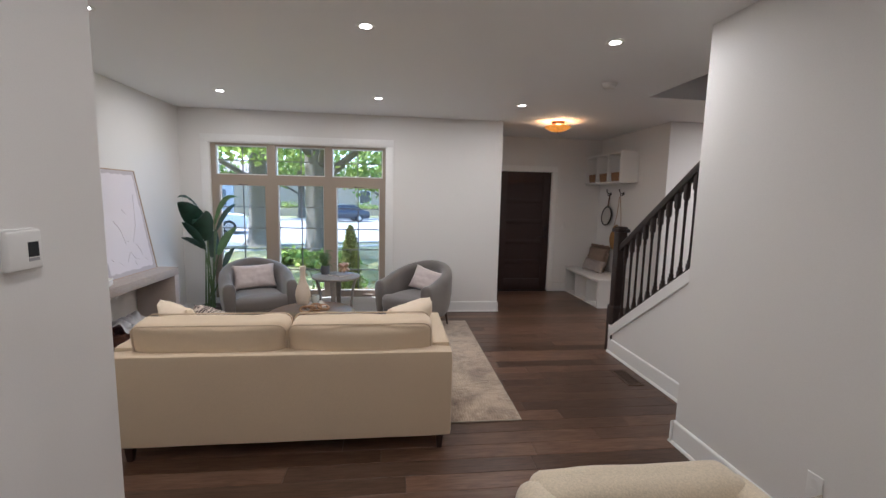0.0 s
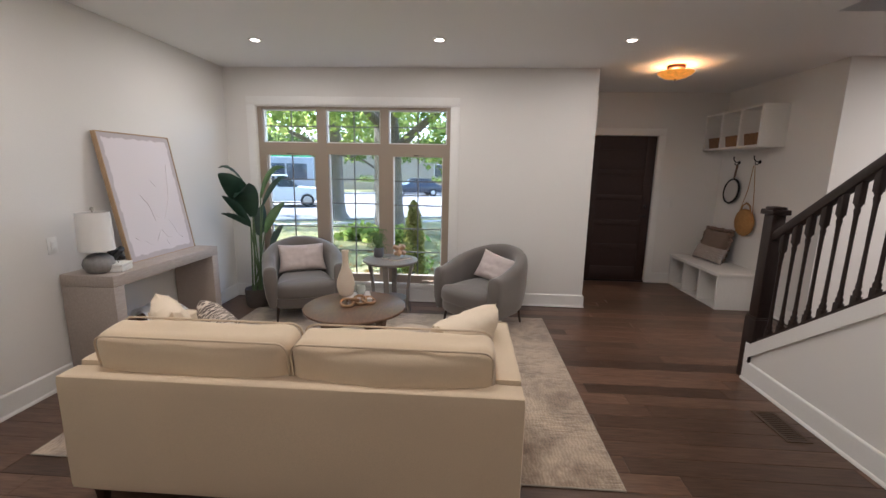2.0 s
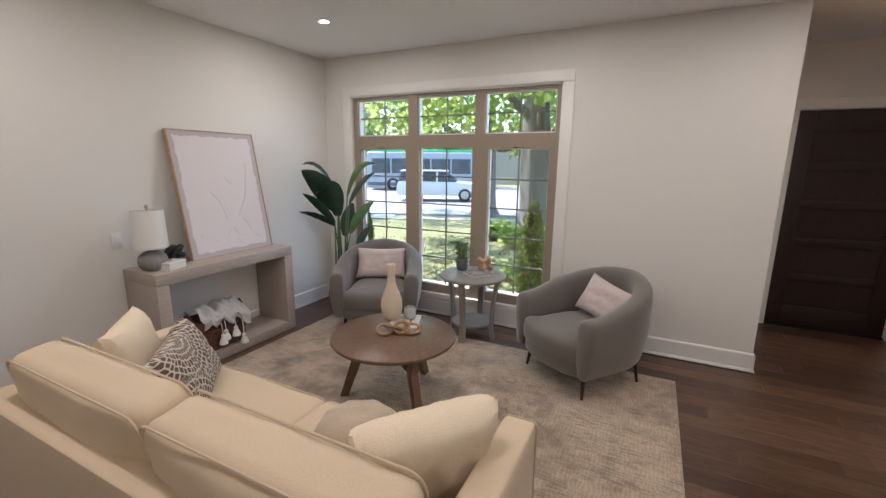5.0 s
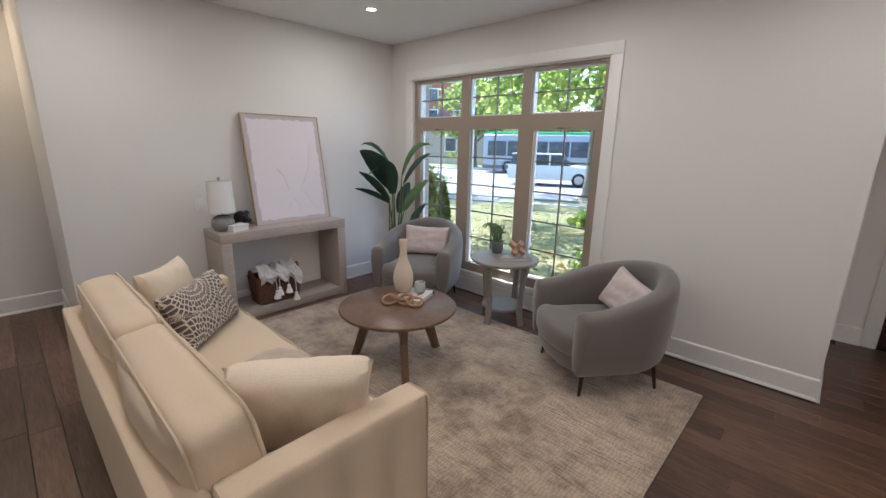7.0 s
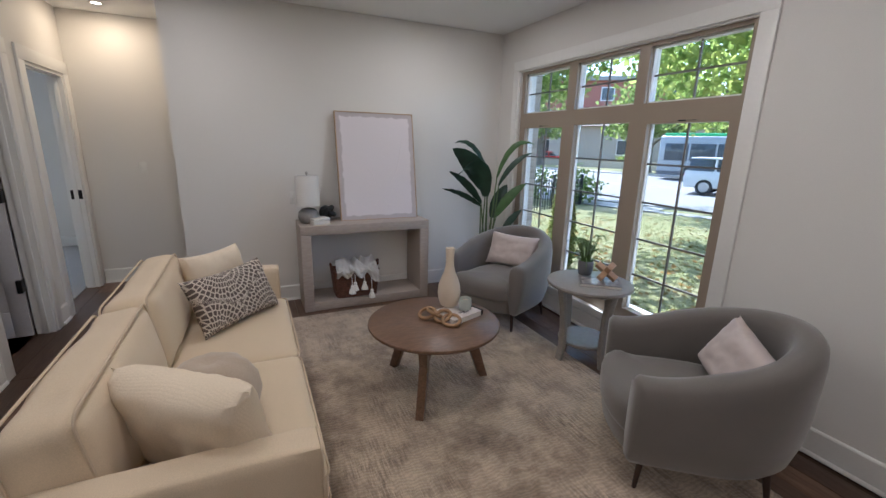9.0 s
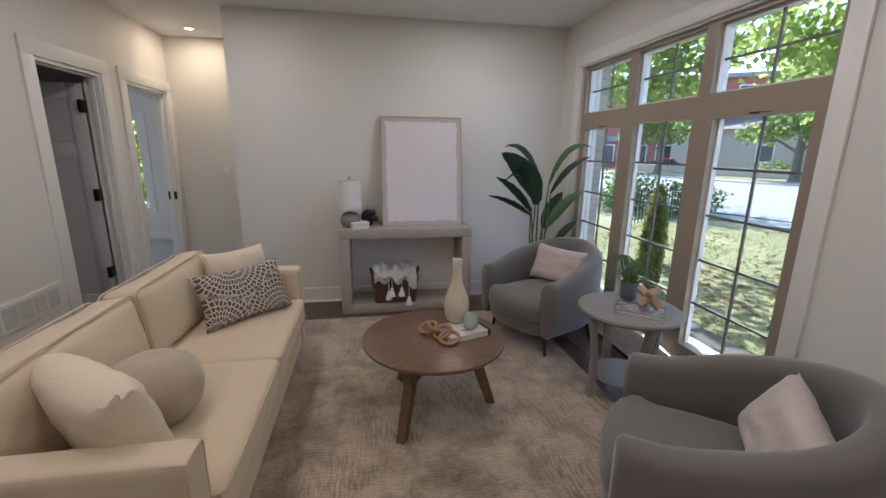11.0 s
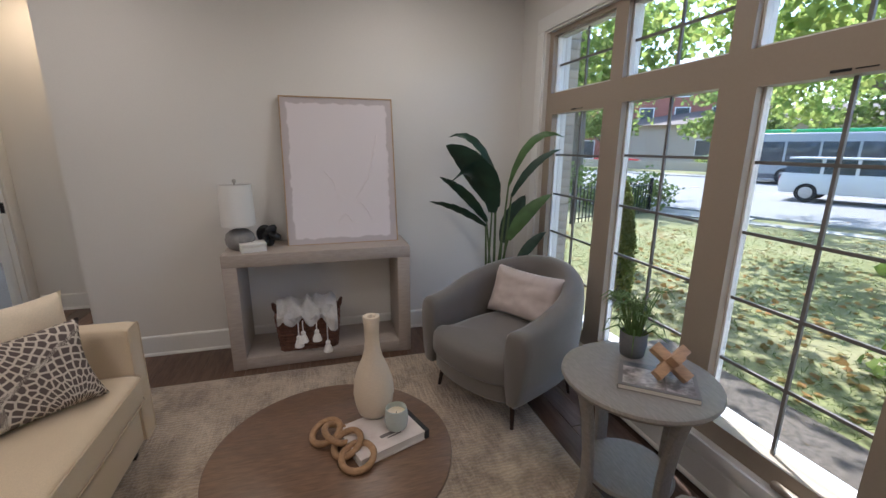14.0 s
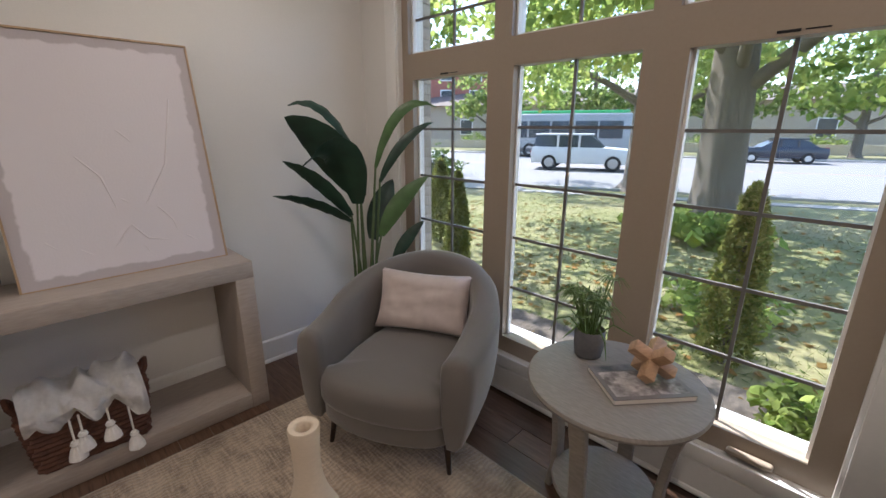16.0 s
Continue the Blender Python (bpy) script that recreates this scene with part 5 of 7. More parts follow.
def leaves(points, size, rng, flat=0.0, shape=SHAPE):
    """Leaf blades at points; flat 1 lays them level."""
    k = len(shape)
    n = len(points)
    th = rng.uniform(0, 2 * np.pi, n)
    ax = rng.normal(size=(n, 3))
    ax[:, 2] += 3 * flat
    ax /= np.linalg.norm(ax, axis=1)[:, None]
    ref = np.where(np.abs(ax[:, 2:3]) < 0.9, np.array([[0, 0, 1.0]]), np.array([[1.0, 0, 0]]))
    a = np.cross(ax, ref)
    a /= np.linalg.norm(a, axis=1)[:, None]
    b = np.cross(ax, a)
    u, v = np.cos(th)[:, None] * a + np.sin(th)[:, None] * b, -np.sin(th)[:, None] * a + np.cos(th)[:, None] * b
    s = size * rng.uniform(0.6, 1.3, n)[:, None]
    sh = np.array(shape)
    co = points[:, None, :] + s[:, None, :] * (sh[None, :, 0:1] * u[:, None, :] + sh[None, :, 1:2] * v[:, None, :] + 0.25 * (np.abs(sh[None, :, 0:1]) * ax[:, None, :]))
    me = bpy.data.meshes.new("foliage")
    faces = (np.arange(n)[:, None] * k + np.arange(k)[None, :]).tolist()
    me.from_pydata(co.reshape(-1, 3).tolist(), [], faces)
    return me


def crown_points(rng, blobs, n):
    """Leaf places in clumps on the outside of ellipsoids (x, y, z, rx, ry, rz)."""
    w = np.array([b[3] * b[4] for b in blobs])
    pick = rng.choice(len(blobs), n, p=w / w.sum())
    bl = np.array(blobs)[pick]
    clump = rng.normal(size=(len(blobs) * 60, 3))
    clump /= np.linalg.norm(clump, axis=1)[:, None]
    c = clump[pick * 60 + rng.integers(0, 60, n)] + rng.normal(size=(n, 3)) * 0.16
    r = rng.uniform(0.55, 1.05, n)[:, None]
    return bl[:, :3] + c * r * bl[:, 3:]


def tree(name, x, y, r, h, blobs, n, size, seed, label, material, limbs, lean=(0, 0)):
    rng = np.random.default_rng(seed)
    t = thing(name, pose(x, y, gz(x, y) - 0.03), label, "tree")
    zs = (0.0, 0.12, 0.35, 0.8, 1.6, 2.6, 4.0, h)
    ks = (1.55, 1.3, 1.12, 1.0, 0.95, 0.9, 0.78, 0.4)
    rings = []
    for z, k in zip(zs, ks):
        c = Vector((lean[0] * z, lean[1] * z, z))
        rings.append([c + Vector((math.cos(a) * r * k, math.sin(a) * r * k, 0)) * (1 + 0.09 * math.sin(5 * a + seed) + 0.06 * noise.noise((math.cos(a) * 2, math.sin(a) * 2, z * 2 + seed)) + (0.18 * max(0, math.sin(3 * a + seed)) if z < 0.2 else 0)) for a in [2 * math.pi * q / 20 for q in range(20)]])
    part("trunk", loft(rings), M_BARK, t, smooth=60)
    for pts, rad in limbs:
        part("limb", tube(pts, rad, 9), M_BARK, t, smooth=60)
    me = leaves(crown_points(rng, blobs, n), size, rng)
    me.materials.append(material)
    cr = new("crown", me)
    cr.parent = t
    return t


# first two clumps and fourth, fifth limbs: unseen, added to shade the lawn
tree("maple_tree", -2.4, 14.3, 0.44, 7.0, [(-3.4, -4.5, 5.9, 2.1, 2.0, 0.9), (-0.9, -5.0, 6.1, 1.9, 1.6, 0.8), (-0.5, 0, 7.5, 4.0, 3.6, 2.6), (-3.2, -1.5, 4.6, 1.9, 1.8, 1.1), (2.4, -1.5, 5.0, 2.4, 2.0, 1.5), (0.8, -3.4, 4.4, 2.2, 1.6, 1.0), (-1.2, -3.0, 3.9, 1.6, 1.3, 0.9),
                                            (3.8, 0.6, 3.9, 1.6, 1.6, 1.0), (-1.0, 0.8, 3.2, 0.8, 0.8, 0.7), (1.6, 0.4, 2.9, 1.0, 1.0, 0.7)], 12000, 0.175, 3, "big maple tree with a pale trunk shading the lawn", M_FOL,
     [([(0, 0, 2.6), (1.2, -0.3, 3.6), (2.6, -1.0, 4.6), (3.6, -1.4, 5.4)], [0.16, 0.11, 0.07, 0.03]), ([(0, 0, 3.2), (-1.0, -0.8, 4.2), (-2.6, -1.4, 4.9)], [0.15, 0.10, 0.04]),
      ([(0, 0, 3.0), (0.4, -1.5, 4.0), (0.6, -3.0, 4.6)], [0.13, 0.08, 0.03]), ([(0, 0, 4.2), (-1.0, -1.8, 5.2), (-2.4, -3.4, 5.8), (-3.4, -4.5, 6.0)], [0.17, 0.11, 0.07, 0.03]), ([(-1.0, -1.8, 5.2), (-1.0, -3.4, 5.8), (-0.9, -5.0, 6.1)], [0.08, 0.05, 0.02]), ([(0, 0.0, 4.0), (0.3, 1.0, 6.0), (0.6, 1.6, 8.0)], [0.18, 0.12, 0.05])], (-0.03, 0.0))
tree("maple_tree", -5.7, 18.7, 0.44, 8.0, [(0, 0, 8.0, 4.2, 3.8, 2.8), (-2.6, -1.6, 4.6, 2.2, 2.0, 1.2), (2.2, -0.5, 4.4, 2.0, 1.8, 1.1), (-4.2, 0.5, 3.8, 1.6, 1.5, 0.9), (0.3, -2.6, 4.7, 1.8, 1.4, 1.0)], 8500, 0.19, 5, "street maple tree on the verge", M_FOL,
     [([(0, 0, 2.7), (-1.2, -0.5, 3.5), (-2.8, -1.0, 4.3)], [0.15, 0.10, 0.04]), ([(0, 0, 2.9), (0.9, -0.3, 2.75), (1.6, -0.4, 3.0), (2.4, -0.5, 3.9)], [0.13, 0.10, 0.08, 0.03]), ([(0, 0, 4), (0.3, 0.6, 6), (0.5, 0.9, 8)], [0.18, 0.12, 0.05])])
tree("street_tree", -17.5, 16.0, 0.36, 8.0, [(0, 0, 7.2, 4.0, 3.6, 2.6), (2.6, -1.0, 4.9, 2.2, 2.0, 1.2), (-2.0, -1.5, 4.6, 1.8, 1.6, 1.2), (4.2, 0, 6.0, 1.8, 1.6, 1.0)], 5000, 0.28, 8, "tall street tree past the iron fence", M_FOL,
     [([(0, 0, 3.0), (1.3, -0.5, 4.2), (2.8, -0.9, 5.2)], [0.16, 0.10, 0.04]), ([(0, 0, 3.4), (-1.2, -0.8, 4.6)], [0.14, 0.05])])
for k, (u, v, rr, sd_) in enumerate(((-14, 24.5, 0.30, 11), (-5, 25.0, 0.30, 12), (4.5, 24.0, 0.34, 13), (13, 24.0, 0.30, 14), (23, 24, 0.32, 15), (-26, 26, 0.3, 16))):
    p = road_at(u, v)
    tree("street_tree", p.x, p.y, rr, 7.0, [(0, 0, 6.2, 4.0, 3.6, 2.4), (-2.4, -1.2, 3.9, 1.9, 1.6, 1.0), (2.6, -0.8, 4.0, 1.9, 1.6, 1.0), (0.4, -2.0, 4.2, 1.5, 1.3, 0.9)], 2600, 0.36, sd_, "leafy tree across the street", M_FOLFAR,
         [([(0, 0, 2.2), (-1.2, -0.4, 3.0), (-2.4, -0.8, 3.8)], [0.14, 0.09, 0.03]), ([(0, 0, 2.3), (1.3, -0.3, 3.0), (2.6, -0.6, 3.9)], [0.14, 0.09, 0.03])])


def thuja(x, y, h, r, seed):
    rng = np.random.default_rng(seed)
    t = thing("thuja_shrub", pose(x, y, gz(x, y)), "slim green conifer shrub in the bed by the window", "shrub")
    part("stem", tube([(0, 0, 0), (0, 0, h * 0.8)], [0.03, 0.01], 8), M_BARK, t)
    n = 4600
    z = rng.uniform(0.02, 1, n) ** 0.9
    prof = np.sqrt(np.clip(1 - z, 0, 1)) * (0.75 + 0.25 * np.sin(np.clip(z * 3, 0, 1.57)))
    a = rng.uniform(0, 2 * np.pi, n)
    lump = 1 + 0.14 * np.sin(5 * a + 9 * z) + rng.normal(size=n) * 0.07
    rad = r * prof * lump * rng.uniform(0.7, 1.02, n)
    pts = np.stack([rad * np.cos(a), rad * np.sin(a), 0.03 + z * h], 1)
    me = leaves(pts, 0.055, rng, 0.0, ((0, -0.7), (0.14, -0.2), (0.30, 0.1), (0.10, 0.2), (0, 0.7), (-0.10, 0.2), (-0.30, 0.1), (-0.14, -0.2)))
    me.materials.append(M_THUJA)
    c = new("foliage", me)
    c.parent = t


thuja(-0.77, 7.70, 1.40, 0.235, 21)
thuja(-3.68, 7.70, 1.28, 0.19, 22)
thuja(-5.05, 8.75, 1.35, 0.26, 23)


def shrub(x, y, r, h, n, seed, material, label, size=0.08, name="shrub"):
    rng = np.random.default_rng(seed)
    t = thing(name, pose(x, y, gz(x, y)), label, "shrub")
    me = leaves(crown_points(rng, [(0, 0, h * 0.5, r, r, h * 0.5), (r * 0.3, -r * 0.2, h * 0.35, r * 0.7, r * 0.7, h * 0.35)], n), size, rng, 0.4)
    me.materials.append(material)
    c = new("foliage", me)
    c.parent = t
    part("stem", tube([(0, 0, 0), (0, 0, h * 0.5)], 0.015, 6), M_BARK, t)


shrub(-0.20, 7.02, 0.26, 0.34, 500, 31, M_FOL, "low round shrub by the window")
shrub(-1.90, 12.2, 0.75, 0.45, 700, 32, M_FOL, "broad-leaved hostas round the tree", 0.22)
shrub(-3.10, 13.1, 0.6, 0.4, 450, 33, M_FOL, "broad-leaved hostas round the tree", 0.22)
shrub(-1.05, 8.6, 0.5, 0.35, 450, 36, M_FOL, "low green groundcover on the lawn's edge", 0.10)
shrub(-11.6, 15.0, 1.0, 1.3, 900, 35, M_FOLFAR, "dark shrub behind the iron fence", 0.14)
shrub(-12.5, 13.0, 1.1, 1.5, 900, 37, M_FOLFAR, "dark shrub behind the iron fence", 0.14)
shrub(-9.2, -0.5, 1.7, 3.4, 2600, 38, M_FOL, "tall leafy shrub outside the bedroom window", 0.16)
for k, (u, v) in enumerate(((-18, 32), (-11, 32), (-4, 32), (5, 32), (14, 32), (24, 32))):
    p = road_at(u, v)
    shrub(p.x, p.y, 1.6, 1.5, 700, 40 + k, M_FOLFAR, "clipped shrub before the beige building", 0.22)

rng = np.random.default_rng(77)
q = np.stack([rng.uniform(-9, 4, 2200), 6.3 + rng.gamma(2.2, 2.0, 2200), np.zeros(2200)], 1)
q[:, 2] = [gz(a_, b_) + 0.012 for a_, b_ in q[:, :2]]
me = leaves(q, 0.085, rng, 1.5)
me.materials.append(M_FALLEN)
tagged(new("fallen_leaves", me), "scattered dry leaves on the lawn", "leaves", kind="stuff")
# grass blades near the window
n = 26000
q = np.stack([rng.uniform(-8, 3.5, n), 7.3 + rng.uniform(0, 1, n) ** 1.5 * 9, np.zeros(n)], 1)
q[:, 2] = [gz(a_, b_) + 0.02 for a_, b_ in q[:, :2]]
me = leaves(q, 0.06, rng, 0.0, ((-0.05, -0.5), (0.05, -0.5), (0.0, 0.6)))
me.materials.append(leaf_material("grass_blades", (0.095, 0.14, 0.035), (0.12, 0.16, 0.04)))
tagged(new("grass", me), "short green grass on the front lawn", "grass", kind="stuff")

# iron fence
fence = thing("iron_fence", pose(0, 0, 0), "black iron fence across the side of the lawn", "fence")
fa, fb = Vector((-9.1, 10.5, gz(-9.1, 10.5))), Vector((-10.8, 14.5, gz(-10.8, 14.5)))
fn = 26
for k in range(fn + 1):
    p = fa.lerp(fb, k / fn)
    big = k % 13 == 0
    w = 0.035 if big else 0.010
    part("post" if big else "picket", box(p.x - w, p.x + w, p.y - w, p.y + w, p.z - 0.02, p.z + (1.15 if big else 1.02)), M_BLACK, fence, smooth=0)
for z in (0.12, 0.92):
    part("rail", tube([fa + Vector((0, 0, z)), fb + Vector((0, 0, z))], 0.016, 6), M_BLACK, fence)

# house front: brick pier beside the window, eaves
M_PIERB = mat("beige_brick", (0.40, 0.35, 0.29), 0.8, scale=40, vary=0.1, piece=0.12, bump=0.4)
pier = solid("pier", box(-2.95, -2.41, WY + 0.2, WY + 0.31, G, 3.0), mat("pier_mortar", (0.36, 0.32, 0.27), 0.9, scale=60, vary=0.1), "pale beige brick pier beside the window", "pier", "structure", smooth=0)
solid("roof", boxes((-6.3, 8.2, -2.9, 6.55, 5.3, 5.6), (-6.3, 8.2, 5.97, 6.14, 3.0, 3.15)), M_TRIM, "white eaves over the front of the house", "roof", "structure", smooth=0)
wall("wall_upper", boxes((-6.15, 8.0, WY, WY + 0.2, H + 0.25, 5.3), (-6.15, 8.0, -2.72, -2.6, H + 0.25, 5.3), (-6.15, -6.0, -2.6, WY, H + 0.25, 5.3), (7.85, 8.0, -2.6, WY, H + 0.25, 5.3)), "plain upper walls of the house")

# beige building across the street
M_BEIGE_WALL = mat("beige_render", (0.46, 0.40, 0.32), 0.85, scale=20, vary=0.06, stain=0.3, stain_scale=0.2, second=(0.42, 0.36, 0.29), bump=0.2)
M_ROOFB = mat("brown_roof", (0.16, 0.13, 0.11), 0.85, scale=10, vary=0.2)
M_DARKGLASS = mat("dark_glass", (0.05, 0.06, 0.07), 0.15, scale=5, vary=0.2, bump=0)
RM = Matrix.Translation(RO) @ Matrix(((UX.x, UY.x, 0), (UX.y, UY.y, 0), (0, 0, 1))).to_4x4()
bld = thing("low_building", RM, "long low beige building across the street", "building")
part("wall", box(-30, 48, 35, 47, 0, 4.6), M_BEIGE_WALL, bld, smooth=0)
part("roof", prism([(34.3, 4.6), (47.7, 4.6), (41, 6.4)], 79.4, "x", -30.7), M_ROOFB, bld, smooth=0)
for k in range(4):
    u = -21 + k * 17.5
    w = part("window", boxes((u, u + 1.6, 34.96, 35.02, 1.2, 3.0)), M_TRIM, bld, smooth=0)
    part("pane", box(u + 0.1, u + 1.5, 34.94, 34.97, 1.3, 2.9), M_DARKGLASS, w, smooth=0)
solid("garden_wall", strip(-30, 48, 27.5, 27.8, GR, GR + 0.8), M_BEIGE_WALL, "low tan wall across the street", "wall", "structure", smooth=0)

# red brick shops down the street
M_BRICKF = mat("far_brick", (0.36, 0.13, 0.09), 0.85, scale=25, vary=0.2, stain=0.3, second=(0.30, 0.11, 0.08), stain_scale=0.3, bump=0.2)
shop = thing("brick_building", pose(-46, 42, GR, 0, 0, 52), "three-storey red brick building with shop windows down the street", "building")
part("wall", box(-16, 16, 0, 12, 0, 10.5), M_BRICKF, shop, smooth=0)
part("roof", box(-16.3, 16.3, -0.4, 12.3, 10.5, 11.0), M_CONC, shop, smooth=0)
part("band", box(-16.1, 16.1, -0.3, 0, 3.4, 4.1), M_CONC, shop, "pale band over the shops", smooth=0)
for j, (z0, z1) in enumerate(((0.6, 3.0), (5.0, 6.9), (8.0, 9.7))):
    for k in range(8):
        x = -14.6 + k * 3.9
        w = part("window", box(x, x + (2.9 if j == 0 else 1.7), -0.06, 0.02, z0, z1), M_TRIM, shop, smooth=0)
        part("pane", box(x + 0.12, x + (2.78 if j == 0 else 1.58), -0.09, -0.055, z0 + 0.12, z1 - 0.12), M_DARKGLASS, w, smooth=0)
shop2 = thing("brick_building", pose(-62, 22, GR, 0, 0, 66), "two-storey tan building down the street", "building")
part("wall", box(-12, 12, 0, 10, 0, 7), mat("tan_brick", (0.40, 0.27, 0.18), 0.85, scale=25, vary=0.2), shop2, smooth=0)
part("roof", box(-12.3, 12.3, -0.3, 10.3, 7, 7.5), M_CONC, shop2, smooth=0)
for k in range(6):
    w = part("window", box(-10.6 + k * 3.8, -8.8 + k * 3.8, -0.06, 0.02, 4.2, 6), M_TRIM, shop2, smooth=0)
    part("pane", box(-10.5 + k * 3.8, -8.9 + k * 3.8, -0.09, -0.055, 4.3, 5.9), M_DARKGLASS, w, smooth=0)


# vehicles
M_TYRE = mat("tyre_rubber", (0.02, 0.02, 0.02), 0.8, scale=60, vary=0.1)
M_RIM = mat("alloy_rim", (0.45, 0.45, 0.46), 0.35, 0.8, scale=40, vary=0.05)
M_LIGHT = mat("lamp_lens", (0.7, 0.7, 0.68), 0.2, scale=30, vary=0.05)
M_TAIL = mat("tail_lens", (0.4, 0.02, 0.02), 0.25, scale=30, vary=0.05)


def car(name, m, paint, label, length, width, side, cabin, wheel_r, wheels, category="car"):
    """side: lower body outline (x, z); cabin: upper outline (x, z), glazed."""
    c = thing(name, m, label, category)
    b = prism(side, width, "y", -width / 2, 0.04)
    part("body", b, paint, c)
    top = bmesh.new()
    zlo, zhi = min(z for _, z in cabin), max(z for _, z in cabin)
    rings = []
    for s in (-1, 1):
        rings.append([(x, s * (width / 2 - 0.05 - 0.14 * (z - zlo) / (zhi - zlo)), z) for x, z in cabin])
    loft(rings, top)
    part("cabin", top, M_DARKGLASS, c, "dark glass cabin")
    roof = [(x, z) for x, z in cabin if z > zhi - 0.12]
    x0, x1 = min(x for x, _ in roof), max(x for x, _ in roof)
    part("roof", box(x0 - 0.05, x1 + 0.05, -width / 2 + 0.16, width / 2 - 0.16, zhi - 0.03, zhi + 0.05, bevel=0.03), paint, c)
    xs = sorted({cabin[0][0], cabin[-1][0]})
    for x in (xs[0] + (xs[1] - xs[0]) * 0.36, xs[0] + (xs[1] - xs[0]) * 0.66):
        part("pillar", boxes((x - 0.05, x + 0.05, -width / 2 + 0.03, -width / 2 + 0.17, zlo, zhi), (x - 0.05, x + 0.05, width / 2 - 0.17, width / 2 - 0.03, zlo, zhi)), paint, c, smooth=0)
    for x in wheels:
        for s in (-1, 1):
            w = part("wheel", lathe([(wheel_r * 0.6, -0.1), (wheel_r * 0.95, -0.11), (wheel_r, -0.06), (wheel_r, 0.06), (wheel_r * 0.95, 0.11), (wheel_r * 0.6, 0.1)], 24, m=pose(x, s * (width / 2 - 0.09), wheel_r, 90)), M_TYRE, c)
            part("rim", lathe([(0, -0.09), (wheel_r * 0.2, -0.10), (wheel_r * 0.62, -0.085), (wheel_r * 0.62, 0.085), (wheel_r * 0.2, 0.10), (0, 0.09)], 16, m=pose(x, s * (width / 2 - 0.09), wheel_r, 90)), M_RIM, w)
    for s in (-1, 1):
        part("headlight", box(length / 2 - 0.22, length / 2 + 0.01, s * (width / 2 - 0.25) - 0.18, s * (width / 2 - 0.25) + 0.18, 0.62, 0.78, bevel=0.03), M_LIGHT, c)
        part("tail_light", box(-length / 2 - 0.01, -length / 2 + 0.12, s * (width / 2 - 0.2) - 0.12, s * (width / 2 - 0.2) + 0.12, 0.72, 0.95, bevel=0.02), M_TAIL, c)
    return c


def paint(name, colour):
    return mat(name, colour, 0.25, scale=10, vary=0.03, bump=0.0)


SUV = ([(-2.4, 0.35), (2.4, 0.35), (2.45, 0.85), (2.3, 1.02), (1.1, 1.12), (-2.35, 1.14), (-2.45, 0.8)], [(1.05, 1.10), (0.45, 1.66), (0.1, 1.72), (-1.9, 1.72), (-2.2, 1.62), (-2.35, 1.12)])
SEDAN = ([(-2.3, 0.3), (2.3, 0.3), (2.35, 0.7), (2.2, 0.84), (1.0, 0.95), (-1.7, 0.98), (-2.3, 0.92), (-2.35, 0.6)], [(1.0, 0.93), (0.3, 1.36), (-0.1, 1.42), (-0.9, 1.40), (-1.3, 1.32), (-1.85, 0.96)])
ang = math.degrees(math.atan2(UX.y, UX.x))


def parked(u, v, flip=0):
    p = road_at(u, v)
    return pose(p.x, p.y, GR + 0.006, 0, 0, ang + flip)


car("suv", parked(-4.2, 7.4), paint("white_car_paint", (0.58, 0.59, 0.60)), "white SUV on the street", 4.9, 1.95, *SUV, 0.38, (-1.5, 1.5))
p = Vector((-40.0, 36.0, G))
car("car", pose(p.x, p.y, GR, 0, 0, ang + 20), paint("red_car_paint", (0.50, 0.03, 0.03)), "red car parked before the shops", 4.6, 1.8, *SEDAN, 0.33, (-1.4, 1.4))
car("car", parked(6.4, 16.8, 180), paint("dark_car_paint", (0.03, 0.035, 0.05)), "dark car parked across the street", 4.6, 1.8, *SEDAN, 0.33, (-1.4, 1.4))
pole = thing("street_sign", pose(*road_at(-13.5, -1.3, 0.02)), "white post sign by the pavement", "sign")
part("post", box(-0.05, 0.05, -0.05, 0.05, 0, 2.0), M_TRIM, pole, smooth=0)
part("panel", box(-0.45, 0.45, -0.03, 0.03, 1.25, 1.75, bevel=0.01), M_TRIM, pole)


bus = thing("bus", parked(-6.3, 17.2), "white city bus with green roof edge on the street", "bus")
M_BUSW = paint("bus_white", (0.30, 0.32, 0.33))
M_BUSG = paint("bus_green", (0.06, 0.40, 0.13))
part("body", box(-4.4, 4.4, -1.25, 1.25, 0.35, 3.0, bevel=0.12, seg=3), M_BUSW, bus)
part("roof_band", box(-4.2, 4.2, -1.1, 1.1, 2.98, 3.2, bevel=0.06), M_BUSG, bus, "green roof pod")
part("skirt", box(-4.38, 4.38, -1.262, 1.262, 0.34, 0.62), mat("bus_grey", (0.10, 0.10, 0.11), 0.5, scale=20, vary=0.1), bus, smooth=0)
for s_ in (-1, 1):
    for k in range(5):
        part("window", box(-4.0 + k * 1.6, -2.52 + k * 1.6, s_ * 1.25 - 0.015, s_ * 1.25 + 0.015, 1.35, 2.5, bevel=0.01), M_DARKGLASS, bus)
part("windscreen", box(4.36, 4.42, -1.1, 1.1, 1.1, 2.75, bevel=0.02), M_DARKGLASS, bus)
for x in (-2.3, 2.5):
    for s_ in (-1, 1):
        w = part("wheel", lathe([(0.28, -0.14), (0.46, -0.15), (0.5, -0.08), (0.5, 0.08), (0.46, 0.15), (0.28, 0.14)], 24, m=pose(x, s_ * 1.13, 0.5, 90)), M_TYRE, bus)
        part("rim", lathe([(0, -0.11), (0.1, -0.13), (0.29, -0.12), (0.29, 0.12), (0.1, 0.13), (0, 0.11)], 16, m=pose(x, s_ * 1.13, 0.5, 90)), M_RIM, w)


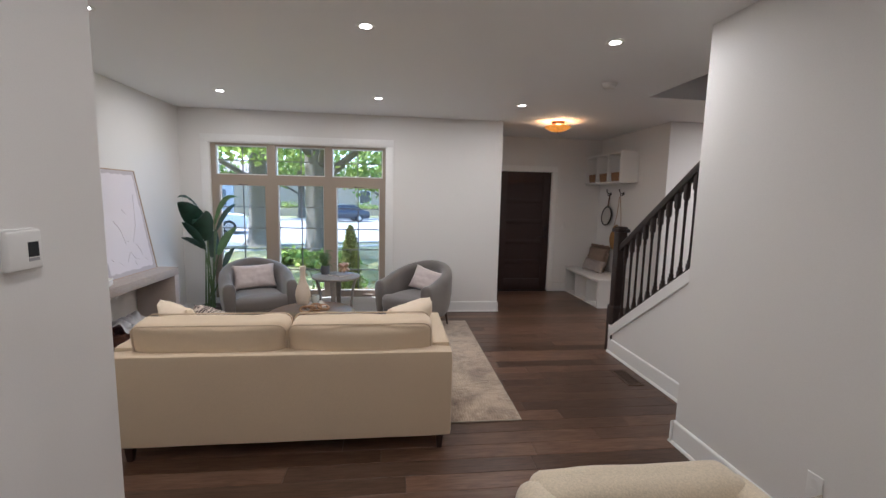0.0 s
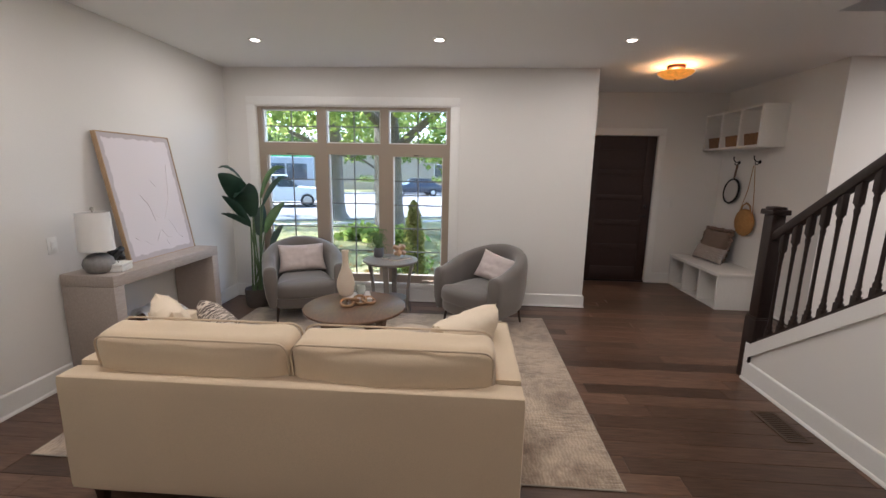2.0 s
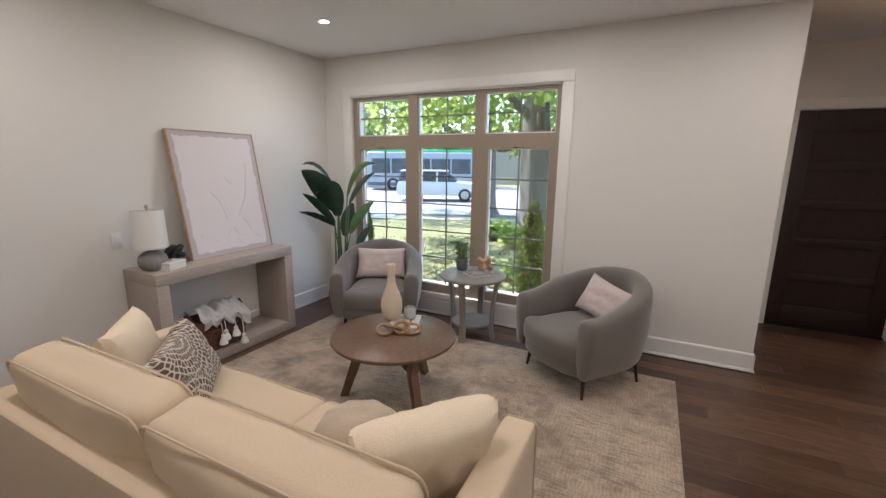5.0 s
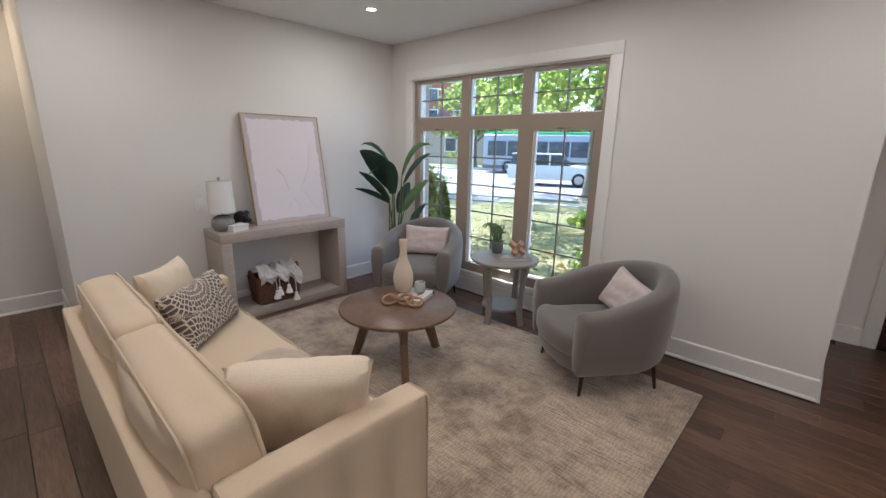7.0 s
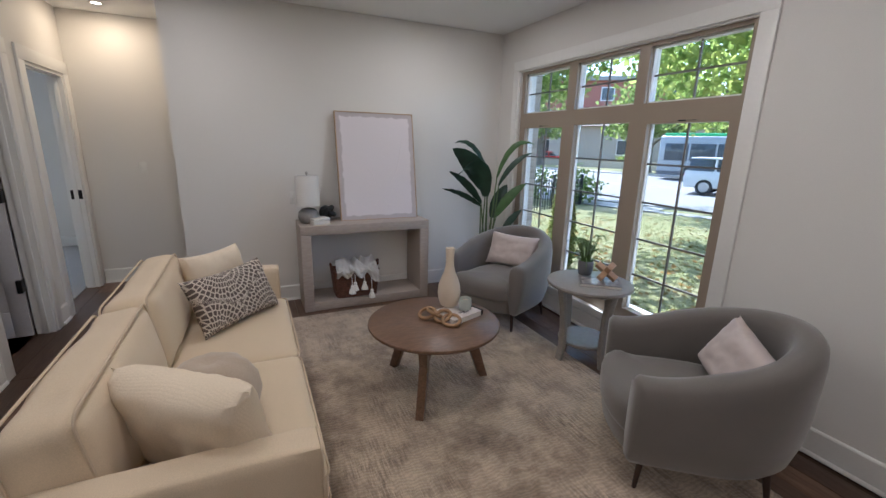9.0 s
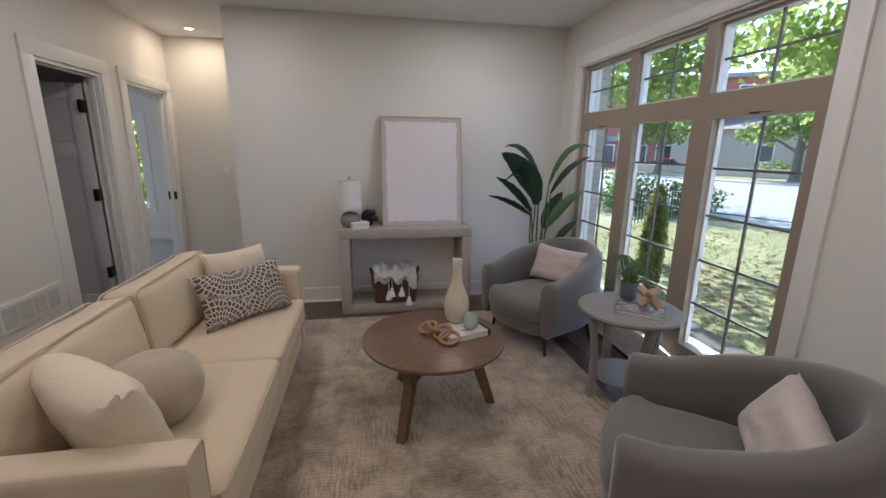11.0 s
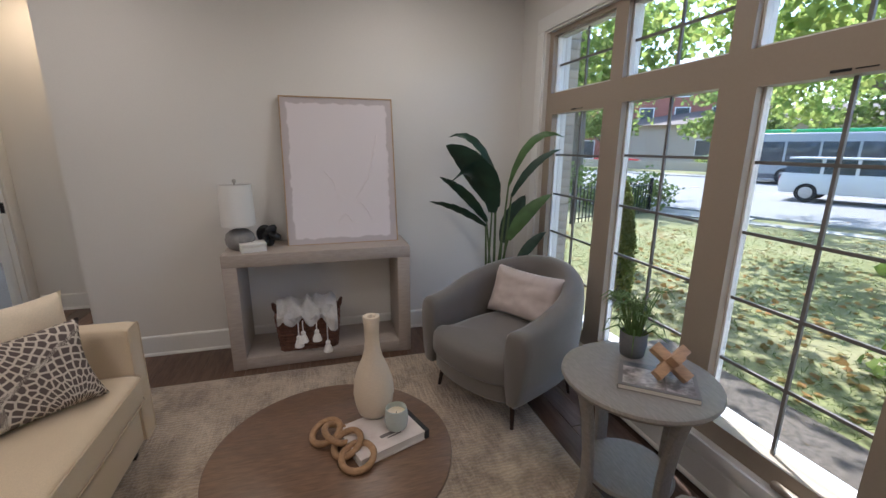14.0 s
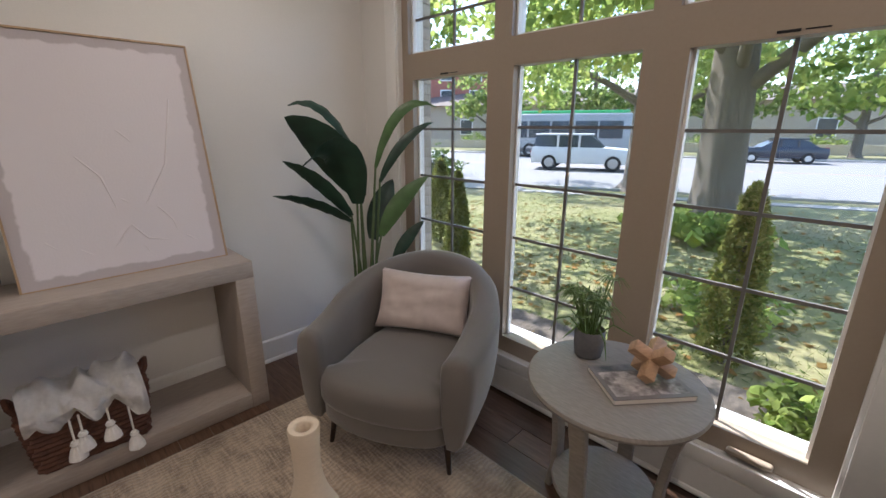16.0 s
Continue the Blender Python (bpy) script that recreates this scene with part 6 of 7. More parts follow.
# ---- small things ----
# table lamp
M_SHADE = mat("white_lampshade", (0.78, 0.77, 0.75), 0.8, scale=300, vary=0.03, bump=0.2)
M_CERAMIC = mat("grey_ceramic", (0.25, 0.24, 0.235), 0.6, scale=60, vary=0.1, bump=0.2)
M_STEEL = mat("brushed_nickel", (0.5, 0.48, 0.45), 0.3, 0.9, scale=80, vary=0.05)
lamp = thing("table_lamp", pose(-2.50, 3.622, CZ), "small table lamp with white drum shade and ribbed grey base", "table lamp")
b = lathe([(0, 0), (0.05, 0), (0.072, 0.010), (0.090, 0.04), (0.094, 0.07), (0.085, 0.105), (0.055, 0.132), (0.022, 0.142), (0, 0.142)], 48)
for v in b.verts:
    a = math.atan2(v.co.y, v.co.x)
    r = math.hypot(v.co.x, v.co.y)
    if r > 0.03:
        k = 1 + 0.022 * math.cos(14 * a + 26 * v.co.z)
        v.co.x, v.co.y = v.co.x * k, v.co.y * k
part("base", b, M_CERAMIC, lamp, "ribbed grey ceramic base")
part("neck", lathe([(0, 0.14), (0.012, 0.14), (0.012, 0.18), (0.008, 0.19), (0.008, 0.43), (0, 0.43)], 16), M_STEEL, lamp)
part("shade", lathe([(0.107, 0.165), (0.100, 0.435), (0.0975, 0.435), (0.1045, 0.165), (0.107, 0.165)], 48), M_SHADE, lamp, "white drum shade")
part("shade_ring", lathe([(0.008, 0.425), (0.008, 0.43), (0.0985, 0.43), (0.0985, 0.425)], 24), M_STEEL, lamp)
part("finial", lathe([(0, 0.43), (0.006, 0.432), (0.006, 0.442), (0.013, 0.452), (0.013, 0.462), (0.006, 0.470), (0, 0.472)], 16), M_STEEL, lamp)

bx = thing("decorative_box", pose(-2.425, 3.705, CZ, 0, 0, 17), "small white lidded box with a knob on the console", "box")
part("body", box(-0.055, 0.055, -0.078, 0.078, 0, 0.036, bevel=0.003), M_WHITE, bx)
part("lid", box(-0.057, 0.057, -0.080, 0.080, 0.038, 0.058, bevel=0.003), M_WHITE, bx)
part("knob", lathe([(0, 0.058), (0.004, 0.058), (0.007, 0.064), (0.005, 0.070), (0, 0.071)], 12), M_STEEL, bx)

kn = thing("knot_sculpture", pose(-2.525, 3.80, CZ), "black knotted ornament on the console", "ornament")
pts = []
for k in range(60):
    a = 2 * math.pi * k / 60
    pts.append(((2 + math.cos(3 * a)) * math.cos(2 * a) * 0.010 + 0.0, (2 + math.cos(3 * a)) * math.sin(2 * a) * 0.021, 0.084 + 0.030 * math.sin(3 * a) + 0.034 * math.cos(2 * a)))
part("knot", tube(pts, 0.0215, 10, closed=True), mat("black_resin", (0.012, 0.012, 0.014), 0.45, scale=50, vary=0.1), kn, smooth=60)
zmin = min((v.co.z for v in kn.children[0].data.vertices))
kn.location.z = CZ - zmin

# basket with a tasselled throw
M_WICKER = mat("brown_wicker", (0.115, 0.048, 0.030), 0.7, scale=30, vary=0.35, bump=0.6)
bk = thing("wicker_basket", pose(-2.465, 4.025, 0.085), "dark brown wicker basket on the console's lower shelf", "basket")
for j in range(12):
    z = 0.012 + j * 0.022
    g = 1 + 0.012 * j
    off = 0.004 * (j % 2)
    pts = []
    for a, bb_ in rounded_rect(0.205 * g, 0.375 * g, 0.03, 4):
        pts.append((a, bb_, z))
    full = []
    for i in range(len(pts)):
        p, q_ = Vector(pts[i]), Vector(pts[(i + 1) % len(pts)])
        m_ = max(1, int((q_ - p).length / 0.022))
        for s in range(m_):
            w = p.lerp(q_, s / m_)
            sgn = 1 if (len(full) + j) % 2 else -1
            full.append(w + Vector((w.x, w.y, 0)).normalized() * 0.003 * sgn)
    part("wicker_strand", tube(full, 0.0125, 6, closed=True), M_WICKER, bk)
part("bottom", box(-0.09, 0.09, -0.16, 0.16, 0.0, 0.012), M_WICKER, bk, smooth=0)
for s in (-1, 1):
    part("handle", tube([(0.03, s * 0.21, 0.26), (0.035, s * 0.227, 0.30), (0.0, s * 0.234, 0.325), (-0.035, s * 0.227, 0.30), (-0.03, s * 0.21, 0.26)], 0.011, 7), M_WICKER, bk)
M_THROW = mat("white_throw", (0.80, 0.78, 0.76), 0.9, scale=60, vary=0.06, bump=0.5, sheen=0.3)
th = thing("throw_blanket", pose(-2.465, 4.025, 0.085), "white muslin throw with tassels spilling out of the basket", "blanket")
bm = bmesh.new()
nu, nv = 64, 40
g = []
for j in range(nv + 1):
    row = []
    for i in range(nu + 1):
        u, v = 2 * i / nu - 1, j / nv
        y = u * 0.20
        hang = 0.028 + 0.050 * abs(math.sin(5.2 * u + 0.9)) + 0.075 * max(0, u) ** 3
        if v < 0.6:
            k = v / 0.6
            x = -0.11 + 0.225 * k
            z = 0.295 + 0.055 * math.sin(math.pi * k) + 0.030 * noise.noise((u * 3, k * 3, 1.0)) + 0.022 * math.sin(math.pi * k) * math.sin(9 * u + 3 * k + 4 * noise.noise((u * 2, k * 2, 4.0))) + 0.020 * k * abs(math.sin(5.2 * u + 0.9))
        else:
            k = (v - 0.6) / 0.4
            x = 0.115 + 0.050 * min(1, k * 3) + 0.030 * math.sin(u * 8 + 1) * k + 0.03 * abs(noise.noise((u * 5, 3.0, k * 2))) + 0.012 * noise.noise((u * 7, k * 3, 5.0))
            z = 0.295 - hang * k * 1.15 + 0.014 * noise.noise((u * 6, k * 4, 7.0))
        row.append(bm.verts.new((x, y, z)))
    g.append(row)
for j in range(nv):
    for i in range(nu):
        bm.faces.new((g[j][i], g[j][i + 1], g[j + 1][i + 1], g[j + 1][i]))
bmesh.ops.solidify(bm, geom=list(bm.faces), thickness=0.006)
part("cloth", bm, M_THROW, th, smooth=70)
for k, (y, z0, ln) in enumerate(((-0.065, 0.215, 0.075), (-0.035, 0.225, 0.055), (0.055, 0.22, 0.05), (0.125, 0.18, 0.10))):
    x = 0.172
    part("cord", tube([(x - 0.01, y, z0 + 0.02), (x, y, z0 - ln * 0.4), (x, y, z0 - ln + 0.0)], 0.004, 6), M_THROW, th)
    tz = z0 - ln
    ts = lathe([(0, 0.0), (0.013, -0.002), (0.018, -0.014), (0.012, -0.024), (0.021, -0.036), (0.031, -0.066), (0.033, -0.080), (0.0, -0.075)], 18, m=pose(x, y, tz))
    for v in ts.verts:
        a = math.atan2(v.co.y - y, v.co.x - x)
        v.co.x += 0.002 * math.cos(9 * a) * (v.co.z < tz - 0.02)
        v.co.y += 0.002 * math.sin(7 * a) * (v.co.z < tz - 0.02)
    part("tassel", ts, M_THROW, th)

# coffee table setting
bk1 = thing("book", pose(-0.805, 4.335, TZ, 0, 0, 20), "white hardback book with a black spine on the coffee table", "book")
M_PAPER = mat("book_pages", (0.70, 0.66, 0.60), 0.8, scale=30, vary=0.08, stretch=(1, 1, 40))
M_COVER = mat("white_book_cover", (0.66, 0.60, 0.57), 0.5, scale=10, vary=0.08, stain=0.5, second=(0.50, 0.40, 0.37), stain_scale=12)
part("page_block", box(-0.098, 0.098, -0.132, 0.128, 0.003, 0.031), M_PAPER, bk1, smooth=0)
part("cover", boxes((-0.102, 0.102, -0.136, 0.118, 0.0, 0.003), (-0.102, 0.102, -0.136, 0.118, 0.031, 0.034)), M_COVER, bk1, smooth=0)
part("spine", box(-0.102, 0.102, 0.118, 0.137, 0.0, 0.0345, bevel=0.002), mat("black_cloth", (0.02, 0.02, 0.022), 0.7, scale=100, vary=0.1), bk1, "black spine")
part("title", boxes((0.030, 0.046, -0.03, 0.055, 0.0342, 0.0346), (0.052, 0.058, -0.01, 0.045, 0.0342, 0.0346)), mat("grey_ink", (0.16, 0.14, 0.14), 0.6, scale=30, vary=0.1), bk1, "grey title bars", smooth=0)
M_VASE = mat("cream_bisque", (0.66, 0.56, 0.44), 0.75, scale=90, vary=0.05, bump=0.4, stretch=(1, 1, 5), stain=0.2, second=(0.60, 0.50, 0.39))
vs = thing("bottle_vase", pose(-0.912, 4.318, TZ + 0.0345), "tall cream ceramic bottle vase standing on the book", "vase")
vb = lathe([(0, 0), (0.040, 0), (0.052, 0.010), (0.062, 0.045), (0.068, 0.09), (0.064, 0.14), (0.050, 0.19), (0.034, 0.23), (0.026, 0.265), (0.0235, 0.30), (0.0245, 0.345), (0.028, 0.385), (0.026, 0.389), (0.018, 0.389), (0.013, 0.385), (0.012, 0.33), (0, 0.33)], 48)
for v in vb.verts:
    a = math.atan2(v.co.y, v.co.x)
    if v.co.z < 0.2:
        v.co.x *= 1 + 0.006 * math.sin(3 * a + 30 * v.co.z)
        v.co.y *= 1 + 0.006 * math.sin(3 * a + 30 * v.co.z)
bmesh.ops.scale(vb, vec=(1.13, 1.13, 1.03), verts=vb.verts)
part("body", vb, M_VASE, vs, smooth=60)
cd = thing("glass_candle", pose(-0.800, 4.385, TZ + 0.0345), "white candle in a frosted glass tumbler on the book", "candle")
M_FROST = mat("frosted_glass", (0.48, 0.52, 0.49), 0.25, scale=60, vary=0.03, bump=0.0)
part("tumbler", lathe([(0, 0), (0.030, 0), (0.039, 0.008), (0.043, 0.03), (0.042, 0.06), (0.038, 0.082), (0.0355, 0.082), (0.039, 0.06), (0.0395, 0.052)], 36), M_FROST, cd, smooth=60)
part("wax", lathe([(0.0392, 0.052), (0.0392, 0.058), (0, 0.058)], 32), mat("cream_wax", (0.78, 0.68, 0.52), 0.5, scale=40, vary=0.03), cd, "cream wax")
part("wick", tube([(0, 0, 0.058), (0.001, 0, 0.068)], 0.0012, 6), M_BLACK, cd)
M_LINK = mat("raw_wood", (0.34, 0.20, 0.10), 0.55, scale=15, vary=0.2, stretch=(3, 3, 12), bump=0.1)
chn = thing("wooden_chain", pose(-0.04, 0.01, TZ), "string of linked wooden rings draped on the coffee table", "ornament")
for (x, y, z, rx, ry, rz, R) in ((-0.81, 4.125, 0.030, 18, 8, 0, 0.052), (-0.775, 4.165, 0.040, -24, 14, 30, 0.050), (-0.72, 4.195, 0.042, 22, -16, 60, 0.050), (-0.655, 4.225, 0.026, 12, 10, 20, 0.054)):
    ring = bmesh.new()
    tube([(R * math.cos(2 * math.pi * k / 40), R * 1.0 * math.sin(2 * math.pi * k / 40), 0) for k in range(40)], 0.0115, 10, ring, closed=True)
    bmesh.ops.transform(ring, matrix=pose(x, y, z, rx, ry, rz), verts=ring.verts)
    low = min(v.co.z for v in ring.verts)
    bmesh.ops.translate(ring, vec=(0, 0, -low + (0.0 if (rx > 0) else 0.004)), verts=ring.verts)
    part("ring", ring, M_LINK, chn, smooth=60)

# side table setting
mg = thing("magazine", pose(-0.645, 5.392, STZ, 0, 0, 50), "coffee-table magazine with a photo cover on the side table", "book")
M_MAGCOVER = mat("grey_magazine_cover", (0.20, 0.185, 0.18), 0.4, scale=12, vary=0.15)
part("page_block", box(-0.138, 0.138, -0.100, 0.100, 0.002, 0.018), M_PAPER, mg, smooth=0)
part("cover", boxes((-0.140, 0.140, -0.102, 0.102, 0.0, 0.002), (-0.140, 0.140, -0.102, 0.102, 0.018, 0.020)), M_MAGCOVER, mg, smooth=0)
M_PH1 = mat("photo_dark", (0.07, 0.08, 0.09), 0.3, scale=18, vary=0.6, stain=0.7, second=(0.30, 0.28, 0.27), stain_scale=14)
M_PH2 = mat("photo_pale", (0.46, 0.42, 0.40), 0.3, scale=30, vary=0.5, stain=0.9, second=(0.12, 0.10, 0.095), stain_scale=22)
part("photo", box(-0.125, 0.120, 0.062, 0.092, 0.0202, 0.0206), M_PH1, mg, "dark photo strip", smooth=0)
part("photo", box(-0.125, 0.020, -0.085, 0.055, 0.0202, 0.0206), M_PH2, mg, "pale photo", smooth=0)
part("photo", box(0.028, 0.125, -0.085, 0.055, 0.0202, 0.0206), M_PH2, mg, "pale photo", smooth=0)
M_BLOCK = mat("pale_oak_block", (0.45, 0.28, 0.16), 0.5, scale=14, vary=0.18, stretch=(2, 2, 10), bump=0.08)
jk = thing("wooden_jack", pose(-0.625, 5.425, STZ + 0.0206), "wooden puzzle cross on the magazine", "ornament")
J = pose(0, 0, 0, 38, 34, 30)
jv = []
for k in range(3):
    bm = bmesh.new()
    d = [0.020] * 3
    d[k] = 0.082
    add_box(bm, -d[0], d[0], -d[1], d[1], -d[2], d[2], bevel=0.002)
    bmesh.ops.transform(bm, matrix=J, verts=bm.verts)
    jv.append(bm)
low = min(v.co.z for bm in jv for v in bm.verts)
for bm in jv:
    bmesh.ops.translate(bm, vec=(0, 0, -low), verts=bm.verts)
    part("bar", bm, M_BLOCK, jk)
gp = thing("potted_grass", pose(-0.868, 5.458, STZ), "small papyrus-like plant in a grey pot on the side table", "plant")
part("pot", lathe([(0, 0), (0.042, 0), (0.050, 0.006), (0.056, 0.05), (0.058, 0.108), (0.055, 0.112), (0.052, 0.108), (0.051, 0.09), (0, 0.09)], 36), mat("grey_pot", (0.13, 0.13, 0.135), 0.7, scale=80, vary=0.08, bump=0.2), gp, smooth=50)
part("soil", lathe([(0.051, 0.091), (0, 0.094)], 24), M_MULCH, gp)
M_PAP = mat("papyrus_green", (0.10, 0.17, 0.04), 0.5, scale=30, vary=0.3)
rg = random.Random(5)
for k in range(30):
    a, l0 = rg.uniform(0, 6.28), rg.uniform(0.09, 0.21)
    b0 = Vector((rg.uniform(0, 0.03) * math.cos(a), rg.uniform(0, 0.03) * math.sin(a), 0.09))
    out_ = rg.uniform(0.0, 0.075)
    tip = b0 + Vector((out_ * math.cos(a), out_ * math.sin(a), l0))
    part("stalk", tube([b0, b0.lerp(tip, 0.5) + Vector((0, 0, 0.01)), tip], [0.0042, 0.0036, 0.002], 5), M_PAP, gp)
    if k % 2 == 0:
        bm = bmesh.new()
        for j in range(12):
            f = 2 * math.pi * j / 12 + rg.uniform(-0.2, 0.2)
            ln = rg.uniform(0.045, 0.085)
            m1 = tip + Vector((math.cos(f) * ln * 0.5, math.sin(f) * ln * 0.5, 0.012))
            m2 = tip + Vector((math.cos(f) * ln, math.sin(f) * ln, -0.026))
            tube([tip, m1, m2], [0.0018, 0.0022, 0.0006], 4, bm)
        part("frond", bm, M_PAP, gp)
for k in range(6):
    a = 1.05 * k + 0.3
    b0 = Vector((0.03 * math.cos(a), 0.03 * math.sin(a), 0.095))
    part("blade", tube([b0, b0 + Vector((0.05 * math.cos(a), 0.05 * math.sin(a), 0.05)), b0 + Vector((0.10 * math.cos(a), 0.10 * math.sin(a), 0.03)), b0 + Vector((0.125 * math.cos(a), 0.125 * math.sin(a), -0.03 if k % 2 else 0.02))], [0.003, 0.0035, 0.003, 0.0008], 5), M_PAP, gp)

# entrance: bench, cubbies, hooks
bench = thing("storage_bench", pose(0, 0, 0), "white storage bench with three open cubbies along the wall", "bench")
BX0, BX1, BY0, BY1, BZ = 3.11, FX - 0.002, 5.86, FY - 0.03, 0.445
part("seat", box(BX0 - 0.012, BX1, BY0 - 0.012, BY1, BZ - 0.04, BZ, bevel=0.005), M_WHITE, bench)
for k in range(4):
    y = BY0 + k * (BY1 - BY0 - 0.03) / 3
    part("divider", box(BX0, BX1, y, y + 0.03, 0.0, BZ - 0.04), M_WHITE, bench, smooth=0)
part("back", box(BX1 - 0.012, BX1 - 0.001, BY0 + 0.03, BY1 - 0.03, 0, BZ - 0.04), M_WHITE, bench, smooth=0)
part("floor_board", box(BX0 + 0.01, BX1 - 0.013, BY0 + 0.03, BY1 - 0.03, 0.0, 0.02), M_WHITE, bench, smooth=0)
M_TAN = mat("tan_basket", (0.22, 0.12, 0.06), 0.8, scale=60, vary=0.3, bump=0.6)


def bin_(x, y, z, w, d, h, label):
    t = thing("storage_basket", pose(x, y, z), label, "basket", "entrance baskets")
    part("weave", loft([[(a, b, q) for a, b in rounded_rect(w * s, d * s, 0.02, 3)] for s, q in ((0.9, 0), (1.0, h), (0.93, h), (0.84, 0.01))]), M_TAN, t)
    part("rim", tube([(a, b, h) for a, b in rounded_rect(w * 0.98, d * 0.98, 0.02, 3)], 0.007, 6, closed=True), M_TAN, t)


for k in range(3):
    y = BY0 + (k + 0.5) * (BY1 - BY0 - 0.03) / 3 + 0.015
    bin_(BX1 - 0.15, y, 0.02, 0.20, 0.26, 0.17, "tan woven basket in the bench cubby")
cub = thing("wall_cubbies", pose(0, 0, 0), "white wall shelf with three open cubbies over the hooks", "shelf")
UX0, UY0, UY1, UZ0, UZ1 = 3.37, 5.92, FY - 0.03, 1.915, 2.385
part("case", boxes((UX0, FX - 0.002, UY0, UY1, UZ1 - 0.025, UZ1), (UX0, FX - 0.002, UY0, UY1, UZ0, UZ0 + 0.025), (FX - 0.014, FX - 0.002, UY0, UY1, UZ0 + 0.025, UZ1 - 0.025)), M_WHITE, cub, smooth=0)
for k in range(4):
    y = UY0 + k * (UY1 - UY0 - 0.028) / 3
    part("divider", box(UX0 + 0.001, FX - 0.015, y, y + 0.028, UZ0 + 0.025, UZ1 - 0.025), M_WHITE, cub, smooth=0)
for k in range(3):
    y = UY0 + (k + 0.5) * (UY1 - UY0 - 0.028) / 3 + 0.014
    bin_(UX0 + 0.135, y, UZ0 + 0.025, 0.22, 0.28, 0.13, "small brown woven basket in the wall cubby")
for y in (6.69, 6.29):
    hk = thing("coat_hook", pose(FX, y, 1.755), "black double coat hook on the white wall", "hook", "coat hooks")
    part("plate", lathe([(0, 0), (0.024, 0), (0.024, 0.006), (0.012, 0.012), (0, 0.012)], 18, m=pose(0, 0, 0, 0, -90)), M_BLACK, hk)
    part("upper_prong", tube([(-0.008, 0, 0.0), (-0.05, 0, 0.005), (-0.075, 0, 0.035), (-0.078, 0, 0.075)], [0.008, 0.007, 0.007, 0.009], 7), M_BLACK, hk)
    part("lower_prong", tube([(-0.008, 0, -0.008), (-0.03, 0, -0.03), (-0.05, 0, -0.03), (-0.058, 0, -0.008)], [0.007, 0.006, 0.006, 0.008], 7), M_BLACK, hk)
mr = thing("round_mirror", pose(FX - 0.05, 6.70, 1.385, 0, 6, 0), "small round black-framed mirror hung from a strap", "mirror")
M_MIRROR = mat("mirror_glass", (0.8, 0.8, 0.8), 0.04, 1.0, scale=5, vary=0.0, bump=0)
part("frame", tube([(0, 0.155 * math.cos(2 * math.pi * k / 40), 0.155 * math.sin(2 * math.pi * k / 40)) for k in range(40)], 0.013, 8, closed=True), M_BLACK, mr)
part("glass", lathe([(0, 0.0), (0.15, 0.0), (0.15, 0.004), (0, 0.004)], 40, m=pose(0, 0, 0, 0, -90)), M_MIRROR, mr, smooth=0)
part("strap", boxes((-0.008, 0.004, -0.012, 0.012, 0.165, 0.345)), mat("brown_leather", (0.12, 0.06, 0.03), 0.6, scale=50, vary=0.15), mr, smooth=0)
bag = thing("straw_bag", pose(FX - 0.065, 6.32, 1.01), "round straw bag hanging from a coat hook", "bag")
M_STRAW = mat("straw", (0.36, 0.19, 0.06), 0.8, scale=60, vary=0.25, bump=0.7)
part("body", lathe([(0, -0.04), (0.12, -0.036), (0.165, -0.02), (0.172, 0.0), (0.165, 0.02), (0.12, 0.036), (0, 0.04)], 40, m=pose(0, 0, 0, 0, -90)), M_STRAW, bag, smooth=60)
part("handle", tube([(0, -0.09, 0.14), (0, -0.07, 0.21), (0, 0, 0.245), (0, 0.07, 0.21), (0, 0.09, 0.14)], 0.009, 7), M_STRAW, bag)
part("strap", tube([(0, -0.14, 0.08), (0.02, -0.07, 0.40), (0.022, -0.012, 0.70), (0.022, 0.012, 0.70), (0.02, 0.05, 0.40), (0, 0.14, 0.08)], 0.004, 6), M_STRAW, bag)
d, c = cushion("bench_pillow", pose(3.46, 6.72, BZ, -14, 0, -82), 0.46, 0.42, 0.14, mat("taupe_linen", (0.22, 0.155, 0.115), 0.85, scale=120, vary=0.1, bump=0.3), "taupe ruffled pillow on the entrance bench", 12.0)
fr_ = []
for k in range(120):
    a = k / 120 * 4
    s, f = int(a), a - int(a)
    p = [(-1 + 2 * f, -1), (1, -1 + 2 * f), (1 - 2 * f, 1), (-1, 1 - 2 * f)][s]
    w = 1 + 0.06 * math.sin(k * 1.35)
    fr_.append((p[0] * 0.235 * w, 0.018 * math.sin(k * 2.1), 0.21 + p[1] * 0.215 * w))
part("ruffle", tube(fr_, 0.022, 6, closed=True), c.data.materials[0], d)
cushion("bench_pillow", pose(3.37, 6.64, BZ, -20, 0, -84), 0.58, 0.21, 0.12, mat("speckled_grey", (0.36, 0.31, 0.28), 0.85, scale=70, vary=0.4, bump=0.4), "long speckled grey pillow on the entrance bench", 13.0)

# thermostat, switches, outlets, wall vent
tm = thing("thermostat", pose(-1.055, 1.24, 1.445, 0, 0, 90), "white wall thermostat with a dark grey display", "thermostat")
part("plate", box(-0.064, 0.064, -0.007, 0.0, -0.068, 0.064, bevel=0.004), M_PLASTIC, tm)
part("body", box(-0.060, 0.060, -0.028, -0.007, -0.058, 0.060, bevel=0.008, seg=3), M_PLASTIC, tm)
part("display", box(0.008, 0.044, -0.0292, -0.0275, -0.020, 0.024), mat("lcd_grey", (0.03, 0.032, 0.035), 0.25, scale=20, vary=0.1, bump=0), tm, "dark grey display", smooth=0)
part("button_bar", box(0.008, 0.044, -0.0292, -0.0275, -0.032, -0.023), mat("button_grey", (0.35, 0.35, 0.36), 0.5, scale=20, vary=0.1), tm, smooth=0)


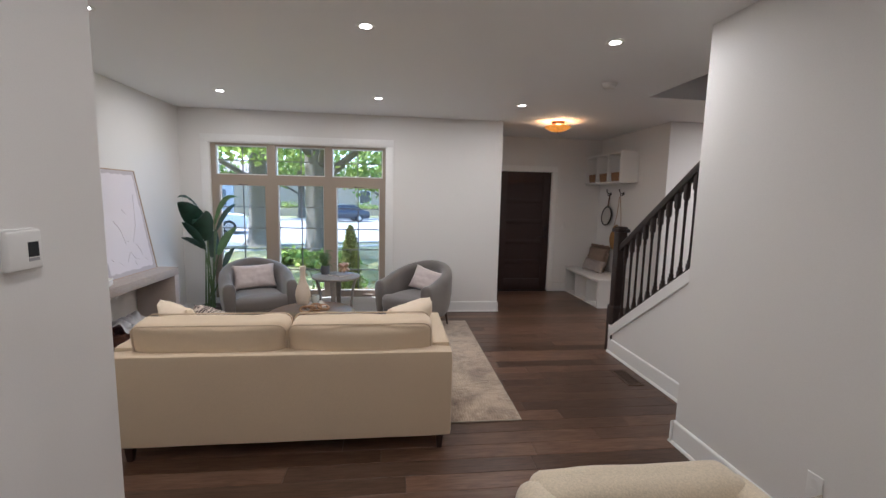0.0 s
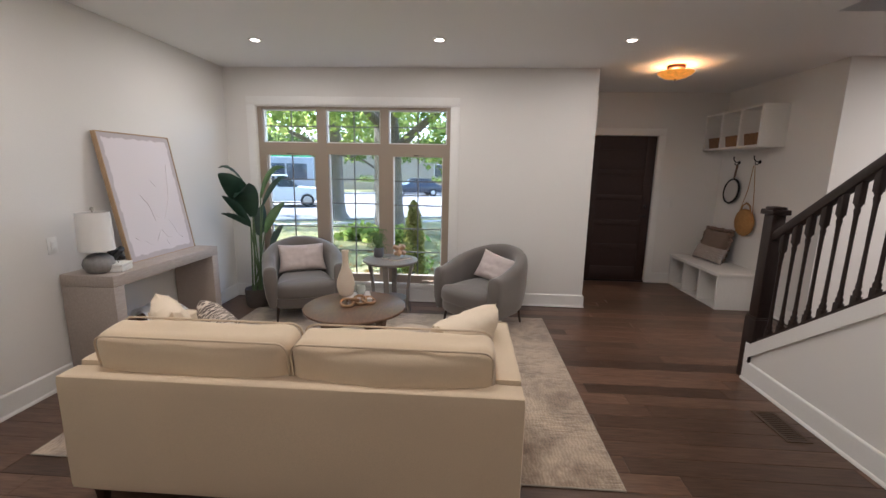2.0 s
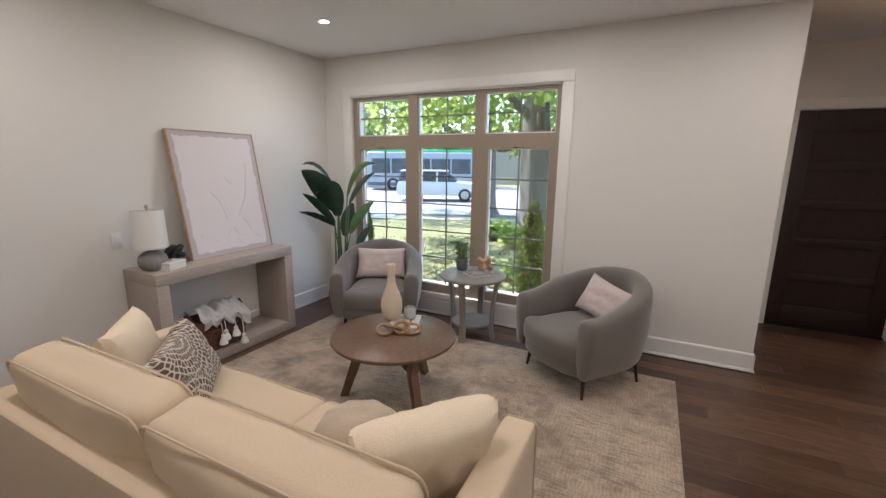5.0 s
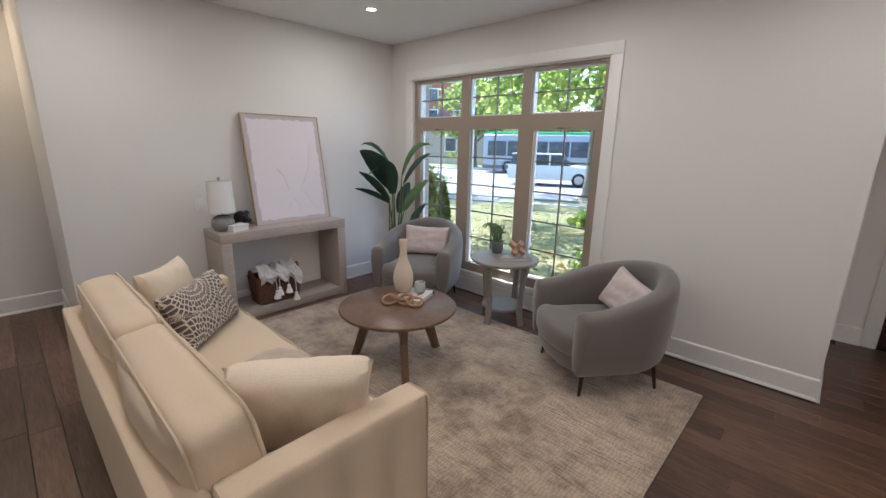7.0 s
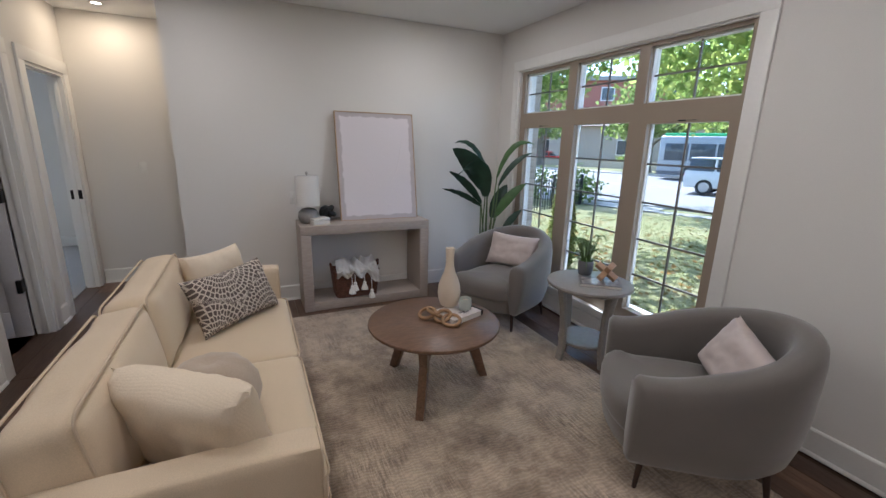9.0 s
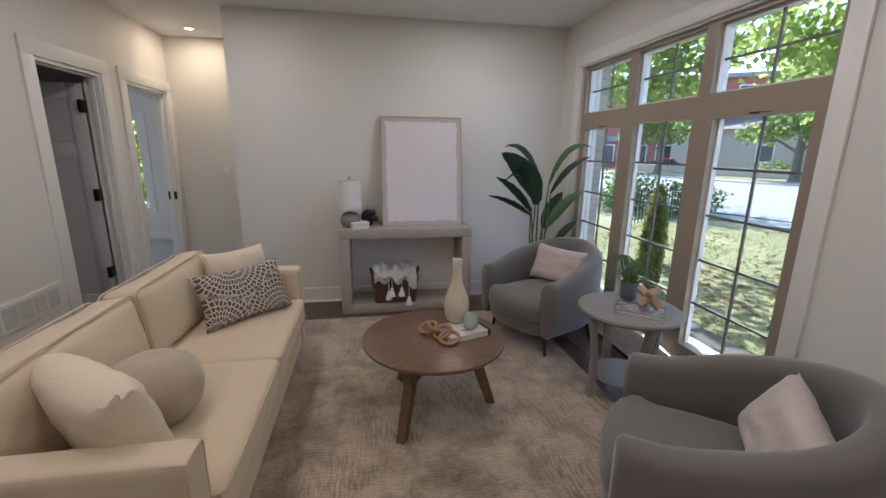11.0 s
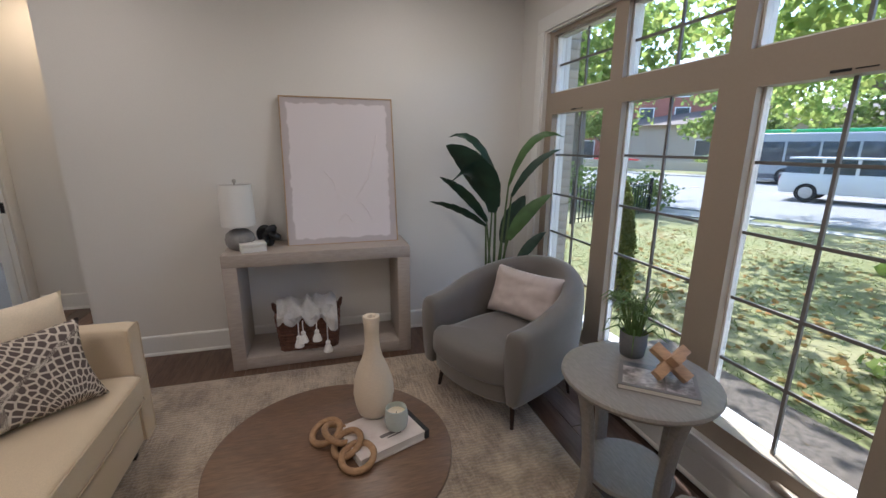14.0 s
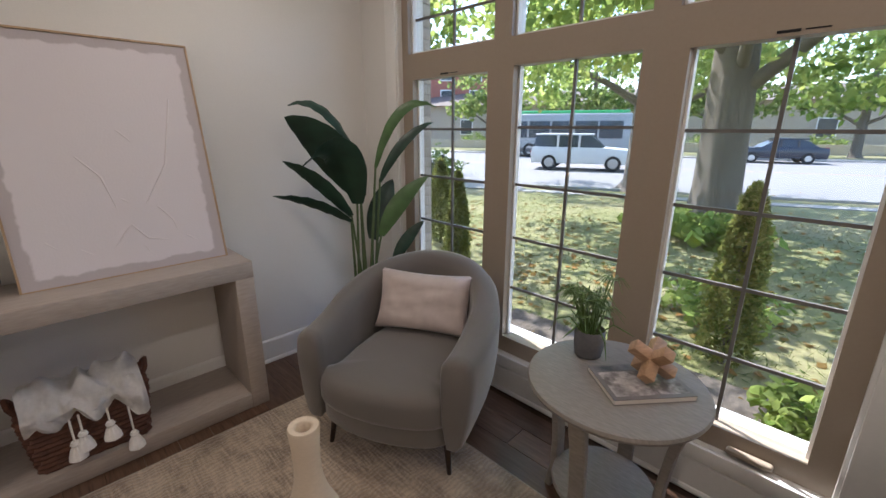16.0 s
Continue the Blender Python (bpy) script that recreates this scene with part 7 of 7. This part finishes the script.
def plate(name, m, label, category, sockets):
    t = thing(name, m, label, category)
    part("plate", box(-0.036, 0.036, -0.006, 0.0, -0.058, 0.058, bevel=0.003), M_PLASTIC, t)
    if sockets:
        for z in (-0.022, 0.022):
            part("socket", lathe([(0, 0.0065), (0.015, 0.0065), (0.016, 0.0055)], 16, m=pose(0, 0, z, 90)), M_PLASTIC, t)
    else:
        part("rocker", box(-0.016, 0.016, -0.009, -0.005, -0.033, 0.033, bevel=0.002), M_PLASTIC, t)


plate("light_switch", pose(-3.95, 2.13, 1.23, 0, 0, 90), "white rocker switch at the end of the hall", "light switch", False)
plate("light_switch", pose(3.02, FY, 1.18), "white rocker switch beside the front door", "light switch", False)
plate("wall_outlet", pose(1.93, 1.47, 0.36, 0, 0, -90), "white wall outlet above the baseboard", "outlet", True)
plate("wall_outlet", pose(LX, 3.52, 1.02, 0, 0, 90), "white switch plate on the wall beside the lamp", "light switch", False)
wv = thing("wall_vent", pose(-1.50, 1.62, 0.50), "white return air grille low on the wall", "vent")
part("frame", boxes((-0.26, 0.26, 0, 0.010, 0.068, 0.09), (-0.26, 0.26, 0, 0.010, -0.09, -0.068), (-0.26, -0.24, 0, 0.010, -0.068, 0.068), (0.24, 0.26, 0, 0.010, -0.068, 0.068)), M_PLASTIC, wv, smooth=0)
part("backing", box(-0.24, 0.24, 0.0005, 0.002, -0.068, 0.068), mat("vent_shadow", (0.12, 0.12, 0.12), 0.9), wv, smooth=0)
for k in range(9):
    part("slat", box(-0.24, 0.24, 0.003, 0.012, -0.064 + k * 0.0152, -0.055 + k * 0.0152), M_PLASTIC, wv, smooth=0)
for x in (-0.12, 0.0, 0.12):
    part("mullion", box(x - 0.005, x + 0.005, 0.003, 0.0135, -0.068, 0.068), M_PLASTIC, wv, smooth=0)


# ---- floor planks and pier bricks ----
rg = random.Random(11)
PW, PL = 0.14, 1.5
meshes = {}


def plank_mesh(length):
    key = round(length, 2)
    if key not in meshes:
        bm = bmesh.new()
        e = 0.0008
        lo = [(e, e), (key - e, e), (key - e, PW - e), (e, PW - e)]
        hi = [(x + s * 0.002, y + t * 0.002) for (x, y), (s, t) in zip(lo, ((1, 1), (-1, 1), (-1, -1), (1, -1)))]
        a = [bm.verts.new((x, y, -0.012)) for x, y in lo]
        b = [bm.verts.new((x, y, -0.0018)) for x, y in lo]
        c = [bm.verts.new((x, y, 0.0)) for x, y in hi]
        for p, q in ((a, b), (b, c)):
            for i in range(4):
                j = (i + 1) % 4
                bm.faces.new((p[i], p[j], q[j], q[i]))
        bm.faces.new(c)
        meshes[key] = mesh("plank", bm, M_PLANK)
    return meshes[key]


far = bmesh.new()
row = 0
y = -1.3
count = 0
while y < FY:
    x = -4.4 - rg.choice((0.0, 0.3, 0.6, 0.9, 1.2))
    while x < 3.6:
        ln = rg.choice((1.0, 1.25, 1.5, 1.75))
        x1 = min(x + ln, 3.6)
        x0 = max(x, -4.4)
        if y + PW > WY - 0.03:
            x0 = max(x0, 1.52)
        if x1 - x0 > 0.12:
            mid_y = y + PW / 2
            hidden = (mid_y < 0.9) or (x0 < -2.4 and mid_y > 2.66) or (x0 > 2.3 and mid_y < 4.0) or (mid_y > 5.9 and x1 < 1.4)
            under_rug = x0 > -2.0 and x1 < 0.95 and 2.9 < mid_y < 5.2
            if hidden or under_rug or count >= 300:
                add_box(far, x0 + 0.0012, x1 - 0.0012, y + 0.0012, y + PW - 0.0012, -0.012, 0.0)
            else:
                ob = new("plank", plank_mesh(x1 - x0))
                ob.parent = floor
                ob.location = (x0, y, 0)
                count += 1
        x += ln
    y += PW
    row += 1
f = part("far_planks", far, M_PLANK, floor, smooth=0)
tagged(f, kind="stuff")
part("room_planks", boxes((3.6, 7.85, -2.6, 5.25, -0.012, 0.0), (-2.78, -1.72, -2.6, 1.51, -0.012, 0.0), (-1.6, 1.93, -2.6, -1.3, -0.012, 0.0)), M_PLANK, floor, smooth=0)

bm_ = bmesh.new()
add_box(bm_, 0, 0.19, 0, 0.012, 0, 0.057, 0.003)
brick_mesh = mesh("brick", bm_, M_PIERB, 40)
bm_ = bmesh.new()
add_box(bm_, 0, 0.014, 0, 0.096, 0, 0.057, 0.003)
brick_side = mesh("brick", bm_, M_PIERB, 40)
for k in range(44):
    z = G + 0.34 + k * 0.067
    if z + 0.06 > 3.0:
        break
    for j in range(1):
        b = new("brick", brick_side)
        b.parent = pier
        b.location = (-2.418, WY + 0.207, z)
